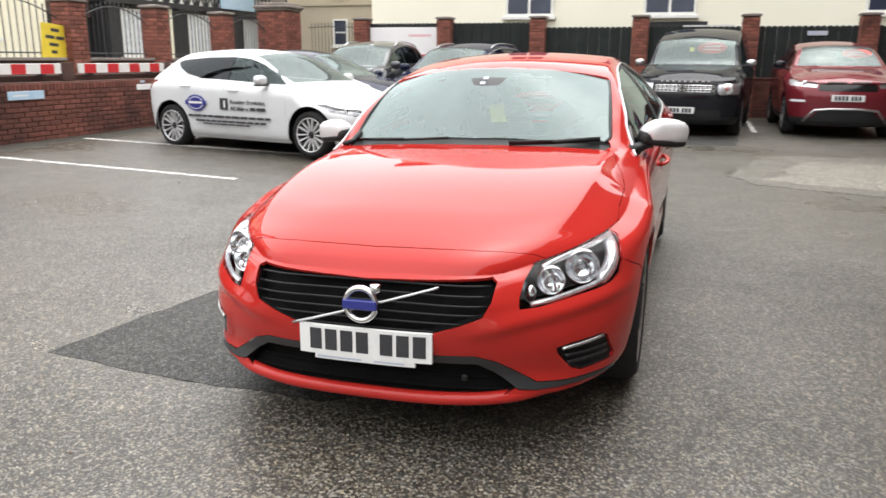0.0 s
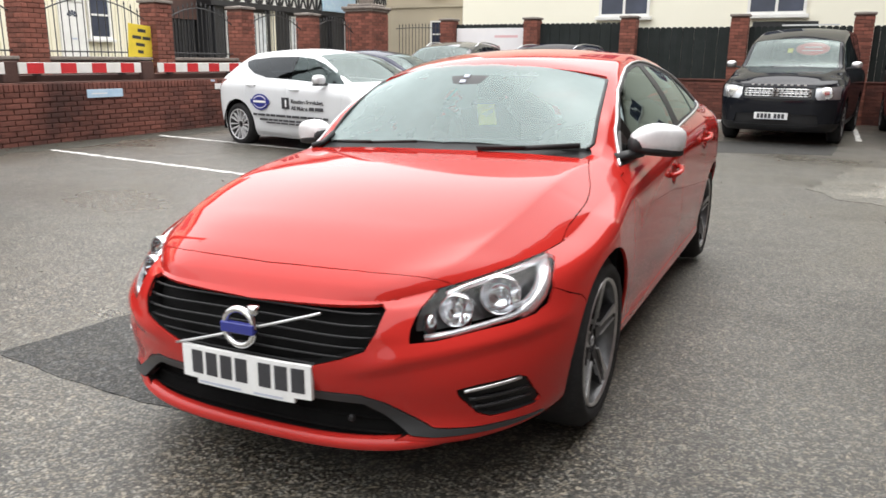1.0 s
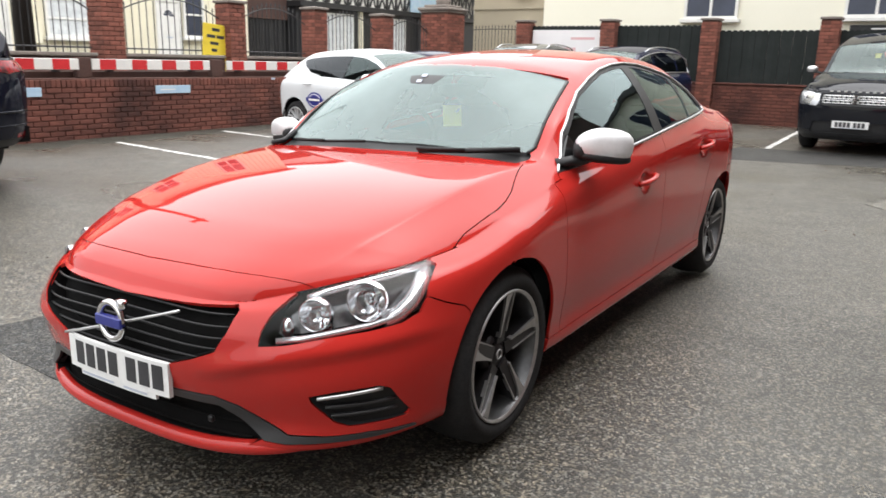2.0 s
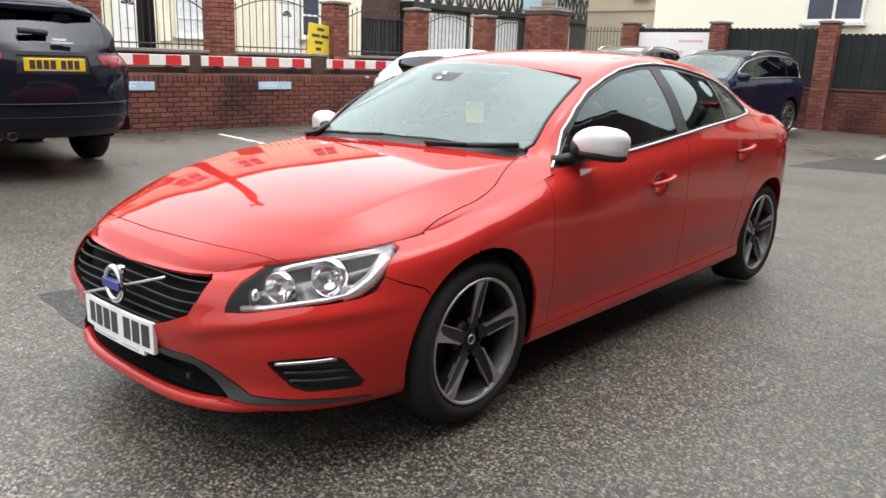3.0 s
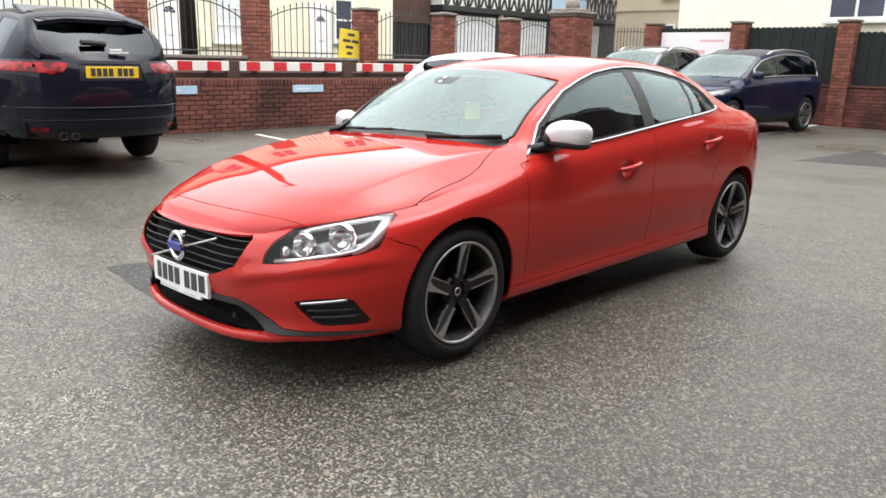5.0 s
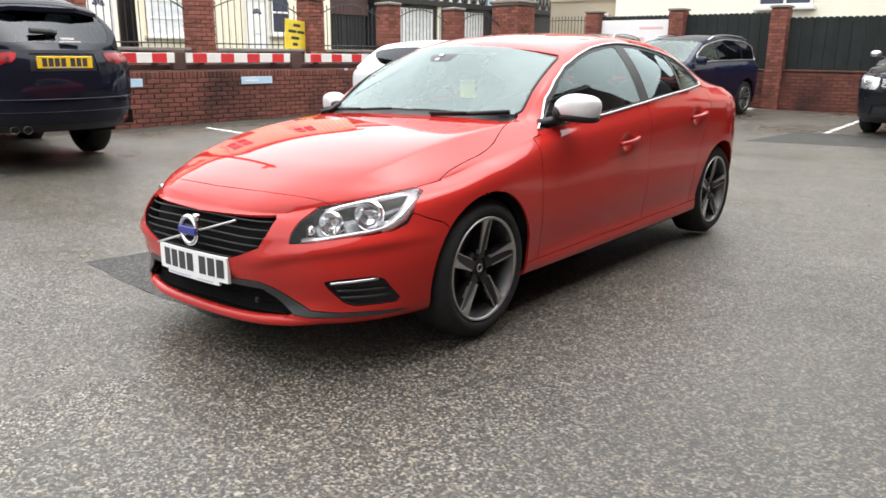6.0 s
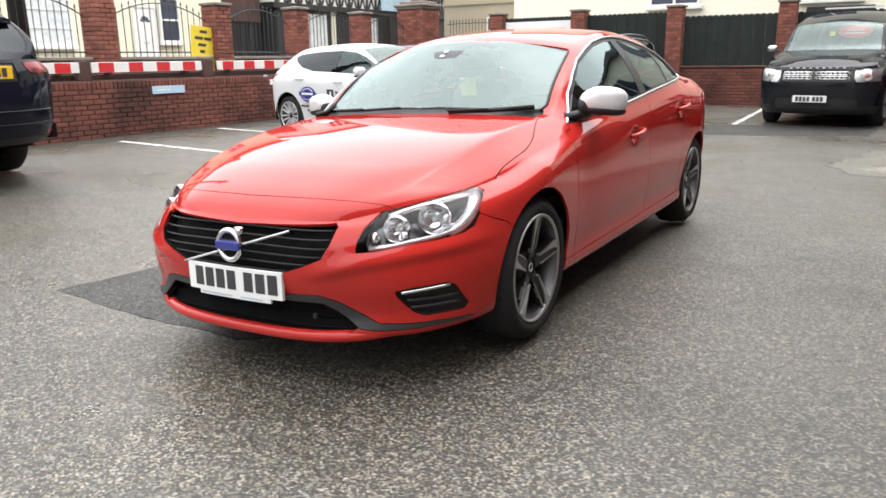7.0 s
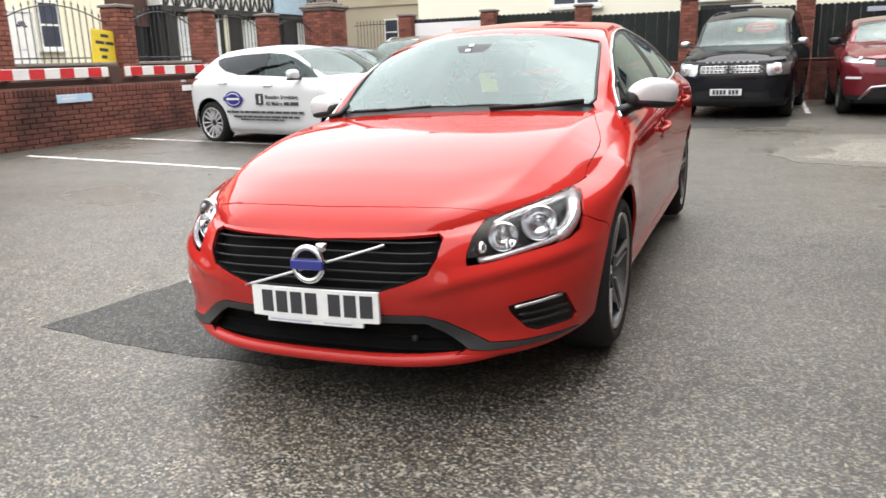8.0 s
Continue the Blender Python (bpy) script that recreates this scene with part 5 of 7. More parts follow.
def red_saloon():
    car = thing("saloon_car", pose(0, 0, 0.005), "glossy red four-door saloon car with silver mirror caps", "car")
    body = Body(SALOON, 1.0)
    # raised creases that run from the grille to the windscreen pillars
    x, y = body.top[..., 0], body.top[..., 1]
    crest = glide([(0.13, 0.5), (0.275, 0.562), (0.45, 0.628), (0.62, 0.66), (0.85, 0.682), (1.2, 0.694), (1.4, 0.7)], y)
    off = x - crest
    rise = np.where(off > 0, np.exp(-np.abs(off) / 0.045), np.exp(-(off / 0.2) ** 2))
    body.top[..., 2] += 0.0065 * rise * np.clip((body.top[:, :1, 0] - x) / 0.05, 0, 1) * np.clip((y - 0.2) / 0.25, 0, 1) * np.clip((1.4 - y) / 0.4, 0, 1)
    # the flank beside the scuttle runs out softly
    x, y = body.top[..., 0], body.top[..., 1]
    ease = np.clip((y - 0.9) / 0.2, 0, 1) * np.clip((1.4 - y) / 0.08, 0, 1) * np.clip((x - 0.4) / 0.15, 0, 1)
    ease[:, 0], ease[0], ease[-1] = 0, 0, 0
    for _ in range(30):
        z = body.top[..., 2]
        mean = z.copy()
        mean[1:-1, 1:-1] = 0.25 * (z[:-2, 1:-1] + z[2:, 1:-1] + z[1:-1, :-2] + z[1:-1, 2:])
        body.top[..., 2] = z + 0.6 * ease * (mean - z)
    # a soft crease runs under each headlamp
    x, y, z = body.wrap[..., 0], body.wrap[..., 1], body.wrap[..., 2]
    drop = z - glide([(0.25, 0.425), (0.42, 0.466), (0.55, 0.496), (0.68, 0.516), (0.85, 0.54)], x)
    swell = 0.016 * np.exp(-((drop / np.where(drop > 0, 0.04, 0.022)) ** 2)) * np.clip((x - 0.34) / 0.14, 0, 1) * np.clip((0.6 - y) / 0.25, 0, 1)
    body.wrap[..., 0], body.wrap[..., 1] = x + 0.6 * swell, y - 0.8 * swell
    # the nose stands forward beside the grille
    for g in (body.wrap, body.top):
        x, y, z = g[..., 0], g[..., 1], g[..., 2]
        g[..., 1] = y - 0.036 * np.exp(-(((x - 0.41) / 0.18) ** 2)) * np.clip((z - 0.42) / 0.14, 0, 1) * np.clip((0.45 - y) / 0.3, 0, 1)
    # hollows behind the door handles
    x, y, z = body.wrap[..., 0], body.wrap[..., 1], body.wrap[..., 2]
    for hy, hz in HANDLES:
        body.wrap[..., 0] -= 0.02 * np.exp(-((((y - hy + 0.01) / 0.055) ** 2 + ((z - hz) / 0.036) ** 2) ** 2)) * (x > 0.6)
    arch_f, arch_r = circle(FRONT_WHEEL, WHEEL_Z, 0.352), circle(REAR_WHEEL, WHEEL_Z, 0.352)
    ahead = lambda c: c[..., 1] < 0.75
    side = lambda c: (c[..., 0] > 0.5) & (c[..., 1] > 0.45)
    every = lambda c: c[..., 2] > -9
    wrap, wf = cut(body.wrap, False, [
        ("headlamp", (0, 2), LAMP, lambda c: c[..., 1] < 0.585), ("grille", (0, 2), GRILLE, ahead), ("blade", (0, 2), BLADE, lambda c: (c[..., 1] < 0.58) & (c[..., 2] > 0.224)), ("intake", (0, 2), INTAKE, ahead), ("fog", (0, 2), FOG, lambda c: c[..., 1] < 0.585),
        ("arch", (1, 2), arch_f, side), ("arch", (1, 2), arch_r, side),
        ("bumper", (1, 2), [(-1, -1), (0.9, -1), (0.9, 0.3), (0.62, 0.585), (0.55, 0.61), (0.45, 0.66), (0.2, 0.7), (-1, 0.7)], every),
        ("sill", (1, 2), [(1.2, 0.0), (3.4, 0.0), (3.4, 0.3), (2.3, 0.285), (1.2, 0.275)], side),
        ("door_f", (1, 2), [(1.38, 0.2), (1.36, 0.55), (1.365, 0.8), (1.4, 0.95), (1.45, 1.2), (2.56, 1.2), (2.55, 0.9), (2.52, 0.2)], side),
        ("door_r", (1, 2), [(2.52, 0.2), (2.55, 0.9), (2.56, 1.2), (3.5, 1.2), (3.47, 1.0), (3.4, 0.82), (3.3, 0.68), (3.24, 0.5), (3.22, 0.2)], side),
        ("tail", (1, 2), [(4.08, -1), (4.08, 0.6), (4.2, 0.75), (5, 0.75), (5, -1)], every),
    ], lambda c: "shell", 0.026)
    side_up = lambda c: (c[..., 0] > 0.5) & (c[..., 1] > 1.35)
    over = lambda c: c[..., 0] < 0.8
    top, tf = cut(body.top, True, [
        ("glass_f", (1, 2), GLASS_F, side_up), ("glass_r", (1, 2), GLASS_R, side_up), ("glass_q", (1, 2), GLASS_Q, side_up), ("frame_trim", (1, 2), DLO, side_up),
        ("hood", (0, 1), HOOD, over), ("screen", (0, 1), WSCREEN, over), ("rear_screen", (0, 1), RSCREEN, lambda c: c[..., 2] > 1.0),
        ("cowl", (0, 1), [(-0.1, 1.34), (0.4, 1.36), (0.66, 1.36), (0.68, 1.44), (0.668, 1.485), (0.655, 1.49), (0.4, 1.45), (-0.1, 1.43)], over),
        ("nose", (0, 1), [(-0.1, -1), (1.0, -1), (1.0, 0.56), (-0.1, 0.56)], every),
        ("boot", (0, 1), [(-0.1, 4.02), (0.5, 4.0), (0.62, 3.9), (0.68, 4.1), (0.6, 4.7), (-0.1, 4.7)], over),
        ("door_f", (1, 2), [(1.4, 0.7), (1.415, 0.86), (1.46, 0.903), (2.07, 0.95), (2.5, 0.99), (2.555, 0.993), (2.55, 0.7)], side_up),
        ("door_r", (1, 2), [(2.55, 0.7), (2.555, 0.993), (2.8, 1.018), (3.2, 1.05), (3.44, 1.07), (3.49, 1.05), (3.47, 0.98), (3.4, 0.8)], side_up),
    ], lambda c: "shell", 0.022)
    rest = [(top, tf.get("nose", [])), (wrap, wf["bumper"])]
    shell("front_bumper", rest, RED, car, depth=0.012)
    shell("bonnet", [(top, tf["hood"])], RED, car, gap=0.0028, label="red bonnet with soft creases")
    shell("body_shell", [(top, tf["shell"]), (wrap, wf["shell"])], RED, car, depth=0.012, gap=0.0026, label="red roof, pillars, wings and rear quarters")
    shell("boot_lid", [(top, tf["boot"])], RED, car)
    shell("rear_bumper", [(wrap, wf["tail"])], RED, car)
    shell("scuttle", [(top, tf["cowl"])], PLASTIC, car, label="black plastic scuttle panel", inset=0.012)
    # the windscreen is one even curve
    part_of = np.unique(np.array(tf["screen"]).ravel())
    x, y = top[part_of, 0] ** 2, top[part_of, 1] - 1.65
    terms = np.stack([np.ones_like(x), y, y**2, y**3, x, x * y, x * y**2, x**2, x**2 * y, x**3], -1)
    glass = top.copy()
    glass[part_of, 2] = terms @ np.linalg.lstsq(terms, top[part_of, 2], rcond=None)[0]
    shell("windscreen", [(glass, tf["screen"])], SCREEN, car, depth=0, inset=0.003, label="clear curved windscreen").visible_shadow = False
    shell("rear_window", [(top, tf["rear_screen"])], SIDEGLASS, car, depth=0, inset=0.003).visible_shadow = False
    for sx in (1, -1):
        one = dict(both=False, side=sx)
        shell("front_door", [(wrap, wf["door_f"]), (top, tf["door_f"])], RED, car, **one)
        shell("rear_door", [(wrap, wf["door_r"]), (top, tf["door_r"])], RED, car, **one)
        shell("sill", [(wrap, wf["sill"])], RED, car, **one)
        shell("window_surround", [(top, tf["frame_trim"])], PLASTIC, car, **one, inset=0.002, depth=0.006)
        for key, nm in (("glass_f", "front_window"), ("glass_r", "rear_door_window"), ("glass_q", "quarter_light")):
            shell(nm, [(top, tf[key])], SIDEGLASS, car, **one, depth=0, inset=0.004).visible_shadow = False
        shell("bumper_blade", [(wrap, wf["blade"])], GREYTRIM, car, **one, depth=0.03, inset=-0.004, label="dark grey lower bumper trim")
    tree = BVHTree.FromPolygons([tuple(p) for p in np.concatenate([wrap, top])], [tuple(int(i) for i in f) for fs in wf.values() for f in fs] + [tuple(int(i) + len(wrap) for i in f) for fs in tf.values() for f in fs])

    def from_side(y, z, out=0.0):
        hit = tree.ray_cast(Vector((3, y, z)), Vector((-1, 0, 0)))
        return hit[0] + hit[1] * (out if hit[1].x > 0 else -out)

    def from_front(x, z, out=0.0):
        hit = tree.ray_cast(Vector((x, -2, z)), Vector((0, 1, 0)))
        return hit[0] + hit[1] * (out if hit[1].y < 0 else -out)

    def from_top(x, y, out=0.0):
        hit = tree.ray_cast(Vector((x, y, 3)), Vector((0, 0, -1)))
        return hit[0] + hit[1] * (out if hit[1].z > 0 else -out)

    def both(p, sx):
        return Vector((sx * p[0], p[1], p[2]))

    # grille: recess, slats, diagonal bar and round badge
    shell("grille_recess", [(wrap, wf["grille"])], VOID, car, depth=0.066, shift=(0, 0.07, 0), push=(0, -0.066, 0))
    for k in range(6):
        z = 0.458 + 0.031 * k
        half = 0.25 + 0.2 * min(1, (z - 0.43) / 0.1) - 0.01
        bm = bmesh.new()
        tube(bm, [from_front(abs(x), z) * Vector((math.copysign(1, x), 1, 1)) + Vector((0, 0.02, 0)) for x in np.linspace(-half, half, 25)], 0.0036, 8)
        part("grille_slat", bm, SLAT, car, smooth=True)
    bm = bmesh.new()
    tube(bm, [from_front(abs(x), 0.532 + 0.29 * x) * Vector((math.copysign(1, x), 1, 1)) + Vector((0, -0.002, 0)) for x in np.linspace(-0.27, 0.27, 21)], 0.0046, 8)
    part("diagonal_bar", bm, SATIN, car, "slim chrome diagonal bar", smooth=True)
    by, bz = from_front(0.0, 0.545)[1] - 0.014, 0.544
    bm = bmesh.new()
    ring = [(0.058 * math.cos(a), by, bz + 0.058 * math.sin(a)) for a in np.linspace(0, 2 * math.pi, 40, endpoint=False)]
    tube(bm, ring, 0.0115, 8, closed=True)
    prism(bm, [(0.036, bz + 0.054), (0.052, bz + 0.038), (0.074, bz + 0.052), (0.074, bz + 0.076), (0.04, bz + 0.076)], by - 0.008, by + 0.008)
    badge = part("badge", bm, CHROME, car, "round chrome badge with blue band", smooth=True)
    part("badge_band", boxes((-0.064, 0.064, by - 0.016, by + 0.004, bz - 0.017, bz + 0.017), bevel=0.003), BADGEBLUE, badge, "plain blue band")
    # lower intake with mesh bars
    shell("intake_recess", [(wrap, wf["intake"])], VOID, car, depth=0.046, shift=(0, 0.05, 0), push=(0, -0.046, 0))
    for z in (0.24, 0.28, 0.32):
        bm = bmesh.new()
        half = 0.49 - 0.5 * (z - 0.23)
        tube(bm, [from_front(abs(x), z) * Vector((math.copysign(1, x), 1, 1)) + Vector((0, 0.03, 0)) for x in np.linspace(-half, half, 17)], 0.004, 6)
        part("intake_bar", bm, VOID, car)
    bm = bmesh.new()
    tube(bm, [from_front(max(0.03, abs(x)), 0.211 + 0.03 * x * x) * Vector((math.copysign(1, x) * (1 - 0.05 * (x / 0.72) ** 4), 1, 1)) + Vector((0, 0.012 + 0.012 * (x / 0.72) ** 4, -0.011 + 0.026 * (x / 0.72) ** 4)) for x in np.linspace(-0.72, 0.72, 41)], 0.024, 10)
    part("bumper_lip", bm, RED, car, smooth=True)
    part("parking_sensor", boxes((0.35, 0.37, 0.06, 0.075, 0.275, 0.295), bevel=0.004), PLASTIC, car)
    bent_plate(car, from_front)
    for sx in (1, -1):
        # fog surround
        shell("fog_surround", [(wrap, wf["fog"])], PLASTIC, car, both=False, side=sx, depth=0.027, shift=(0, 0.03, 0), push=(0, -0.027, 0))
        bm = bmesh.new()
        tube(bm, [both(from_front(x, 0.38 + 0.012 * (x - 0.66) / 0.13, 0.0), sx) for x in np.linspace(0.677, 0.8, 9)], 0.006, 8)
        part("running_lamp", bm, SATIN, car, "slim silver running lamp", smooth=True)
        for z in (0.345, 0.315):
            bm = bmesh.new()
            tube(bm, [both(from_front(x, z, -0.012), sx) for x in np.linspace(0.69, 0.82, 9)], 0.006, 6)
            part("fog_slat", bm, GREYTRIM, car, smooth=True)
        # headlamp
        hl = shell("headlamp", [(wrap, wf["headlamp"])], LENS, car, both=False, side=sx, depth=0, label="clear headlamp with two round reflectors")
        hl.visible_shadow = False
        shell("lamp_housing", [(wrap, wf["headlamp"])], BEZEL, hl, both=False, side=sx, depth=0, shift=(-0.04 * sx, 0.12, -0.008))
        for (x, y, z, r) in ((0.708, 0.37, 0.63, 0.057), (0.618, 0.245, 0.606, 0.046)):
            c = Vector((sx * x, y, z))
            aim = Vector((0.3 * sx, -1, 0.02)).normalized()
            q = aim.to_track_quat("X", "Z").to_matrix().to_4x4()
            bm = bmesh.new()
            lathe(bm, [(-0.02, r * 1.1), (0.004, r * 1.09), (0.007, r * 1.04), (0.002, r), (-0.012, r * 0.93), (-0.028, r * 0.72), (-0.038, r * 0.42), (-0.041, r * 0.2), (-0.03, r * 0.19), (-0.03, 0.0005)], 32)
            bmesh.ops.transform(bm, matrix=Matrix.Translation(c) @ q, verts=bm.verts)
            part("reflector", bm, BOWL, hl, "silver reflector bowl", smooth=True)
            bm = bmesh.new()
            blob(bm, 0, 0, 0, r * 0.3, r * 0.3, r * 0.3, 2.0, Matrix.Translation(c - aim * 0.012), 12)
            part("bulb", bm, LENS, hl, smooth=True)
        bm = bmesh.new()
        tube(bm, [both(from_front(x, z, -0.014), sx) for x, z in ((0.575, 0.554), (0.64, 0.56), (0.7, 0.571), (0.76, 0.581), (0.795, 0.592), (0.815, 0.612))], 0.0105, 8)
        part("light_guide", bm, LAMPSILVER, hl, "pale light guide along the lamp", smooth=True)
        bm = bmesh.new()
        tube(bm, [both(from_front(x, z, -0.031), sx) for x, z in ((0.785, 0.59), (0.808, 0.602), (0.822, 0.628), (0.82, 0.66), (0.804, 0.692), (0.782, 0.714))], 0.027, 10)
        part("lamp_strip", bm, LAMPSILVER, hl, "wide chrome strip at the lamp's outer end", smooth=True)
        bm = bmesh.new()
        tube(bm, [both(from_front(x, z, -0.014), sx) for x, z in ((0.785, 0.72), (0.73, 0.703), (0.67, 0.688), (0.62, 0.673), (0.588, 0.66))], 0.0115, 8)
        part("lamp_brow", bm, LAMPSILVER, hl, "bright chrome brow in the lamp", smooth=True)
        for (x, z, dx, dz) in ((0.583, 0.595, 0.022, 0.034), (0.668, 0.598, 0.02, 0.03), (0.768, 0.64, 0.012, 0.036)):
            c = both(from_front(x, z, -0.055), sx)
            bm = bmesh.new()
            blob(bm, c.x, c.y, c.z, dx, 0.02, dz, 2.2, None, 14)
            part("indicator", bm, BOWL, hl, smooth=True)
        # chrome line round the side windows
        pts = []
        for i in range(len(DLO)):
            a, b = DLO[i], DLO[(i + 1) % len(DLO)]
            for k in range(6 if i < len(DLO) - 1 else 4):
                f = k / 6
                pts.append(both(from_side(a[0] + (b[0] - a[0]) * f, a[1] + (b[1] - a[1]) * f, 0.003), sx))
        bm = bmesh.new()
        tube(bm, pts, 0.0068, 6)
        part("window_chrome", bm, SATIN, car, "satin chrome window line", smooth=True)
        # mirror
        mir = new("door_mirror")
        mir.parent = car
        mir.matrix_basis = pose(0.915 if sx > 0 else -0.875, 1.632 if sx > 0 else 1.65, 0.992 if sx > 0 else 0.985) @ Matrix.Diagonal((sx, 1, 1, 1)) @ Matrix.Scale(1.0 if sx > 0 else 0.9, 4)
        bm = bmesh.new()
        blob(bm, 0, 0.0, 0.012, 0.117, 0.07, 0.066, 3.1, Matrix.Rotation(radians(22), 4, "Z") @ Matrix.Rotation(radians(6), 4, "Y"))
        for v in bm.verts:
            v.co.z *= 1 - 0.4 * max(0, -v.co.x / 0.11) ** 1.5 if v.co.z > 0 else 1
        part("mirror_cap", bm, SILVERCAP, mir, "silver mirror cap", smooth=True)
        bm = bmesh.new()
        blob(bm, 0, 0.004, -0.035, 0.117, 0.071, 0.026, 2.8, Matrix.Rotation(radians(22), 4, "Z") @ Matrix.Rotation(radians(6), 4, "Y"))
        part("mirror_base", bm, PLASTIC, mir, smooth=True)
        # added black blob that keeps the silver cap's reflection off the door
        bm = bmesh.new()
        blob(bm, -0.088, 0.0, -0.012, 0.034, 0.06, 0.042, 2.8, Matrix.Rotation(radians(22), 4, "Z"), 16)
        part("mirror_inner_side", bm, PLASTIC, mir, smooth=True)
        bm = bmesh.new()
        tube(bm, [(-0.06, -0.03, -0.045), (-0.11, -0.075, -0.055), (-0.155, -0.12, -0.065)], 0.022, 8, flat=1.6)
        part("mirror_arm", bm, PLASTIC, mir, smooth=True)
        bm = bmesh.new()
        tube(bm, [(0.0, -0.072, -0.026), (0.07, -0.042, -0.022), (0.115, 0.0, -0.018)], 0.006, 6)
        part("mirror_indicator", bm, LENS, mir)
        bm = bmesh.new()
        tri = [both(from_side(y, z, 0.006), sx) for y, z in ((1.5, 0.915), (1.64, 1.03), (1.69, 0.932))]
        f = [bm.verts.new(p) for p in tri]
        g = [bm.verts.new(p - Vector((sx * 0.012, 0, 0))) for p in tri]
        bm.faces.new(f)
        bm.faces.new(g[::-1])
        for i in range(3):
            bm.faces.new((f[i], f[(i + 1) % 3], g[(i + 1) % 3], g[i]))
        bmesh.ops.recalc_face_normals(bm, faces=bm.faces)
        part("mirror_sail", bm, GLOSSBLACK, car)
        # handles
        for y, z in HANDLES:
            c = both(0.5 * (from_side(y - 0.12, z) + from_side(y + 0.12, z)), sx)
            h = new("door_handle")
            h.parent = car
            h.matrix_basis = Matrix.Translation(c) @ pose(0, 0, 0, 4, 0, 0)
            bm = bmesh.new()
            tube(bm, [(sx * (0.002 + 0.03 * math.sin(math.pi * k / 12) ** 0.5), -0.105 + 0.0175 * k, 0.004 + 0.0008 * k) for k in range(13)], 0.0125, 8, flat=1.25)
            part("grip", bm, RED, h, smooth=True)
            bm = bmesh.new()
            blob(bm, sx * 0.024, 0.085, 0.012, 0.012, 0.014, 0.012, 2.4, None, 12)
            part("key_cover", bm, RED, h, smooth=True)
        # wheels and their wells
        for y in (FRONT_WHEEL, REAR_WHEEL):
            wheel(car, pose(sx * 0.908, y, WHEEL_Z, 0, 0, 0 if sx > 0 else 180), 0.322, 0.236, 0.235)
            bm = bmesh.new()
            pr = [(0.85, 0.352), (0.6, 0.36), (0.58, 0.3), (0.575, 0.02)]
            lathe(bm, pr, 40)
            bmesh.ops.transform(bm, matrix=pose(0, y, WHEEL_Z) @ Matrix.Diagonal((sx, 1, 1, 1)), verts=bm.verts)
            bmesh.ops.delete(bm, geom=[v for v in bm.verts if v.co.z < 0.27], context="VERTS")
            part("wheel_arch_liner", bm, VOID, car, smooth=True)
    # black gasket along the sides and the head of the windscreen
    for sx in (1, -1):
        bm = bmesh.new()
        run = [p for p in WSCREEN if p[0] > 0.6 and p[1] < 1.94]
        fine_run = [(a[0] + (b[0] - a[0]) * k / 4, a[1] + (b[1] - a[1]) * k / 4) for a, b in zip(run, run[1:]) for k in range(4)] + [run[-1]]
        tube(bm, [both(from_top(x, y, -0.001), sx) for x, y in fine_run], 0.0085, 6)
        part("screen_gasket", bm, PLASTIC, car, smooth=True)
    # wipers
    for run, r in ((((0.2, 1.352), (0.41, 1.398), (0.625, 1.466)), 0.012), (((-0.56, 1.425), (-0.36, 1.395), (-0.12, 1.388)), 0.007)):
        bm = bmesh.new()
        tube(bm, [from_top(abs(x), y, 0.012) * Vector((math.copysign(1, x), 1, 1)) for x, y in run], r, 8)
        part("wiper_blade", bm, PLASTIC, car, smooth=True)
        bm = bmesh.new()
        tube(bm, [from_top(abs(x), y - 0.015, 0.022) * Vector((math.copysign(1, x), 1, 1)) for x, y in run[:2]], 0.008, 6)
        part("wiper_arm", bm, PLASTIC, car, smooth=True)
    # black end piece of the scuttle at the foot of the pillar
    bm = bmesh.new()
    tube(bm, [from_top(abs(x), y, 0.012) * Vector((math.copysign(1, x), 1, 1)) for x, y in ((-0.65, 1.5), (-0.67, 1.43), (-0.69, 1.37))], 0.013, 8, flat=1.2)
    part("scuttle_end", bm, PLASTIC, car, "black scuttle end at the foot of the pillar", smooth=True)
    # cabin linings
    high = [f for f in tf["shell"] if min(top[i][2] for i in f) > 1.2]
    shell("headliner", [(top, high)], LINING, car, depth=0, inset=0.045, label="pale grey roof lining")
    for sx in (1, -1):
        shell("door_card", [(wrap, wf["door_f"] + wf["door_r"]), (top, tf["door_f"] + tf["door_r"])], CLOTH, car, both=False, side=sx, depth=0, inset=0.07, label="charcoal door lining")
    part("parcel_shelf", boxes((-0.6, 0.6, 3.35, 3.95, 0.93, 0.96), bevel=0.01), CLOTH, car)
    # cabin
    part("floor_pan", boxes((-0.48, 0.48, 0.3, 4.3, 0.18, 0.3), (-0.76, 0.76, 1.3, 3.3, 0.185, 0.302)), VOID, car)
    part("bulkhead", boxes((-0.7, 0.7, 1.2, 1.24, 0.3, 0.85)), VOID, car)
    part("engine_cover", boxes((-0.55, 0.55, 0.3, 1.2, 0.3, 0.6)), VOID, car)
    part("boot_floor", boxes((-0.62, 0.62, 3.5, 4.3, 0.3, 0.85)), VOID, car)
    bm = bmesh.new()
    blob(bm, 0, 1.72, 0.84, 0.72, 0.3, 0.12, 4.0)
    blob(bm, -0.37, 1.82, 0.93, 0.2, 0.14, 0.07, 3.0)
    part("dashboard", bm, CLOTH, car, smooth=True)
    bm = bmesh.new()
    pts = [(-0.37 + 0.185 * math.cos(a), 2.02 + 0.185 * math.sin(a) * 0.35, 0.92 + 0.185 * math.sin(a) * 0.94) for a in np.linspace(0, 2 * math.pi, 28, endpoint=False)]
    tube(bm, pts, 0.016, 8, closed=True)
    blob(bm, -0.37, 2.0, 0.91, 0.08, 0.03, 0.06, 2.6)
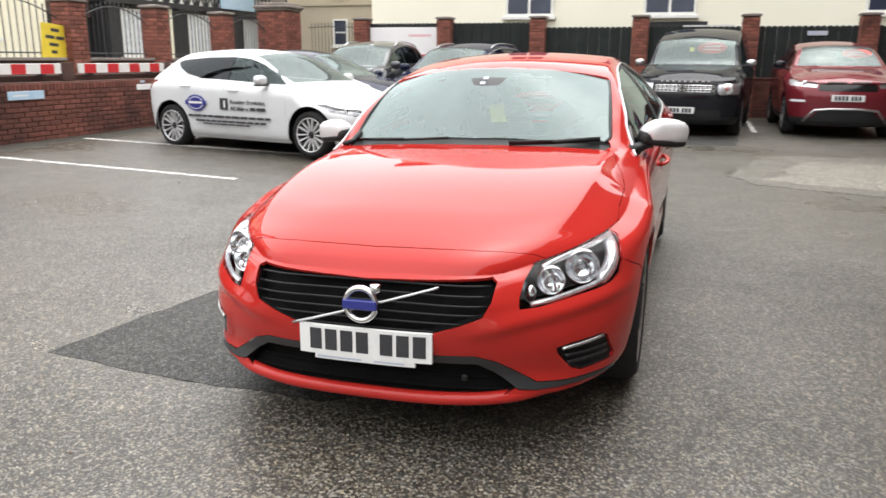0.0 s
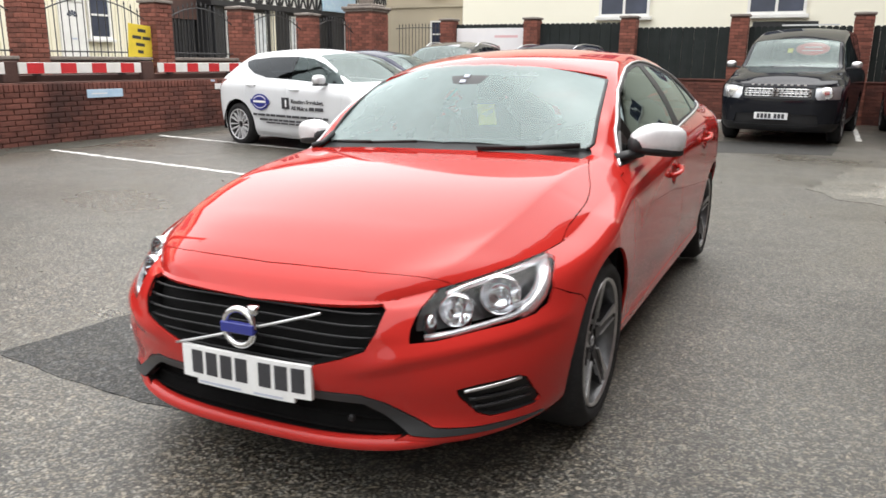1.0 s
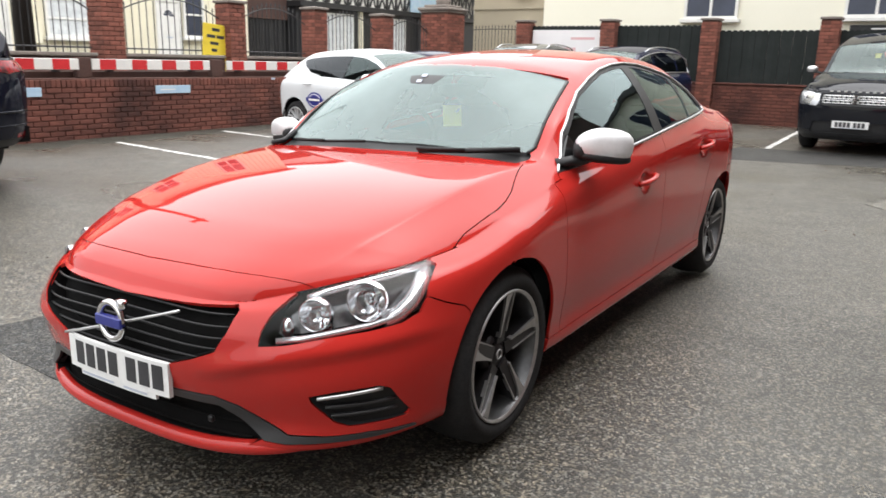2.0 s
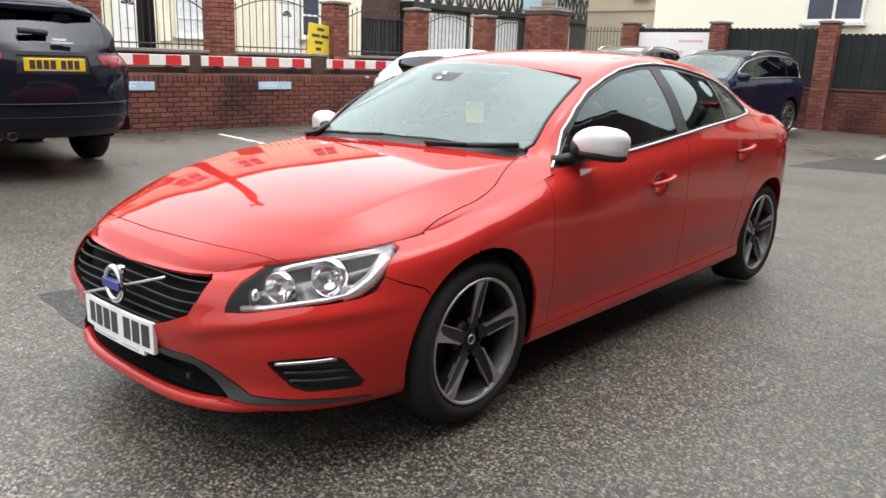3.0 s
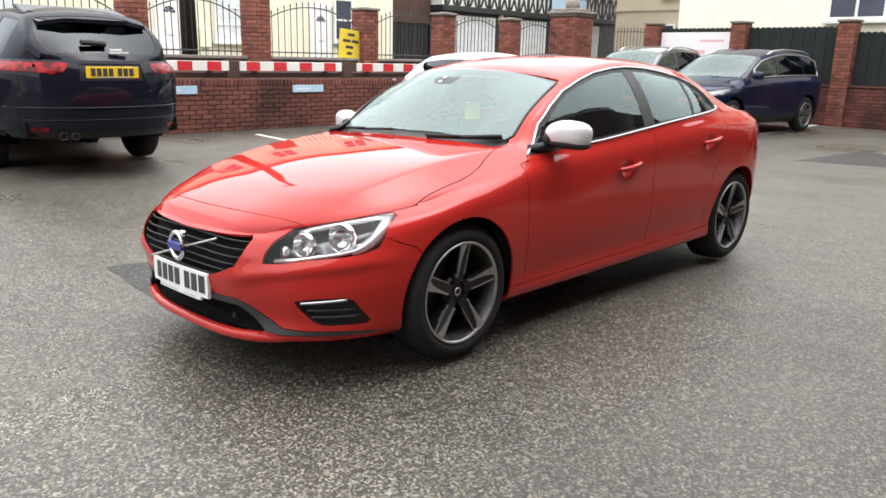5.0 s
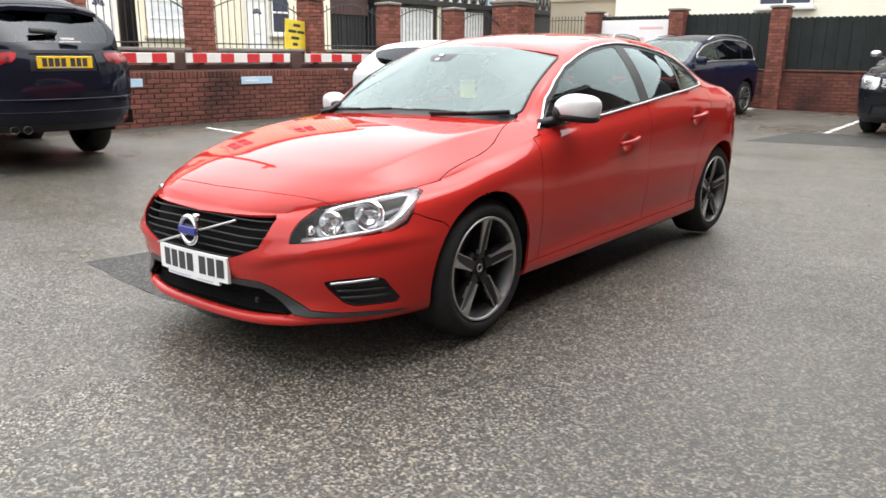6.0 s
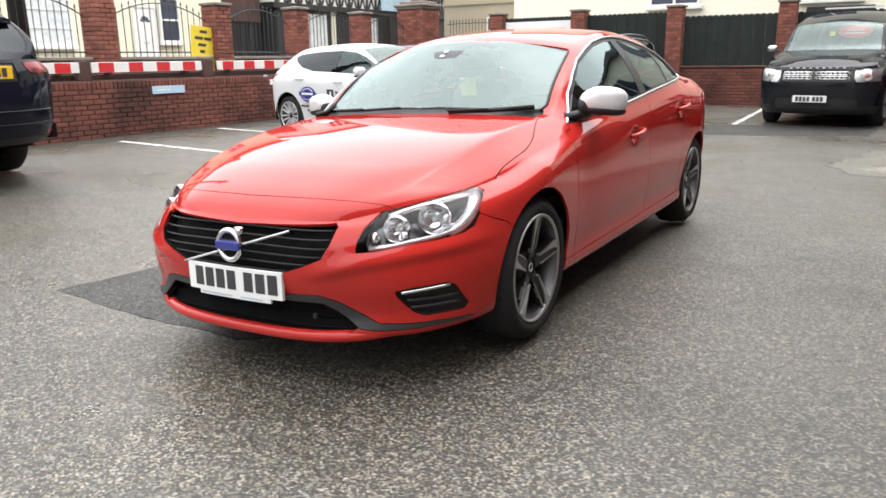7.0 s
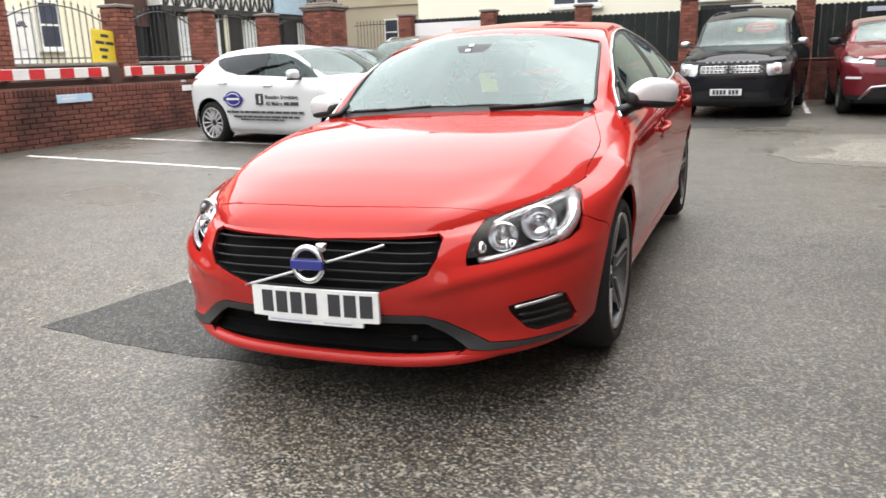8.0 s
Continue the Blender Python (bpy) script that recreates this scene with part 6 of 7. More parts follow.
    tube(bm, [(-0.54, 2.02, 0.92), (-0.2, 2.02, 0.92)], 0.014, 6)
    part("steering_wheel", bm, CLOTH, car, smooth=True)
    for x in (-0.37, 0.37):
        seat(car, x, 2.35, 0.5)
    seat(car, -0.38, 3.05, 0.5, 0.55)
    seat(car, 0.38, 3.05, 0.5, 0.55)
    # black sensor patch on the glass under the roof edge
    bm = bmesh.new()
    rows = []
    for k in range(7):
        f = k / 6
        half = 0.1 - 0.045 * f ** 3
        rows.append([bm.verts.new(from_top(abs(x), 1.735 - 0.1 * f + 0.1 * abs(x), -0.007) * Vector((math.copysign(1, x), 1, 1))) for x in np.linspace(-half, half, 9)])
    for p, q in zip(rows, rows[1:]):
        for k in range(8):
            bm.faces.new((p[k], p[k + 1], q[k + 1], q[k]))
    pod = part("sensor_patch", bm, GREYTRIM, car, "black sensor patch at the windscreen top", smooth=True)
    for x, y in ((-0.012, 1.69), (-0.022, 1.66)):
        c = from_top(abs(x), y, -0.005) * Vector((math.copysign(1, x), 1, 1))
        m = part("sensor_window", boxes((-0.014, 0.014, -0.01, 0.01, -0.002, 0.002)), BARGREY, pod)
        m.matrix_basis = Matrix.Translation(c) @ pose(0, 0, 0, 40, 0, 0)
    bm = bmesh.new()
    blob(bm, 0, 1.97, 1.2, 0.12, 0.02, 0.035, 2.8)
    part("rear_view_mirror", bm, PLASTIC, car, smooth=True)
    n = part("paper_note", boxes((-0.045, 0.045, -0.002, 0.002, -0.055, 0.055)), NOTEYELLOW, car, "yellow paper note behind the windscreen")
    n.matrix_basis = pose(0.0, 1.92, 1.077, -28, 0, 40)
    lean(car, 0.025, 0.75)
    return car


red_saloon()
telegraph_pole()


# ---- the other parked cars ----
def shape(L, W, H, clear, lip, belt, tail, cowl, screen_top, roof_end, glass_base, rail_w, ya, yb, n=2.6, nr=3.0, hood_sag=0.03, screen_bow=0.12):
    """Long curves of a plainer car. belt: heights at the front pillar and at the back; cowl, screen_top, roof_end, glass_base: (y, z) on the middle line."""
    b0, b1 = belt
    pc = 1 + max(0.05, (cowl[0] - ya) / (yb - ya))
    rows = []
    for f, w, y0, y1 in ((0.0, 0.88, 0.1, L - 0.1), (0.12, 0.955, 0.04, L - 0.03), (0.38, 0.985, 0.015, L), (0.66, 1.0, 0.0, L), (0.86, 0.99, 0.03, L - 0.02), (1.0, 0.9, 0.08, L - 0.06)):
        z = [(q, clear + (t - clear) * f) for q, t in ((0, lip), (0.6, lip + 0.02), (1, 0.5 * (lip + b0)), (pc, b0), (2, b1), (2.5, 0.5 * (b1 + tail)), (3, tail))]
        rows.append(dict(y0=y0, y1=y1, w=[(ya, W * w), (0.5 * (ya + yb), W * w), (yb, W * w)], z=z))
    e = L - 0.06
    c0, c1 = cowl
    top = screen_top[0] + 0.5 * (roof_end[0] - screen_top[0])
    drop = H - 0.055
    return dict(
        n=n, nr=nr, ya=ya, yb=yb, melt=2, rows=rows,
        bow=[(0.08, 0.09), (0.3, 0.22), (0.7, 0.2), (c0 - 0.1, 0.08), (c0, 0.06), (screen_top[0], screen_bow * 1.6), (top, screen_bow * 0.6), (roof_end[0], -0.02), (glass_base[0], -0.1), (e, -0.2)],
        xr=[(0.08, 0.5 * W), (0.4, 0.62 * W), (c0 - 0.1, 0.72 * W), (c0, 0.83 * W), (screen_top[0], rail_w + 0.02), (top, rail_w), (roof_end[0], rail_w), (glass_base[0], 0.76 * W), (e, 0.7 * W)],
        zr=[(0.08, lip), (0.16, lip + 0.035), (c0 - 0.12, c1 - hood_sag), (c0, c1 - 0.01), (screen_top[0], screen_top[1] - 0.055), (top, drop), (roof_end[0], roof_end[1] - 0.055), (glass_base[0], glass_base[1]), (e, tail)],
        zc=[(0.08, lip), (0.12, lip + 0.03), (0.5 * c0, 0.5 * (lip + c1) + 0.05), (c0, c1), screen_top, (top, H), roof_end, glass_base, (e, tail)],
        fat=[(0.08, 0.0), (c0, 0.0), (screen_top[0], 0.015), (roof_end[0], 0.015), (e, 0.0)],
    )


def side_window(body, a, b, low=0.03, up=0.06):
    """Outline of a side window between a and b, under the roof rail and over the shoulder."""
    rail = body.top[:, body.top.shape[1] // 2]
    ys = np.linspace(a, b, 10)
    bottom = body.rim(ys)[1] + low
    head = np.interp(ys, rail[:, 1], rail[:, 2]) - up
    ok = head > bottom + 0.015
    ys, bottom, head = ys[ok], bottom[ok], head[ok]
    return [(float(y), float(z)) for y, z in zip(ys, bottom)] + [(float(y), float(z)) for y, z in zip(ys[::-1], head[::-1])]


def screen_outline(body, q0, q1, margin=0.05):
    """Outline of a screen in the top, between two stations of the middle line, inside the pillars."""
    mid = body.top[:, -1, 1]
    i0, i1 = int(np.argmin(abs(mid - q0))), int(np.argmin(abs(mid - q1)))
    edge = []
    half = body.top.shape[1] // 2
    for i in (i0, i1):
        row = body.top[i, half:]
        lim = max(0.1, row[0, 0] - margin)
        edge.append([(float(x), float(y)) for x, y, _ in row[::-1] if x <= lim] + [(lim, float(np.interp(lim, row[::-1, 0], row[::-1, 1])))])
    inner = [(float(body.top[i, half, 0] - margin), float(np.interp(body.top[i, half, 0] - margin, body.top[i, half:][::-1, 0], body.top[i, half:][::-1, 1]))) for i in range(i0 + 2, i1 - 1, 4)]
    return [(-0.1, edge[0][0][1])] + edge[0] + inner + edge[1][::-1] + [(-0.1, edge[1][0][1])]


def parked_car(name, m, label, spec, colour, axles, R, rim, windows, screens, front=(), rear=(), glass=None, spokes=5, style="twin", alloy=None, door_cuts=(), lower=None, handles=(), mirror=None, mirror_mat=None, mirror_size=1.0, roof_bars=False, arch=0.06, lamp_mat=None, bowl=0.26):
    """A car built from its long curves: panels, glass, wheels, mirrors and the front and rear details given as (name, outline, material, depth)."""
    car = thing(name, m, label, "car", "parked cars")
    fine = 0.62
    body = Body(spec, fine)
    L = spec["rows"][3]["y1"]
    W = spec["rows"][3]["w"][0][1]
    side = lambda c: (c[..., 0] > 0.45 * W) & (c[..., 1] > 0.3) & (c[..., 1] < L - 0.25)
    nose = lambda c: (c[..., 1] < spec["ya"] * 0.85)
    back = lambda c: c[..., 1] > spec["yb"] + 0.25 * (L - spec["yb"])
    wr = [(k, (0, 2), poly, nose) for k, poly, *_ in front] + [(k, (0, 2), poly, back) for k, poly, *_ in rear]
    wr += [("tailgate", (0, 2), [(-0.1, 0.7), (0.78 * W, 0.7), (0.84 * W, 0.95), (0.8 * W, 3), (-0.1, 3)], back), ("rear_bumper", (0, 2), [(-0.1, -1), (9, -1), (9, 0.7), (-0.1, 0.7)], lambda c: c[..., 1] > spec["yb"] + 0.6 * (L - spec["yb"]))]
    wr += [("arch", (1, 2), circle(y, R, R + arch, 40), side) for y in axles]
    if lower is not None:
        wr.append(("lower", (1, 2), [(-1, -1), (9, -1), (9, lower), (-1, lower)], lambda c: c[..., 2] < 9))
    cuts = list(door_cuts)
    for i, (a, b) in enumerate(zip(cuts, cuts[1:])):
        wr.append(("door%d" % i, (1, 2), [(a, -1), (a, 3), (b, 3), (b, -1)], side))
    wrap, wf = cut(body.wrap, False, wr, lambda c: "bumper" if c[1] < axles[0] - 0.3 else ("wing" if c[1] < axles[0] + 1.0 else "quarter"), 0.05)
    up = lambda c: c[..., 0] > 0.4 * W
    mid = lambda c: c[..., 2] > 0.5
    outs = [w if len(w) > 2 else side_window(body, *w) for w in windows]
    tr = [("glass%d" % i, (1, 2), o, up) for i, o in enumerate(outs)]
    tr += [("screen%d" % i, (0, 1), screen_outline(body, a, b), mid) for i, (a, b) in enumerate(screens)]
    c0 = screens[0][0]
    tr.append(("bonnet", (0, 1), [(-0.1, 0.16), (0.5 * W, 0.22), (0.8 * W, 0.7), (0.8 * W, c0 - 0.05), (-0.1, c0 - 0.03)], mid))
    top, tf = cut(body.top, True, tr, lambda c: "wing" if c[1] < c0 else "roof", 0.05)
    glass = glass or SIDEGLASS
    shell("bonnet", [(top, tf["bonnet"])], colour, car)
    shell("tailgate", [(wrap, wf["tailgate"])], colour, car)
    shell("rear_bumper", [(wrap, wf["rear_bumper"])], colour, car)
    shell("roof", [(top, tf["roof"])], colour, car)
    for i in range(len(screens)):
        nm = ("windscreen", "rear_window")[min(i, 1)]
        shell(nm, [(top, tf.get("screen%d" % i, []))], FARSCREEN if i == 0 else glass, car, depth=0, inset=0.004).visible_shadow = False
    for sx in (1, -1):
        one = dict(both=False, side=sx)
        for key, nm in (("wing", "wing"), ("quarter", "rear_quarter")):
            shell(nm, [(wrap, wf.get(key, [])), (top, tf.get(key, []))], colour, car, **one)
        for i in range(len(cuts) - 1):
            shell("door", [(wrap, wf.get("door%d" % i, []))], colour, car, **one)
        for i in range(len(outs)):
            g = glass if (i == 0 and glass is not DARKGLASS) or glass is not DARKGLASS else (SIDEGLASS if i == 0 else DARKGLASS)
            shell("side_window", [(top, tf.get("glass%d" % i, []))], g, car, **one, depth=0, inset=0.004).visible_shadow = False
        for y in axles:
            wheel(car, pose(sx * (W - 0.015), y, R, 0, 0, 0 if sx > 0 else 180), R, rim, 0.23, spokes, style, alloy)
            bm = bmesh.new()
            lathe(bm, [(W - 0.03, R + arch), (W - 0.32, R + arch + 0.005), (W - 0.34, 0.02)], 30)
            bmesh.ops.transform(bm, matrix=pose(0, y, R) @ Matrix.Diagonal((sx, 1, 1, 1)), verts=bm.verts)
            bmesh.ops.delete(bm, geom=[v for v in bm.verts if v.co.z < 0.2], context="VERTS")
            part("wheel_arch_liner", bm, VOID, car, smooth=True)
        if mirror:
            y, z = mirror
            mi = new("door_mirror")
            mi.parent = car
            mi.matrix_basis = pose(sx * (W + 0.06 * mirror_size), y, z) @ Matrix.Diagonal((sx * mirror_size, mirror_size, mirror_size, 1))
            bm = bmesh.new()
            blob(bm, 0, 0, 0, 0.11, 0.075, 0.075, 2.8, None, 16)
            part("mirror_cap", bm, mirror_mat or colour, mi, smooth=True)
            bm = bmesh.new()
            tube(bm, [(-0.06, 0, -0.05), (-0.2, -0.02, -0.08)], 0.025, 6)
            part("mirror_arm", bm, PLASTIC, mi)
            part("mirror_base", boxes((-0.1, 0.09, -0.06, 0.06, -0.085, -0.055), bevel=0.01), PLASTIC, mi)
        for y, z in handles:
            bm = bmesh.new()
            tube(bm, [(sx * (W - 0.01 + 0.03 * math.sin(math.pi * k / 6) ** 0.5), y - 0.1 + 0.2 * k / 6, z) for k in range(7)], 0.012, 6)
            part("door_handle", bm, colour, car, smooth=True)
        if roof_bars:
            rail = body.top[:, body.top.shape[1] // 2]
            ys = np.linspace(screens[0][1] + 0.35, windows[-1][1] - 0.15, 9)
            bm = bmesh.new()
            tube(bm, [(sx * (np.interp(y, rail[:, 1], rail[:, 0]) - 0.02), y, np.interp(y, rail[:, 1], rail[:, 2]) + (0.045 if 0 < k < 8 else 0.005)) for k, y in enumerate(ys)], 0.014, 6)
            part("roof_rail", bm, SATIN, car, "silver roof rail", smooth=True)
    shell("bumper", [(wrap, wf.get("bumper", [])), (top, [])], colour, car, depth=0.02)
    if lower is not None:
        shell("lower_cladding", [(wrap, wf.get("lower", []))], PLASTIC, car, label="dark lower cladding")
    for k, poly, material, deep in list(front) + list(rear):
        if not wf.get(k):
            continue
        sgn = 1 if (k, poly, material, deep) in list(front) else -1
        nm = k.rstrip("0123456789")
        if material in (LENS,):
            for sx in (1, -1):
                hl = shell(nm, [(wrap, wf[k])], LENS, car, both=False, side=sx, depth=0)
                hl.visible_shadow = False
                shell("reflector", [(wrap, wf[k])], lamp_mat or BEZEL, hl, both=False, side=sx, depth=0, shift=(0, 0.05 * sgn, 0))
                cx, cz = sum(p[0] for p in poly) / len(poly), sum(p[1] for p in poly) / len(poly)
                r = bowl * (max(p[1] for p in poly) - min(p[1] for p in poly))
                pts = wrap[np.unique(np.array(wf[k]).ravel())]
                cy = float(pts[np.argmin(np.hypot(pts[:, 0] - cx, pts[:, 2] - cz)), 1])
                bm = bmesh.new()
                blob(bm, sx * cx, cy + 0.045 * sgn, cz, r, 0.012, r, 2.4, None, 18)
                part("lamp_bowl", bm, BOWL, hl, smooth=True)
        else:
            pair = min(p[0] for p in poly) > 0.02
            for sx in ((1, -1) if pair else (1,)):
                shell(nm, [(wrap, wf[k])], material, car, both=not pair, side=sx, depth=0.02, shift=(0, deep * sgn, 0))
    part("underbody", boxes((-W * 0.82, W * 0.82, 0.3, L - 0.3, spec["rows"][0]["z"][0][1] + 0.02, 0.55)), VOID, car)
    zb = spec["rows"][-1]["z"][3][1]
    bm = bmesh.new()
    blob(bm, 0, c0 + 0.4, zb - 0.1, W * 0.78, 0.3, 0.12, 4, None, 16)
    part("dashboard", bm, CLOTH, car, smooth=True)
    for x in (-0.38, 0.38):
        for y in (c0 + 1.0, c0 + 1.85):
            if y < L - 1.0:
                seat(car, x, y, zb - 0.42, 0.5)
    return car, body, wrap, wf


def front_point(body, x, z):
    w = body.wrap
    sel = w[:, : w.shape[1] // 4].reshape(-1, 3)
    return sel[np.argmin(np.hypot(sel[:, 0] - x, sel[:, 2] - z))]


def back_point(body, x, z):
    w = body.wrap
    sel = w[:, -w.shape[1] // 5:].reshape(-1, 3)
    return sel[np.argmin(np.hypot(sel[:, 0] - x, sel[:, 2] - z))]


WHITE_CAR = paint("white_car_paint", (0.66, 0.67, 0.68), 0.3, 0.0, 0.6)
NAVY = paint("navy_car_paint", (0.01, 0.013, 0.036), 0.3, 0.1, 0.6)
CHARCOAL = paint("charcoal_car_paint", (0.05, 0.052, 0.058), 0.28, 0.4)
BLACKCAR = paint("black_car_paint", (0.01, 0.011, 0.015), 0.3, 0.1, 0.6)
INKCAR = paint("blue_black_car_paint", (0.008, 0.009, 0.017), 0.35, 0.1, 0.45)
WINE = paint("dark_red_car_paint", (0.17, 0.02, 0.028), 0.3, 0.3)
TO_EAST, TO_WEST = Matrix.Rotation(radians(90), 4, "Z"), Matrix.Rotation(radians(-90), 4, "Z")


def lettering(car, words, size, x, y, z, width):
    """Raised print on a car's left side that reads from nose-far to nose."""
    curve = bpy.data.curves.new("print", "FONT")
    curve.body, curve.size, curve.extrude = words, size, 0.001
    curve.offset = 0.0022
    temp = bpy.data.objects.new("print", curve)
    bpy.context.scene.collection.objects.link(temp)
    bpy.context.view_layer.update()
    bm = bmesh.new()
    mesh = bpy.data.meshes.new_from_object(temp.evaluated_get(bpy.context.evaluated_depsgraph_get()))
    bm.from_mesh(mesh)
    bpy.data.objects.remove(temp)
    long = max(v.co.x for v in bm.verts)
    for v in bm.verts:
        u, h, d = v.co
        v.co = (x - d, y - u * width / long, z + h)
    bmesh.ops.recalc_face_normals(bm, faces=bm.faces)
    return part("print_line", bm, BARBLACK, car, "black printed words")


def white_hatchback():
    spec = shape(4.26, 0.908, 1.43, 0.17, 0.64, (0.93, 1.02), 0.98, (1.16, 0.97), (1.95, 1.37), (3.35, 1.4), (4.0, 1.06), 0.6, 0.95, 3.55)
    m = pose(-2.7, 7.41, lift(-5, 7.6), 0, 0, -12.5) @ TO_EAST
    car, body, wrap, wf = parked_car("hatchback_car", m, "white five-door hatchback with dark bars and blue badge on its doors", spec, WHITE_CAR, (0.86, 3.5), 0.315, 0.225,
        [[(1.3, 0.955), (1.8, 0.972), (2.35, 0.99), (2.35, 1.308), (2.05, 1.285), (1.8, 1.215), (1.5, 1.08)], [(2.365, 0.992), (2.9, 1.02), (3.2, 1.07), (3.4, 1.16), (3.48, 1.235), (3.35, 1.265), (2.9, 1.3), (2.365, 1.31)]], [(1.22, 1.95), (3.45, 3.95)],
        front=(("headlamp", [(0.5, 0.6), (0.62, 0.66), (0.85, 0.72), (0.85, 0.62), (0.7, 0.57)], LENS, 0), ("grille", [(-0.1, 0.62), (0.4, 0.62), (0.36, 0.5), (-0.1, 0.5)], GLOSSBLACK, 0.02), ("intake", [(-0.1, 0.38), (0.5, 0.38), (0.55, 0.24), (-0.1, 0.24)], PLASTIC, 0.03)),
        rear=(("tail_lamp", [(0.45, 0.93), (0.85, 0.98), (0.85, 0.84), (0.5, 0.84)], TAILRED, 0.0),),
        glass=DARKGLASS, spokes=7, alloy=SILVERCAP, door_cuts=(1.25, 2.38, 3.3), handles=((2.2, 0.86), (3.15, 0.9)), mirror=(1.62, 1.01), mirror_mat=SILVERCAP, mirror_size=0.9)
    # door print on the side that faces the yard, as plain shapes
    x = -0.918
    def sheet(name, y0, y1, z0, z1, material, lab="", out=0.0):
        return part(name, boxes((x - 0.004 - out, x + 0.002 - out, y0, y1, z0, z1)), material, car, lab)
    for rx, rz, material, out, nm in ((0.185, 0.115, BADGEBLUE, 0.0, "badge_print"), (0.15, 0.09, BANNER, 0.003, "badge_ring"), (0.135, 0.078, BADGEBLUE, 0.006, "badge_middle")):
        bm = bmesh.new()
        prism(bm, [(2.93 + rx * math.cos(a), 0.67 + rz * math.sin(a)) for a in np.linspace(0, 6.2832, 28, endpoint=False)], x - 0.006 - out, x + 0.002 - out, "x")
        part(nm, bm, material, car, "blue and white oval badge print")
    sheet("badge_bar", 2.72, 3.14, 0.645, 0.705, BADGEBLUE, "", 0.008)
    sheet("badge_stripe", 2.79, 3.07, 0.66, 0.69, BANNER, "", 0.01)
    sheet("print_square", 2.3, 2.45, 0.595, 0.75, BARBLACK, "black square emblem")
    sheet("print_tool", 2.345, 2.375, 0.62, 0.72, PLATEWHITE, "", 0.003)
    lettering(car, "Routine Servicing,", 0.075, x - 0.003, 2.25, 0.678, 0.66)
    lettering(car, "All Makes", 0.075, x - 0.003, 2.25, 0.588, 0.34)
    rnd = random.Random(8)
    for z, h, y0, y1 in ((0.613, 0.045, 1.6, 1.88), (0.49, 0.032, 1.5, 3.1), (0.425, 0.028, 1.5, 2.95), (0.385, 0.02, 1.9, 2.8)):
        y = y1
        while y > y0 + 0.08:
            w = rnd.uniform(0.07, 0.2)
            sheet("print_bar", max(y0, y - w), y, z - h / 2, z + h / 2, BARBLACK)
            y -= w + 0.022
    sheet("tail_badge", 4.0, 4.1, 0.93, 0.96, BARGREY, "small blue-grey badge")


white_hatchback()


def navy_car():
    spec = shape(4.3, 0.89, 1.44, 0.17, 0.66, (0.93, 1.0), 0.96, (1.2, 0.97), (2.0, 1.37), (3.3, 1.38), (4.0, 1.05), 0.58, 0.95, 3.55)
    parked_car("hatchback_car", pose(-3.3, 10.6, lift(-5, 10.7)) @ TO_EAST, "dark navy hatchback parked beside the white one", spec, NAVY, (0.88, 3.5), 0.315, 0.22,
        [(1.35, 2.4), (2.46, 3.5)], [(1.26, 2.0), (3.4, 3.95)], front=(("headlamp", [(0.5, 0.6), (0.62, 0.67), (0.84, 0.72), (0.84, 0.62), (0.7, 0.58)], LENS, 0), ("grille", [(-0.1, 0.6), (0.4, 0.6), (0.36, 0.46), (-0.1, 0.46)], GLOSSBLACK, 0.02)),
        glass=DARKGLASS, alloy=SATIN, door_cuts=(1.3, 2.42, 3.3), mirror=(1.45, 1.0), roof_bars=False)


def grey_suv():
    spec = shape(4.5, 0.93, 1.66, 0.22, 0.8, (1.06, 1.14), 1.08, (1.2, 1.1), (1.95, 1.55), (3.6, 1.6), (4.25, 1.2), 0.64, 0.95, 3.7)
    parked_car("suv_car", pose(-6.1, 11.95, lift(-6, 13.4)), "dark grey sport utility car with silver roof rails", spec, CHARCOAL, (0.9, 3.6), 0.35, 0.23,
        [(1.35, 2.45), (2.5, 3.4), (3.46, 4.0)], [(1.26, 1.95), (3.7, 4.2)], front=(("headlamp", [(0.5, 0.74), (0.85, 0.84), (0.85, 0.74), (0.6, 0.68)], LENS, 0), ("grille", [(-0.1, 0.76), (0.42, 0.76), (0.38, 0.56), (-0.1, 0.56)], GLOSSBLACK, 0.02)),
        glass=DARKGLASS, alloy=SATIN, door_cuts=(1.3, 2.47, 3.35), mirror=(1.45, 1.13), roof_bars=True, lower=0.36)


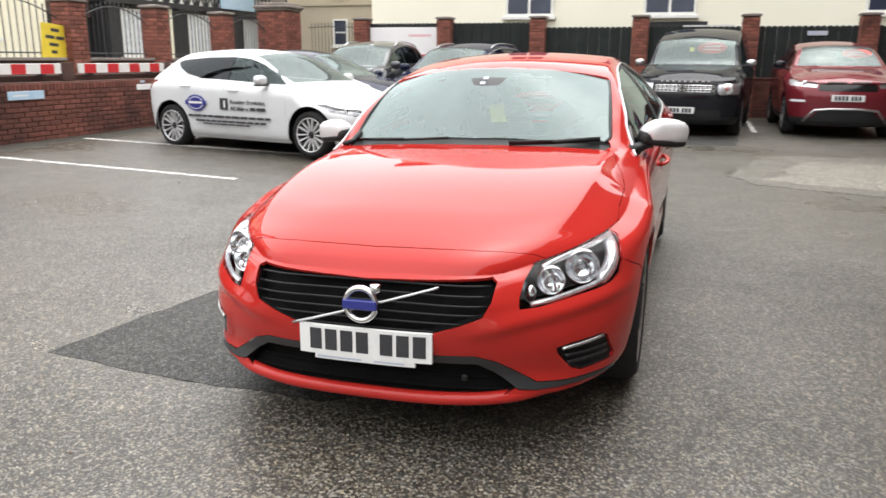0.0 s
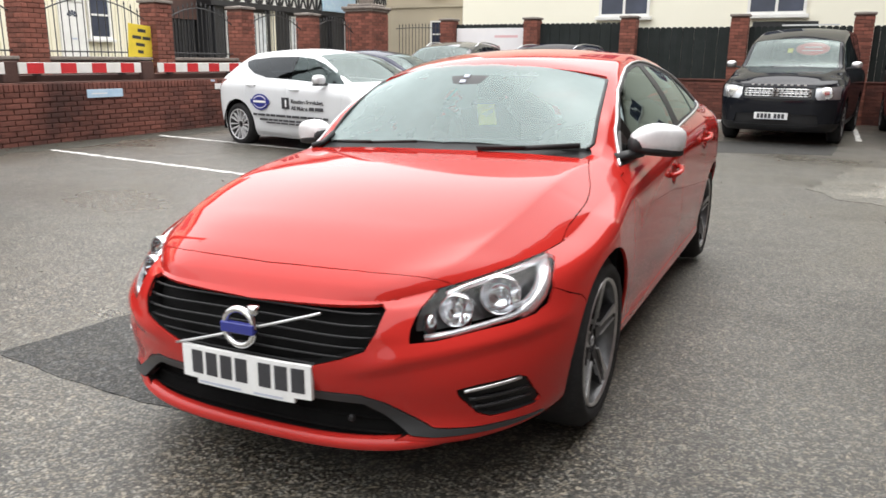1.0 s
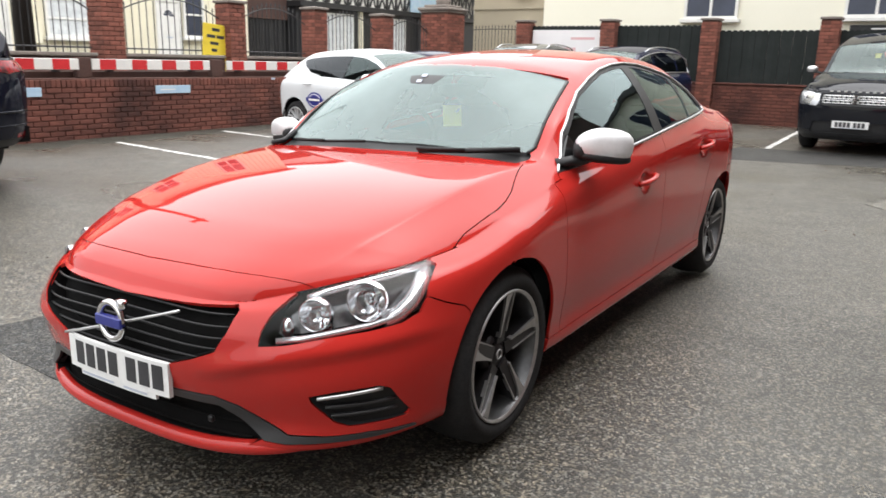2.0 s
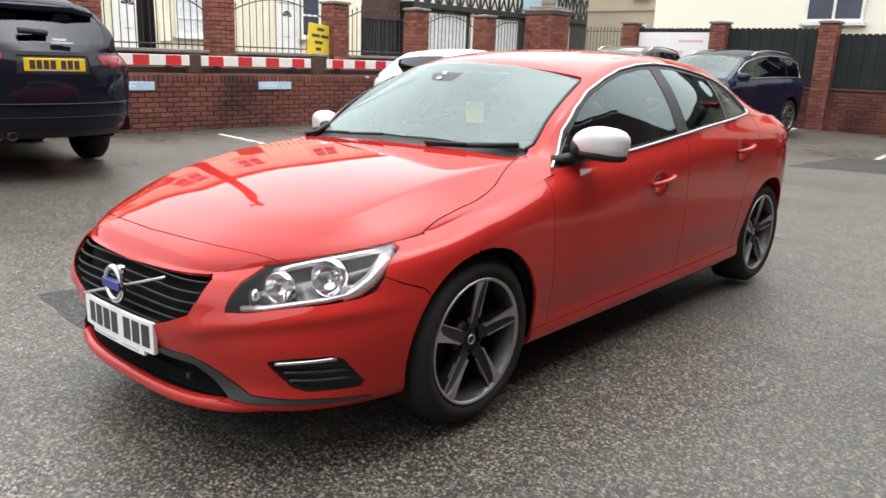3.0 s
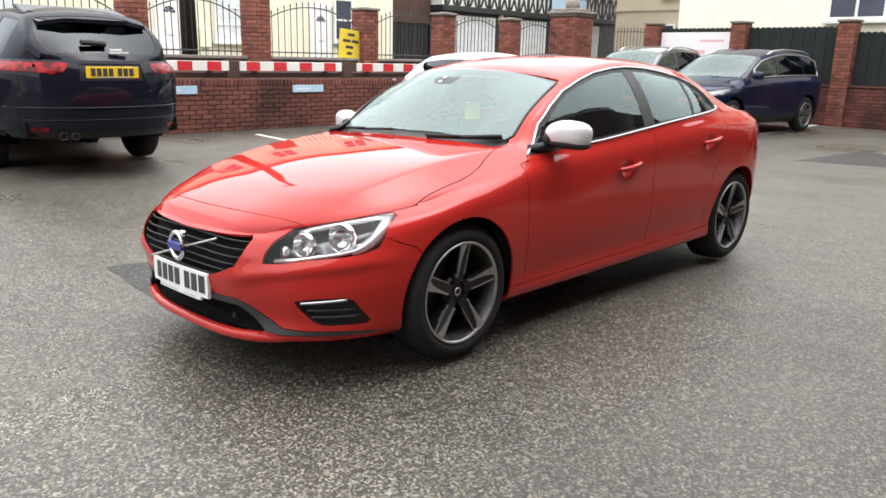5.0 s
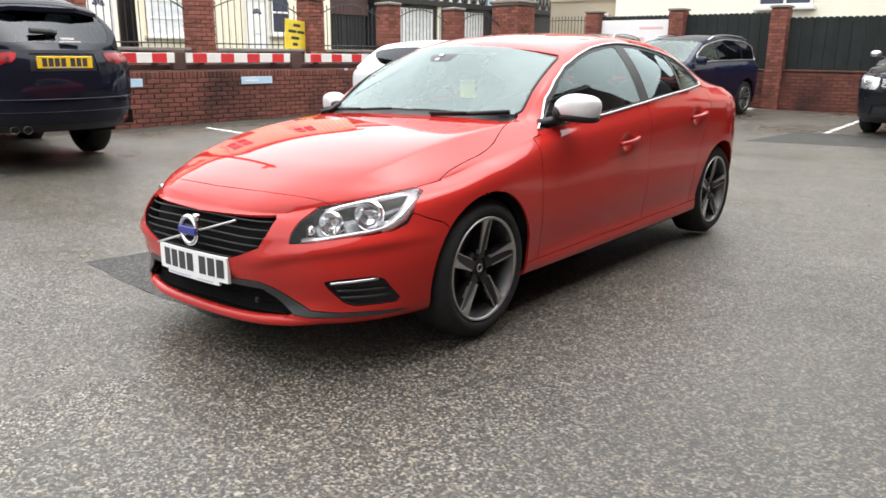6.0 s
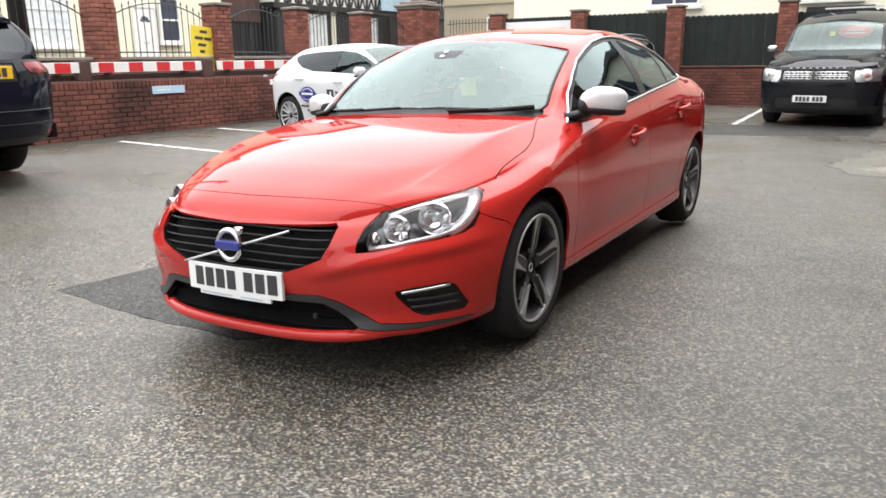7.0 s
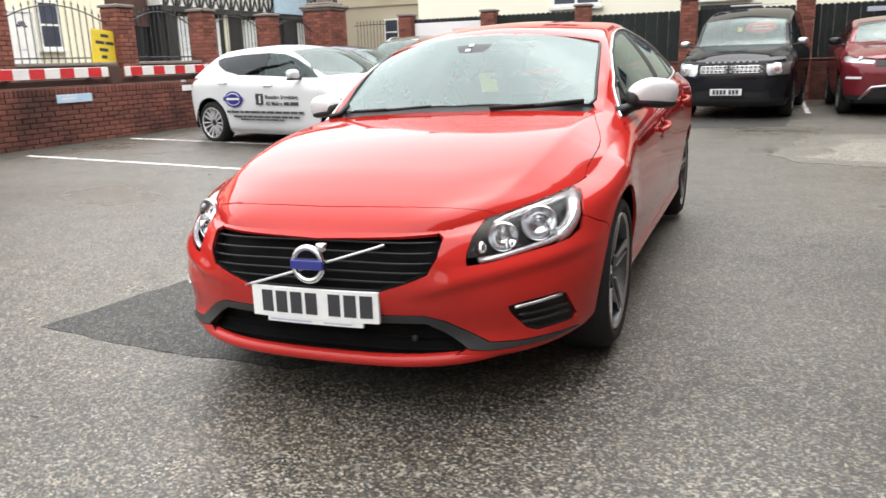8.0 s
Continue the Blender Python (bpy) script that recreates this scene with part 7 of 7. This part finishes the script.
def blue_suv():
    spec = shape(4.75, 0.925, 1.65, 0.22, 0.84, (1.05, 1.12), 1.07, (1.3, 1.09), (2.05, 1.54), (4.05, 1.61), (4.6, 1.22), 0.66, 1.0, 3.85)
    car, body, wrap, wf = parked_car("estate_car", pose(-4.02, 11.52, lift(-4, 13), 0, 0, -6.5), "dark blue estate car with chrome window line and silver roof rails", spec, NAVY, (0.95, 3.75), 0.35, 0.24,
        [(1.45, 2.55), (2.6, 3.6), (3.66, 4.25)], [(1.36, 2.05), (4.0, 4.45)],
        front=(("headlamp", [(0.5, 0.78), (0.6, 0.84), (0.88, 0.9), (0.88, 0.78), (0.62, 0.72)], LENS, 0), ("grille", [(-0.1, 0.82), (0.44, 0.82), (0.4, 0.62), (-0.1, 0.6)], GLOSSBLACK, 0.02), ("intake", [(-0.1, 0.48), (0.6, 0.48), (0.6, 0.32), (-0.1, 0.32)], PLASTIC, 0.02)),
        glass=DARKGLASS, alloy=ALLOY, door_cuts=(1.4, 2.57, 3.5), handles=((2.4, 1.0), (3.35, 1.04)), mirror=(1.55, 1.13), roof_bars=True, lower=0.36)
    half = body.top.shape[1] // 2
    for sx in (1, -1):
        path = []
        for y, z in side_window(body, 1.45, 4.25, 0.02, 0.05):
            col = body.top[int(np.argmin(abs(body.top[:, half, 1] - y))), :half + 1]
            col = col[np.argsort(col[:, 2])]
            path.append((sx * (float(np.interp(z, col[:, 2], col[:, 0])) + 0.004), y, z))
        bm = bmesh.new()
        tube(bm, path, 0.011, 6, closed=True)
        part("window_chrome", bm, SATIN, car, "chrome window line", smooth=True)


navy_car()
grey_suv()
blue_suv()


def sticker(car, y, z, tilt, x, rx, rz):
    bm = bmesh.new()
    prism(bm, [(rx * math.cos(a), rz * math.sin(a)) for a in np.linspace(0, 6.2832, 28, endpoint=False)], -0.002, 0.002)
    s = part("sale_sticker", bm, STICKERRED, car, "red oval sticker behind the windscreen")
    s.matrix_basis = pose(x, y, z, tilt, 0, 0)
    part("print_bar", boxes((-rx * 0.5, rx * 0.5, -0.004, -0.0025, 0.01, rz * 0.35)), PINK, s)
    part("print_bar", boxes((-rx * 0.6, rx * 0.6, -0.004, -0.0025, -rz * 0.4, -0.03)), PINK, s)


def black_offroader():
    """Boxy off-road car that faces the yard."""
    spec = shape(4.8, 0.97, 1.97, 0.22, 0.98, (1.2, 1.28), 1.2, (1.02, 1.25), (1.56, 1.75), (4.2, 1.97), (4.68, 1.3), 0.72, 0.75, 4.3, n=3.6, nr=4.5, hood_sag=0.02, screen_bow=0.05)
    spec["melt"] = 1
    car, body, wrap, wf = parked_car("offroad_car", pose(0.9, 12.05, lift(0.9, 12.3), 0, 0, -6), "boxy black off-road car with twin silver grille bars", spec, BLACKCAR, (0.9, 3.78), 0.37, 0.24,
        [(1.15, 2.1), (2.16, 3.1), (3.16, 4.2)], [(1.06, 1.56), (4.4, 4.66)],
        front=(("headlamp", [(0.56, 0.96), (0.93, 0.98), (0.93, 0.76), (0.6, 0.74), (0.56, 0.8)], LENS, 0), ("grille", [(-0.1, 0.935), (0.54, 0.935), (0.52, 0.75), (-0.1, 0.75)], GLOSSBLACK, 0.02), ("intake", [(-0.1, 0.5), (0.62, 0.5), (0.66, 0.33), (-0.1, 0.33)], PLASTIC, 0.02)),
        glass=DARKGLASS, alloy=ALLOY, door_cuts=(1.1, 2.13, 3.12), mirror=(1.25, 1.3), mirror_mat=SATIN, mirror_size=0.78, lower=0.36, lamp_mat=SATIN, bowl=0.42)
    for z in (0.815, 0.885):
        for dz in (-0.021, 0.021):
            bm = bmesh.new()
            tube(bm, [Vector(front_point(body, abs(x), z)) * Vector((math.copysign(1, x), 1, 0)) + Vector((0, -0.012, z + dz)) for x in np.linspace(-0.5, 0.5, 15)], 0.008, 6)
            part("grille_bar", bm, CHROME, car, "bright silver grille bar", smooth=True)
        for k in range(15):
            x = -0.49 + k * 0.07
            y = float(np.interp(abs(x), [0, 0.5], [front_point(body, 0.03, z)[1], front_point(body, 0.5, z)[1]])) - 0.006
            part("grille_slot", boxes((x - 0.012, x + 0.012, y - 0.004, y + 0.02, z - 0.016, z + 0.016), bevel=0.003), SATIN, car)
    for k in range(9):
        x = -0.4 + k * 0.1
        y = front_point(body, abs(x), 0.955)[1]
        part("bonnet_letter_bar", boxes((x - 0.02, x + 0.02, y - 0.016, y + 0.03, 0.962, 0.982)), SATIN, car)
    y = front_point(body, 0.2, 0.58)[1]
    number_plate(car, pose(-0.06, y - 0.02, 0.47), PLATEWHITE)
    for x in (-0.72, 0.72):
        bm = bmesh.new()
        blob(bm, x, front_point(body, 0.72, 0.6)[1], 0.6, 0.035, 0.03, 0.03, 2, None, 12)
        part("fog_lamp", bm, LENS, car, smooth=True)
    bm = bmesh.new()
    tube(bm, [(-0.6, 1.13, 1.2), (0.0, 1.1, 1.215), (0.6, 1.13, 1.2)], 0.012, 6)
    part("wiper", bm, PLASTIC, car)
    part("roof_rack_edge", boxes((-0.35, 0.6, 2.0, 2.06, 1.985, 2.01)), SATIN, car, "pale roof rail edge")
    sticker(car, 1.46, 1.57, -44, 0.28, 0.27, 0.15)
    n = part("paper_note", boxes((-0.04, 0.04, -0.002, 0.002, -0.05, 0.05)), NOTEYELLOW, car)
    n.matrix_basis = pose(-0.08, 1.46, 1.54, -44, 0, 0)


def wine_suv():
    spec = shape(4.37, 0.95, 1.73, 0.22, 0.97, (1.16, 1.3), 1.2, (1.12, 1.22), (1.8, 1.63), (3.5, 1.64), (4.1, 1.35), 0.64, 0.9, 3.6, n=3.0)
    car, body, wrap, wf = parked_car("suv_car", pose(3.62, 12.55, lift(3.6, 12.6)), "dark red sport utility car with silver front skid trim", spec, WINE, (0.9, 3.56), 0.365, 0.25,
        [(1.35, 2.35), (2.4, 3.4)], [(1.22, 1.85), (3.65, 4.05)],
        front=(("headlamp", [(0.46, 0.95), (0.5, 0.88), (0.9, 0.91), (0.9, 1.02), (0.6, 1.0)], LENS, 0), ("grille", [(-0.1, 0.955), (0.45, 0.955), (0.48, 0.83), (-0.1, 0.82)], GLOSSBLACK, 0.02), ("intake", [(-0.1, 0.5), (0.42, 0.5), (0.6, 0.32), (-0.1, 0.32)], PLASTIC, 0.02), ("fog_lamp", [(0.66, 0.67), (0.88, 0.67), (0.88, 0.63), (0.66, 0.63)], LEDWHITE, 0.0)),
        glass=DARKGLASS, alloy=ALLOY, door_cuts=(1.25, 2.37, 3.3), mirror=(1.4, 1.27), mirror_mat=BLACKCAR, lower=0.36, lamp_mat=SATIN, bowl=0.34)
    y = front_point(body, 0.2, 0.62)[1]
    number_plate(car, pose(0.0, y - 0.02, 0.71), PLATEWHITE)
    bm = bmesh.new()
    tube(bm, [Vector(front_point(body, abs(x), z)) * Vector((math.copysign(1, x), 1, 1)) + Vector((0, -0.01, 0)) for x, z in ((-0.66, 0.3), (-0.5, 0.5), (-0.25, 0.51), (0.25, 0.51), (0.5, 0.5), (0.66, 0.3))], 0.022, 8)
    part("skid_trim", bm, SATIN, car, "silver skid trim", smooth=True)
    for a, b in ((-0.34, -0.03), (0.05, 0.34)):
        part("bonnet_letter_bar", boxes((a, b, front_point(body, 0.2, 0.965)[1] - 0.02, front_point(body, 0.2, 0.965)[1] + 0.02, 0.972, 0.992)), SATIN, car)
    sticker(car, 1.62, 1.48, -46, 0.32, 0.26, 0.12)


black_offroader()
wine_suv()


def black_suv():
    """Seen from behind: tail lamps, tailgate glass, spoiler, twin exhausts."""
    spec = shape(3.7, 0.945, 1.7, 0.39, 0.85, (1.08, 1.16), 1.15, (0.66, 1.1), (1.3, 1.6), (3.05, 1.64), (3.58, 1.2), 0.57, 0.7, 2.75, n=2.8, nr=2.5)
    spec["xr"][-2] = (3.58, 0.7)
    car, body, wrap, wf = parked_car("suv_car", pose(-8.33, 1.68, lift(-5.6, 1.6)) @ TO_WEST, "blue-black sport utility car with red tail lamps, nose to the wall", spec, INKCAR, (0.62, 2.3), 0.37, 0.25,
        [(0.95, 1.75), (1.81, 2.5), (2.56, 3.05)], [(0.73, 1.3), (3.17, 3.56)],
        rear=(("tail_lamp1", [(0.4, 1.125), (0.42, 1.08), (0.46, 1.035), (0.55, 1.022), (0.655, 1.035), (0.655, 1.135), (0.42, 1.132)], TAILRED, -0.006), ("tail_lamp2", [(0.675, 1.035), (0.99, 1.05), (0.99, 1.135), (0.675, 1.135)], TAILRED, -0.006), ("reflector", [(0.6, 0.51), (0.75, 0.51), (0.75, 0.46), (0.6, 0.46)], TAILRED, -0.003), ("plate_recess", [(-0.1, 1.12), (0.3, 1.12), (0.32, 0.96), (-0.1, 0.96)], PLASTIC, 0.012), ("valance", [(-0.1, 0.46), (0.98, 0.46), (0.98, 0.2), (-0.1, 0.2)], PLASTIC, 0.0)),
        glass=DARKGLASS, alloy=ALLOY, door_cuts=(0.9, 1.78, 2.5), mirror=(1.05, 1.16), lower=0.44)
    y = back_point(body, 0.2, 1.04)[1]
    number_plate(car, pose(0, y + 0.002, 1.04, 0, 0, 180), PLATEYELLOW)
    for x in (0.39, 0.49):
        bm = bmesh.new()
        yy = back_point(body, x, 0.43)[1] + 0.01
        tube(bm, [(x + 0.038 * math.cos(a), yy + 0.01, 0.42 + 0.035 * math.sin(a)) for a in np.linspace(0, 6.2832, 20, endpoint=False)], 0.0045, 6, closed=True)
        part("exhaust_tip", bm, GREYTRIM, car, smooth=True)
    bm = bmesh.new()
    prism(bm, [(-0.5, 2.55), (0.5, 2.55), (0.54, 3.05), (0.53, 3.3), (0.3, 3.36), (-0.3, 3.36), (-0.53, 3.3), (-0.54, 3.05)], 1.535, 1.575, "z")
    for v in bm.verts:
        v.co.z += 0.24 * (3.36 - v.co.y) - 0.08 * (v.co.x / 0.54) ** 2
    part("tailgate_spoiler", bm, INKCAR, car, "dark roof spoiler that slopes down over the rear window")
    bm = bmesh.new()
    tube(bm, [(0.22, 3.5, 1.325), (0.1, 3.5, 1.32), (-0.02, 3.5, 1.31)], 0.026, 8)
    part("rear_wiper", bm, PLASTIC, car)
    part("tail_emblem", boxes((-0.2, -0.02, 3.57, 3.61, 1.225, 1.238), (-0.14, -0.03, 3.56, 3.6, 1.25, 1.268)), LEDWHITE, car, "silver emblem and lettering strip")
    for z, r in ((0.7, 0.01), (0.57, 0.006)):
        bm = bmesh.new()
        tube(bm, [Vector(back_point(body, abs(x), z)) * Vector((math.copysign(1, x), 1, 1)) + Vector((0, 0.001, 0)) for x in np.linspace(-0.88, 0.88, 19)], r, 6)
        part("bumper_crease", bm, INKCAR, car, smooth=True)


black_suv()

lay_bricks()
